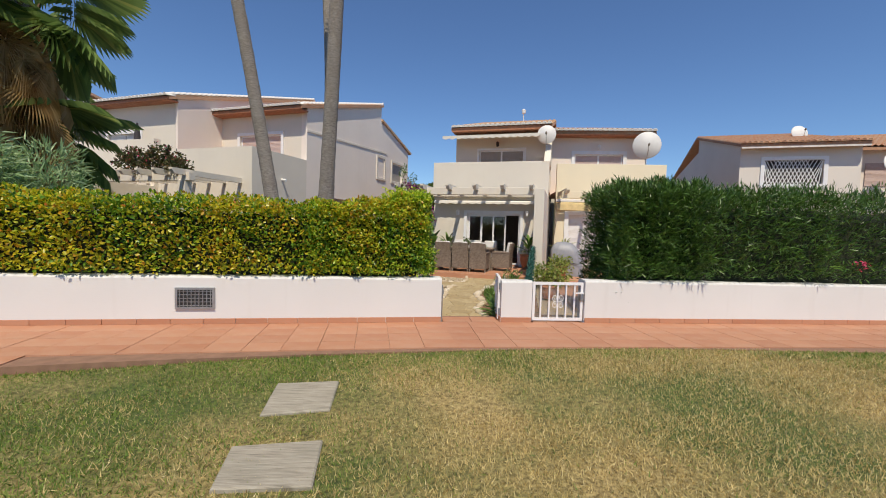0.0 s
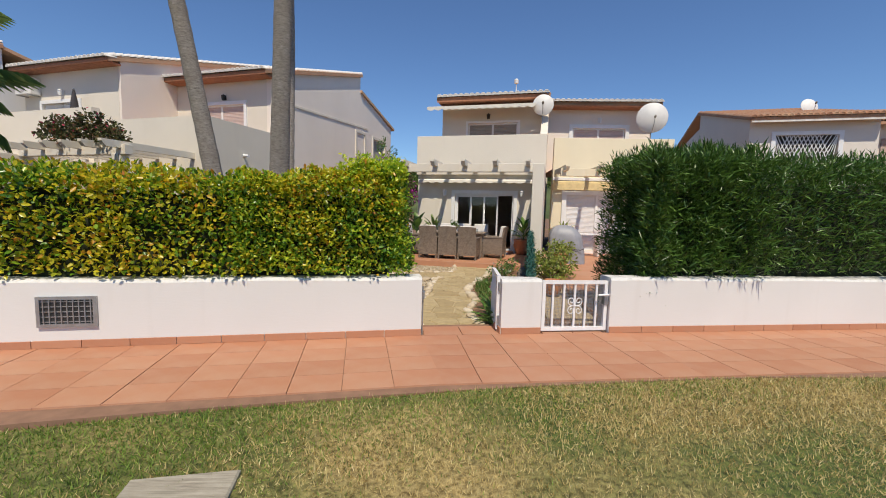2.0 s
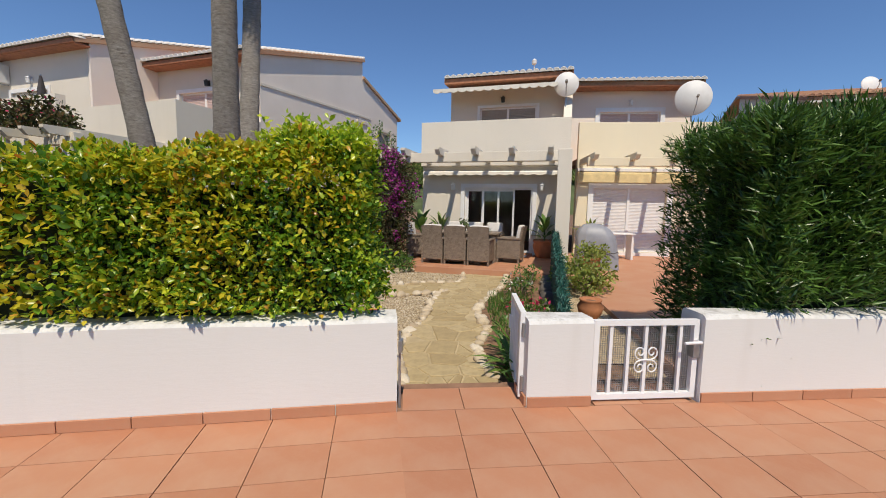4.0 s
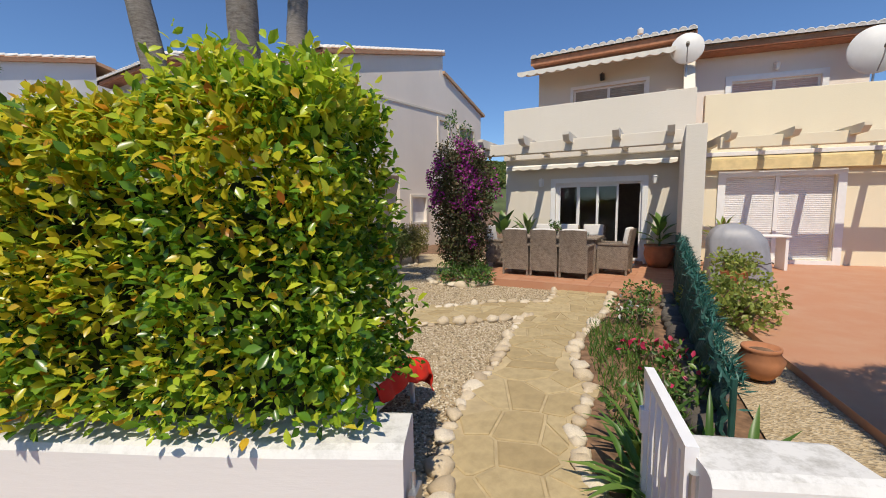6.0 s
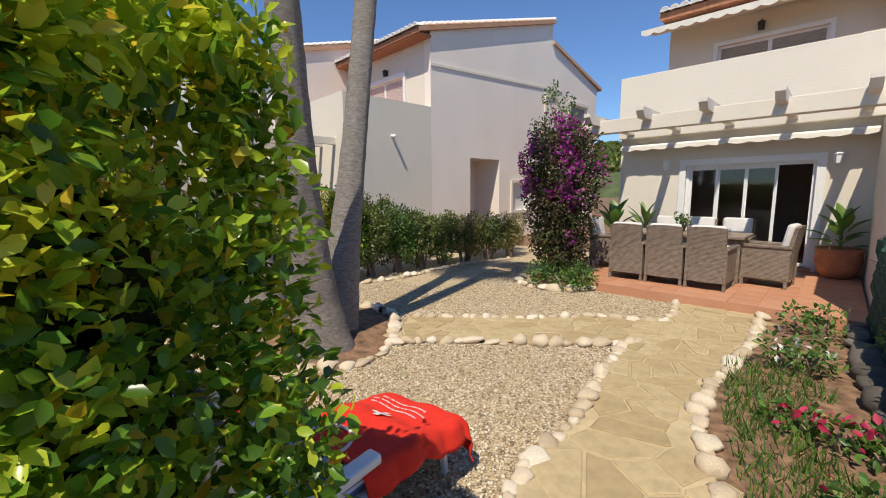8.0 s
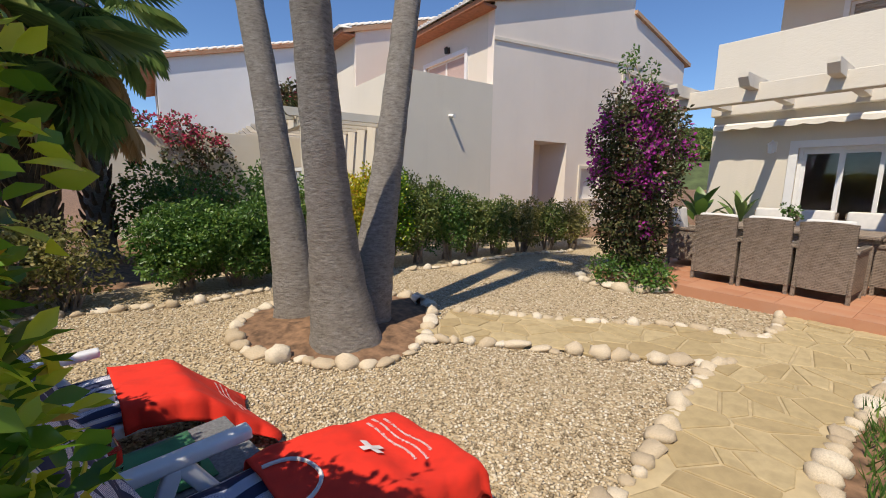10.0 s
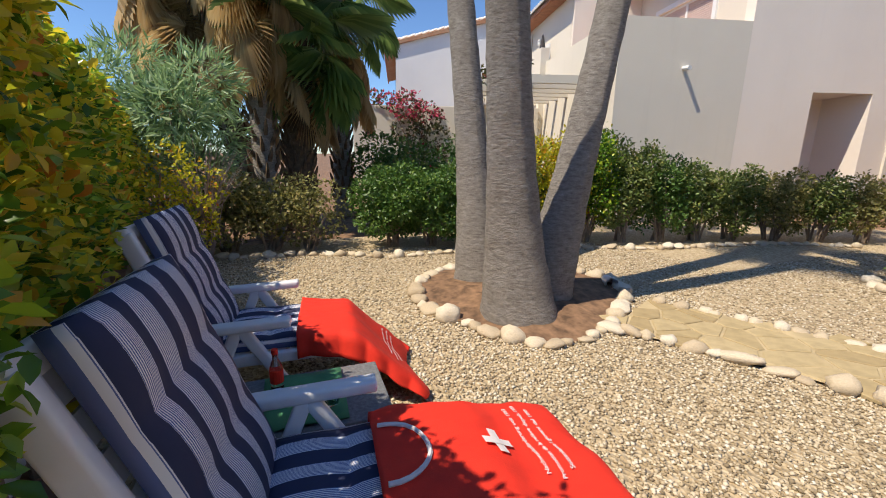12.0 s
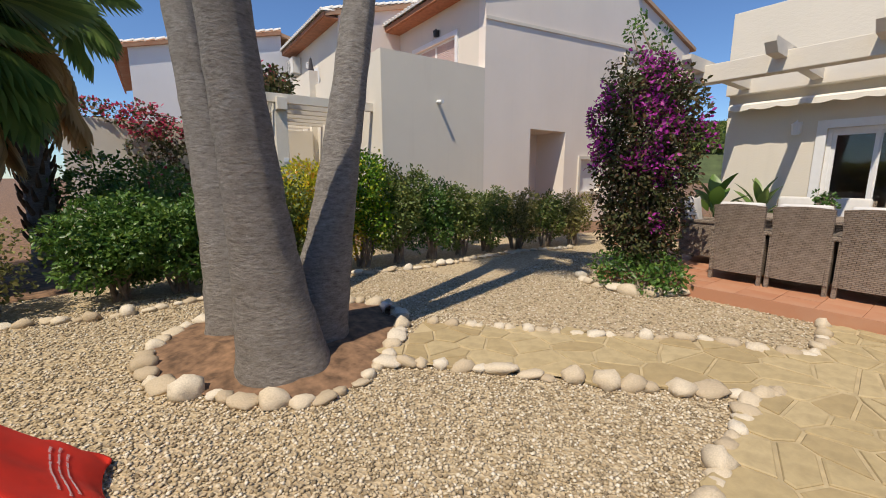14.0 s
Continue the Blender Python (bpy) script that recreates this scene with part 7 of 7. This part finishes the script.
air_conditioner(LEFT @ pose(-8.75, 0.34, 5.3))
um = thing("parasol", "closed dark garden parasol on the roof terrace", "parasol", LEFT @ pose(-6.1, 0.0, 3.1))
bm = bmesh.new()
tube(bm, [(0, 0, 0), (0, 0, 2.25)], 0.022, 8)
part("pole", bm, M_STEEL, um)
bm = bmesh.new()
lathe(bm, [(0.06, 0.85), (0.15, 0.95), (0.13, 1.4), (0.10, 1.8), (0.03, 2.2)], 12)
part("canopy", bm, plain("dark_canvas", (0.05, 0.045, 0.05), 0.85, vary=0.3), um)

# ---- further houses and hills ----
far = thing("house", "white neighbouring house with tiled roof edge", "house", LEFT @ pose(-9.7, -5.0, 0))
M_COOLWHITE = stucco("cool_white_render", (0.76, 0.76, 0.77), amount=0.1)
gable_side(far, 0.0, 0.0, 13.0, -0.1, 5.75, 5.0, 6.95, 5.0, M_COOLWHITE, face=1)
part("front_wall", boxbm(-8.0, -0.262, 0.0, 0.25, -0.1, 5.7), M_COOLWHITE, far)
part("side_wall", boxbm(-8.0, -7.75, 0.251, 13.0, -0.1, 5.7), M_COOLWHITE, far)
part("roof", tiled_slope(-8.2, 0.12, -0.45, 5.68, 5.0, 7.08), M_ROOF, far)
part("roof", slab(-8.2, 0.1, [(5.0, 7.03), (13.2, 5.1)], 0.12), M_ROOF, far)
part("fascia", boxbm(-8.2, 0.1, -0.48, -0.42, 5.45, 5.66), M_EAVERED, far)
part("window_shutter", slats(-2.2, -1.2, 3.8, 5.0, -0.02), M_GREYSHUTTER, far)
for i in range(18):
    s = i / 18
    ob = part("verge_tile", TILE, None, far)
    ob.matrix_basis = pose(0.02, -0.4 + 5.4 * s, 5.72 + 1.40 * s, 14.5) @ Matrix.Scale(0.8, 4)

RIGHT = Matrix.Translation((13.3, 18.7, 0)) @ Matrix.Rotation(radians(-17), 4, "Z")
rh = thing("house", "white house with clay tiled roof and lattice window", "house", RIGHT)
bm = bmesh.new()
pierced(bm, 0, 4.4, -0.1, 5.7, 0.0, 0.25, [(0.95, 3.1, 3.9, 4.95)])
part("front_wall", bm, M_FAR, rh)
gable_side(rh, 0.0, 0.251, 12.0, -0.1, 5.7, 6.5, 7.25, 5.6, M_FAR, face=-1)
part("roof", tiled_slope(-0.15, 4.5, -0.45, 5.62, 6.5, 7.4), M_ROOF, rh)
part("roof", slab(-0.15, 4.5, [(6.5, 7.4), (12.3, 5.6)], 0.12), M_ROOF, rh)
part("fascia", boxbm(-0.1, 4.45, -0.44, -0.38, 5.42, 5.6), M_MORTARWHITE, rh)
for i in range(22):
    ob = part("roof_tile", TILE_RED, None, rh)
    ob.matrix_basis = pose(-0.05 + i * 0.21, -0.52, 5.63)
w = new("window")
w.parent = rh
part("window_surround", frame_bm(0.8, 3.25, 3.75, 5.1, -0.05, 0.002, 0.15), M_PVC, w)
part("window_backing", boxbm(0.95, 3.1, 0.14, 0.16, 3.9, 4.95), M_DARK, w)
bm = bmesh.new()
for i in range(15):
    u = 0.95 + i * 0.145
    for d in (-1, 1):
        tube(bm, [(u, 0.05, 3.9), (min(3.1, max(0.95, u + d * 0.5)), 0.05, 4.95)], 0.018, 4)
part("window_lattice", bm, M_PVC, w)
part("front_wall", boxbm(4.401, 9.5, 0.9, 1.15, -0.1, 5.6), M_PINK, rh)
part("roof", tiled_slope(4.5, 9.6, 0.4, 5.5, 7.0, 7.3), M_ROOF, rh)
part("window_shutter", slats(5.0, 6.6, 3.9, 4.9, 0.86), M_PINKSHUTTER, rh)
dish(RIGHT @ pose(5.6, -0.2, 4.75, -15, 0, 15), 0.55, "white satellite dish on the neighbouring balcony")
dish(RIGHT @ pose(3.6, 3.2, 6.85, -15, 0, 10), 0.38, "small white satellite dish on the tiled roof")
bm = bmesh.new()
lathe(bm, [(0.02, 0), (0.02, 0.5), (0.09, 0.52), (0.10, 0.66), (0.03, 0.72)], 14, pose(2.9, 5.0, 6.75))
solid("roof_antenna", bm, M_DISH, "small white antenna on the house roof", "antenna", HOUSE)

bm = bmesh.new()
cols = []
for i in range(121):
    x = -360 + i * 6
    h = 17 + 5 * math.sin(x * 0.013 + 1) + 3 * math.sin(x * 0.04) + 1.2 * math.sin(x * 0.21)
    cols.append([bm.verts.new((x, 130 + 60 * s, -1 + (h + 1) * s ** 0.7 + 0.6 * math.sin(x * 0.7 + s * 9))) for s in (0, 0.25, 0.5, 0.75, 1.0)])
for a, b in zip(cols, cols[1:]):
    for k in range(4):
        bm.faces.new((a[k], b[k], b[k + 1], a[k + 1]))
M_HILL = plain("wooded_hill", (0.075, 0.10, 0.035), 0.95, vary=0.5, scale=0.25, bmp=0.8, grain=0.9)
solid("backdrop_hill", bm, M_HILL, "low wooded green hill on the horizon", "hill", kind="structure", smooth=True)
k = 2600
x = RNG.uniform(-120, 120, k)
s = RNG.uniform(0.3, 1.0, k)
h = 17 + 5 * np.sin(x * 0.013 + 1) + 3 * np.sin(x * 0.04) + 1.2 * np.sin(x * 0.21)
P = np.stack([x, 130 + 60 * s, -1 + (h + 1) * s ** 0.7 + 0.2], 1)
TREEV, TREEF = [], []
for i in range(60):
    d = RNG.normal(0, 1, 3)
    d /= np.linalg.norm(d)
    c = d * np.array([0.5, 0.5, 0.4]) * RNG.uniform(0.6, 1.0) + np.array([0, 0, 0.45])
    q = RNG.normal(0, 0.17, (3, 3)) + c
    TREEF.append((len(TREEV), len(TREEV) + 1, len(TREEV) + 2))
    TREEV += [tuple(r) for r in q]
m = np.zeros((k, 4, 4))
sz = RNG.uniform(2.0, 4.2, k)
m[:, 0, 0] = m[:, 1, 1] = m[:, 2, 2] = sz
m[:, :3, 3], m[:, 3, 3] = P, 1
solid("backdrop_woods", scattered("backdrop_woods", TREEV, TREEF, m, M_LOW), M_LOW, "distant green pine and shrub cover on the hill", "woods", kind="stuff")

# ---- pieces of walks, terraces and borders ----


def tile_mesh(w, d, h, mat, name="tile"):
    return finish(boxbm(-w / 2, w / 2, -d / 2, d / 2, -h, 0, bevel=0.0), name, mat)


WALK_TILE = tile_mesh(0.395, 0.318, 0.03, M_TERRA)
for slope, n0, n1 in ((0.172, -22, 0), (0.10, 0, 26)):
    along = Vector((1, slope)).normalized()
    out = Vector((along.y, -along.x))
    for i in range(n0, n1):
        foot = Vector((0, 6.02)) + along * ((i + 0.5) * 0.40)
        for j in range(6):
            p = foot + out * (0.005 + (j + 0.5) * 0.323)
            if p.y - 0.11 < lawn_y(max(p.x, -9.0)):
                continue
            t = part("tile", WALK_TILE, None, walk_bed)
            t.matrix_basis = pose(p.x, p.y, PATH_Z + 0.001 * ((i * 7 + j * 3) % 3), 0, 0, math.degrees(math.atan(slope)))
# tiles through the gate openings
for x0, x1 in ((0.02, 0.88), (1.39, 2.12)):
    for i in range(2):
        x = x0 + (i + 0.5) * (x1 - x0) / 2
        t = part("tile", WALK_TILE, None, walk_bed)
        t.matrix_basis = pose(x, front_y(x) + 0.165, PATH_Z + 0.002, 0, 0, 5) @ Matrix.Diagonal(((x1 - x0) / 2 / 0.40, 1.04, 1, 1))
KERB = finish(boxbm(-0.248, 0.248, -0.022, 0.022, -0.1, 0.0, bevel=0.006), "kerb_stone", M_CONCRETE)
for i in range(-20, 26):
    x = i * 0.5
    t = part("kerb_stone", KERB, None, walk_bed)
    slope = (lawn_y(x + 0.1) - lawn_y(x - 0.1)) / 0.2
    t.matrix_basis = pose(x, lawn_y(x) + 0.005, PATH_Z - 0.014, 0, 0, math.degrees(math.atan(slope)))
# skirting tiles along the wall's foot
SKIRT = finish(boxbm(-0.197, 0.197, -0.016, 0.0, 0.0, 0.072, bevel=0.003), "skirting_tile", M_TERRA)
for (wall, L), cut in ((WALL_L, 0), (WALL_P, 0), (WALL_R, 0)):
    n = max(1, int(L / 0.4))
    for i in range(n):
        t = part("skirting_tile", SKIRT, None, wall)
        t.matrix_basis = pose((i + 0.5) * L / n, 0.0, PATH_Z + 0.002) @ Matrix.Diagonal((L / n / 0.4, 1, 1, 1))
t = part("skirting_tile", SKIRT, None, WALL_P[0])
t.matrix_basis = pose(0.0, 0.13, PATH_Z + 0.002, 0, 0, -90) @ Matrix.Diagonal((0.64, 1, 1, 1))
TERR_TILE = tile_mesh(0.326, 0.326, 0.03, M_TERRA)
for i in range(13):
    for j in range(11):
        t = part("tile", TERR_TILE, None, terrace)
        t.matrix_basis = pose(-0.2 + 0.165 + i * 0.33, -3.45 + 0.165 + j * 0.33, TERR_Z + 0.0008 * ((i + 2 * j) % 3))

# crazy paving: cells of a jittered grid, cut back from their neighbours


def clip_cell(poly, a, b, gap):
    """Keep the side of poly nearer to a than to b."""
    n = (b - a).normalized()
    d = (a + b).dot(n) / 2 - gap
    out = []
    for i, p in enumerate(poly):
        q = poly[(i + 1) % len(poly)]
        sp, sq = p.dot(n) - d, q.dot(n) - d
        if sp <= 0:
            out.append(p)
        if (sp < 0 < sq) or (sq < 0 < sp):
            out.append(p + (q - p) * (sp / (sp - sq)))
    return out


def inside(pt, ring):
    c = False
    for i in range(len(ring)):
        (x0, y0), (x1, y1) = ring[i], ring[i - 1]
        if (y0 > pt[1]) != (y1 > pt[1]) and pt[0] < (x1 - x0) * (pt[1] - y0) / (y1 - y0) + x0:
            c = not c
    return c


PATH_RING = MAIN_R + MAIN_L2[::-1] + STRIP_HI[1:] + STRIP_LO[::-1] + MAIN_L[:-1][::-1]
rng = random.Random(5)
seeds = []
y = 6.1
while y < 12.9:
    x = -2.5
    while x < 2.0:
        if rng.random() > 0.25:
            seeds.append(Vector((x + rng.uniform(-0.2, 0.2), y + rng.uniform(-0.16, 0.16))))
        x += 0.25
    y += 0.19
for a in seeds:
    if not inside(a, PATH_RING):
        continue
    cell = [a + Vector(p) for p in ((-0.36, -0.3), (0.36, -0.3), (0.36, 0.3), (-0.36, 0.3))]
    for b in seeds:
        if b is not a and (b - a).length < 0.75:
            cell = clip_cell(cell, a, b, 0.010)
    cell = [p if inside(p, PATH_RING) else a + (p - a) * 0.72 for p in cell]
    if len(cell) < 3:
        continue
    bm = bmesh.new()
    h = 0.027 + rng.uniform(0, 0.005)
    c = sum(cell, Vector((0, 0))) / len(cell)
    lo = [bm.verts.new((p.x - c.x, p.y - c.y, -0.015)) for p in cell]
    md = [bm.verts.new((p.x - c.x, p.y - c.y, h - 0.022 - 0.006)) for p in cell]
    hi = [bm.verts.new(((p.x - c.x) * 0.94, (p.y - c.y) * 0.94, h - 0.022)) for p in cell]
    k = len(cell)
    for r0, r1 in ((lo, md), (md, hi)):
        for i in range(k):
            j = (i + 1) % k
            bm.faces.new((r0[i], r0[j], r1[j], r1[i]))
    bm.faces.new(hi)
    ob = part("flagstone", bm, M_FLAG, garden_path)
    ob.matrix_basis = pose(c.x, c.y, 0.024)

# rounded border stones
STONES = []
for i in range(7):
    bm = bmesh.new()
    bmesh.ops.create_icosphere(bm, subdivisions=2, radius=1.0)
    r = random.Random(i)
    ph = [r.uniform(0, 6) for _ in range(6)]
    for v in bm.verts:
        d = v.co.normalized()
        v.co = d * (1 + 0.22 * math.sin(2.3 * d.x + ph[0]) + 0.20 * math.sin(3.1 * d.y + ph[1]) + 0.14 * math.sin(2.7 * d.z + ph[2]) + 0.12 * math.sin(6 * d.x + 5 * d.y + ph[3]))
    STONES.append(finish(bm, "stone", M_COBBLE, True))
DARK_STONES = [m.copy() for m in STONES]
for m in DARK_STONES:
    m.materials[0] = M_DARKSTONE


def border(label, line, size, gap, closed=False, z=0.0, seed=0, kit=STONES):
    """A row of boulders laid along a line."""
    t = thing("stone_border", label, "stone border")
    r = random.Random(seed)
    pts = smooth_line(line, closed, 0.02)
    acc, want = 0.0, 0.0
    for p, q in zip(pts, pts[1:]):
        acc += (q - p).length
        if acc >= want:
            s = size * r.uniform(0.62, 1.3)
            d = math.degrees(math.atan2(q.y - p.y, q.x - p.x))
            ob = part("stone", kit[r.randrange(7)], None, t)
            hz = s * r.uniform(0.5, 0.85)
            ob.matrix_basis = pose(p.x + r.uniform(-0.02, 0.02), p.y + r.uniform(-0.02, 0.02), z + hz * 0.55, r.uniform(-12, 12), r.uniform(-12, 12), d + r.uniform(-25, 25)) @ Matrix.Diagonal((s * 1.15, s * 0.85, hz, 1))
            want = acc + s * 2 * gap
    return t


border("rounded pale stones edging the garden path", MAIN_L, 0.066, 0.95, seed=1)
border("rounded pale stones edging the flower bed", MAIN_R[1:], 0.072, 0.95, seed=2)
border("rounded pale stones edging the branch path", STRIP_LO, 0.078, 0.98, seed=3)
border("flat pale stones edging the branch path", STRIP_HI, 0.062, 1.15, seed=4)
border("rounded pale stones edging the gravel corner", MAIN_L2, 0.055, 0.95, seed=9)
border("ring of rounded stones round the palm bed", BED + BED[:1], 0.076, 0.98, seed=5)
border("row of white stones along the low hedge", [(-5.7, 6.3), (-5.55, 7.0), (-5.35, 7.8), (-4.95, 8.4), (-4.85, 8.85), (-4.75, 9.5), (-4.45, 10.8), (-4.2, 11.5), (-3.8, 12.3), (-3.5, 13.6), (-3.25, 14.4), (-2.6, 15.35)], 0.062, 1.05, seed=6)
border("large white stones round the bougainvillea's foot", [(-1.72, 13.0), (-1.45, 12.68), (-1.05, 12.55), (-0.7, 12.62), (-0.4, 12.95)], 0.10, 1.05, seed=7)
border("dark rough stones under the netting fence", [(1.50, 7.6), (1.82, 9.0), (2.22, 10.8), (2.48, 12.0)], 0.12, 0.85, z=0.02, seed=8, kit=DARK_STONES)

# loose gravel
OCTA = ([(1, 0, 0), (-0.9, 0.2, 0), (0.1, 0.8, 0.1), (0, -0.9, 0.05), (0.15, 0.05, 0.62), (-0.1, 0, -0.5)],
        [(0, 2, 4), (2, 1, 4), (1, 3, 4), (3, 0, 4), (2, 0, 5), (1, 2, 5), (3, 1, 5), (0, 3, 5)])


def gravel(name, label, x0, x1, y0, y1, density, size, avoid):
    k = int((x1 - x0) * (y1 - y0) * density)
    x, y = RNG.uniform(x0, x1, k), RNG.uniform(y0, y1, k)
    ok = np.array([not avoid(a, b) for a, b in zip(x, y)])
    x, y = x[ok], y[ok]
    k = len(x)
    s = size * RNG.uniform(0.55, 1.25, k)
    a = RNG.uniform(0, 2 * math.pi, k)
    d = np.stack([np.cos(a), np.sin(a), RNG.normal(0, 0.25, k)], 1)
    up = np.stack([RNG.normal(0, 0.3, k), RNG.normal(0, 0.3, k), np.ones(k)], 1)
    me = scattered(name, *OCTA, frames_of(np.stack([x, y, s * 0.25], 1), d, up, np.stack([s * RNG.uniform(0.6, 1, k), s, s * 0.8], 1)), M_PEBBLE)
    return solid(name, me, M_PEBBLE, label, "gravel", kind="stuff")


BED_RING = [tuple(p) for p in BED]


def no_gravel(x, y):
    return y < front_y(x) + 0.3 or inside((x, y), PATH_RING) or inside((x, y), BED_RING) or x > (0.3 if y < 10.6 else 0.8) or x < -5.6 + 0.30 * max(0, y - 8)


gravel("gravel_stones", "loose pale beige gravel stones underfoot", -2.6, 0.3, 7.0, 10.6, 2500, 0.0165, no_gravel)
gravel("gravel_stones", "loose pale beige gravel stones towards the hedge", -5.6, -2.6, 6.0, 12.0, 1400, 0.0165, no_gravel)
gravel("gravel_stones", "loose pale beige gravel stones near the terrace", -2.6, 0.8, 10.2, 15.0, 1300, 0.0165, no_gravel)

# lawn blades, greener towards the walk and to one side


def dryness(x, y):
    v = 0.88 + 0.5 * lump(x * 0.5, y * 0.6, 0.0, 1.0) - 0.55 * np.exp(-((lawn_np(x) - y) / 0.55) ** 2) - 0.45 * (1 / (1 + np.exp((x + 1.6) * 2.0))) * (y > 1.5) + 0.25 * np.exp(-((x - 0.2) ** 2) / 1.5)
    return np.clip(v, 0.06, 0.97)


def lawn_np(x):
    return np.where(x < 3, 4.62 + 0.17 * x - 0.013 * x * x, 5.013 + 0.03 * (x - 3))


k = 430000
x = RNG.uniform(-8.5, 9.5, k)
y = lawn_np(x) - 0.02 - (RNG.uniform(0, 1, k) ** 1.15) * 4.6
dry = dryness(x, y) > RNG.uniform(0, 1, k)
z = np.minimum(0.10, 0.11 * np.clip((y - 3.4) / 1.3, 0, 1) + 0.010 * np.sin(x * 1.3 + y) * np.sin(y * 1.7)) - 0.004
BLADE = ([(0.085, 0, 0), (-0.085, 0, 0), (0.0, 1.0, 0.2)], [(0, 1, 2)])
M_GREENBLADE = leafmat("green_grass_blade", [(0.0, (0.045, 0.11, 0.015)), (0.5, (0.16, 0.28, 0.045)), (0.9, (0.28, 0.37, 0.07)), (1.0, (0.42, 0.44, 0.12))], 0.6, 0.35)
M_DRYBLADE = leafmat("straw_grass_blade", [(0.0, (0.26, 0.17, 0.05)), (0.5, (0.62, 0.47, 0.19)), (0.9, (0.74, 0.60, 0.29)), (1.0, (0.78, 0.67, 0.38))], 0.7, 0.3)
for name, sel, mt, lb in (("green_grass", ~dry, M_GREENBLADE, "short green lawn grass blades"), ("dry_grass", dry, M_DRYBLADE, "short straw-coloured dry lawn grass blades")):
    q = int(sel.sum())
    d = RNG.normal(0, 0.55, (q, 3)) + np.array([0, 0, 0.8])
    me = scattered(name, *BLADE, frames_of(np.stack([x[sel], y[sel], z[sel]], 1), d, RNG.normal(0, 1, (q, 3)), RNG.uniform(0.022, 0.052, q)), mt)
    solid(name, me, mt, lb, "grass", kind="stuff")
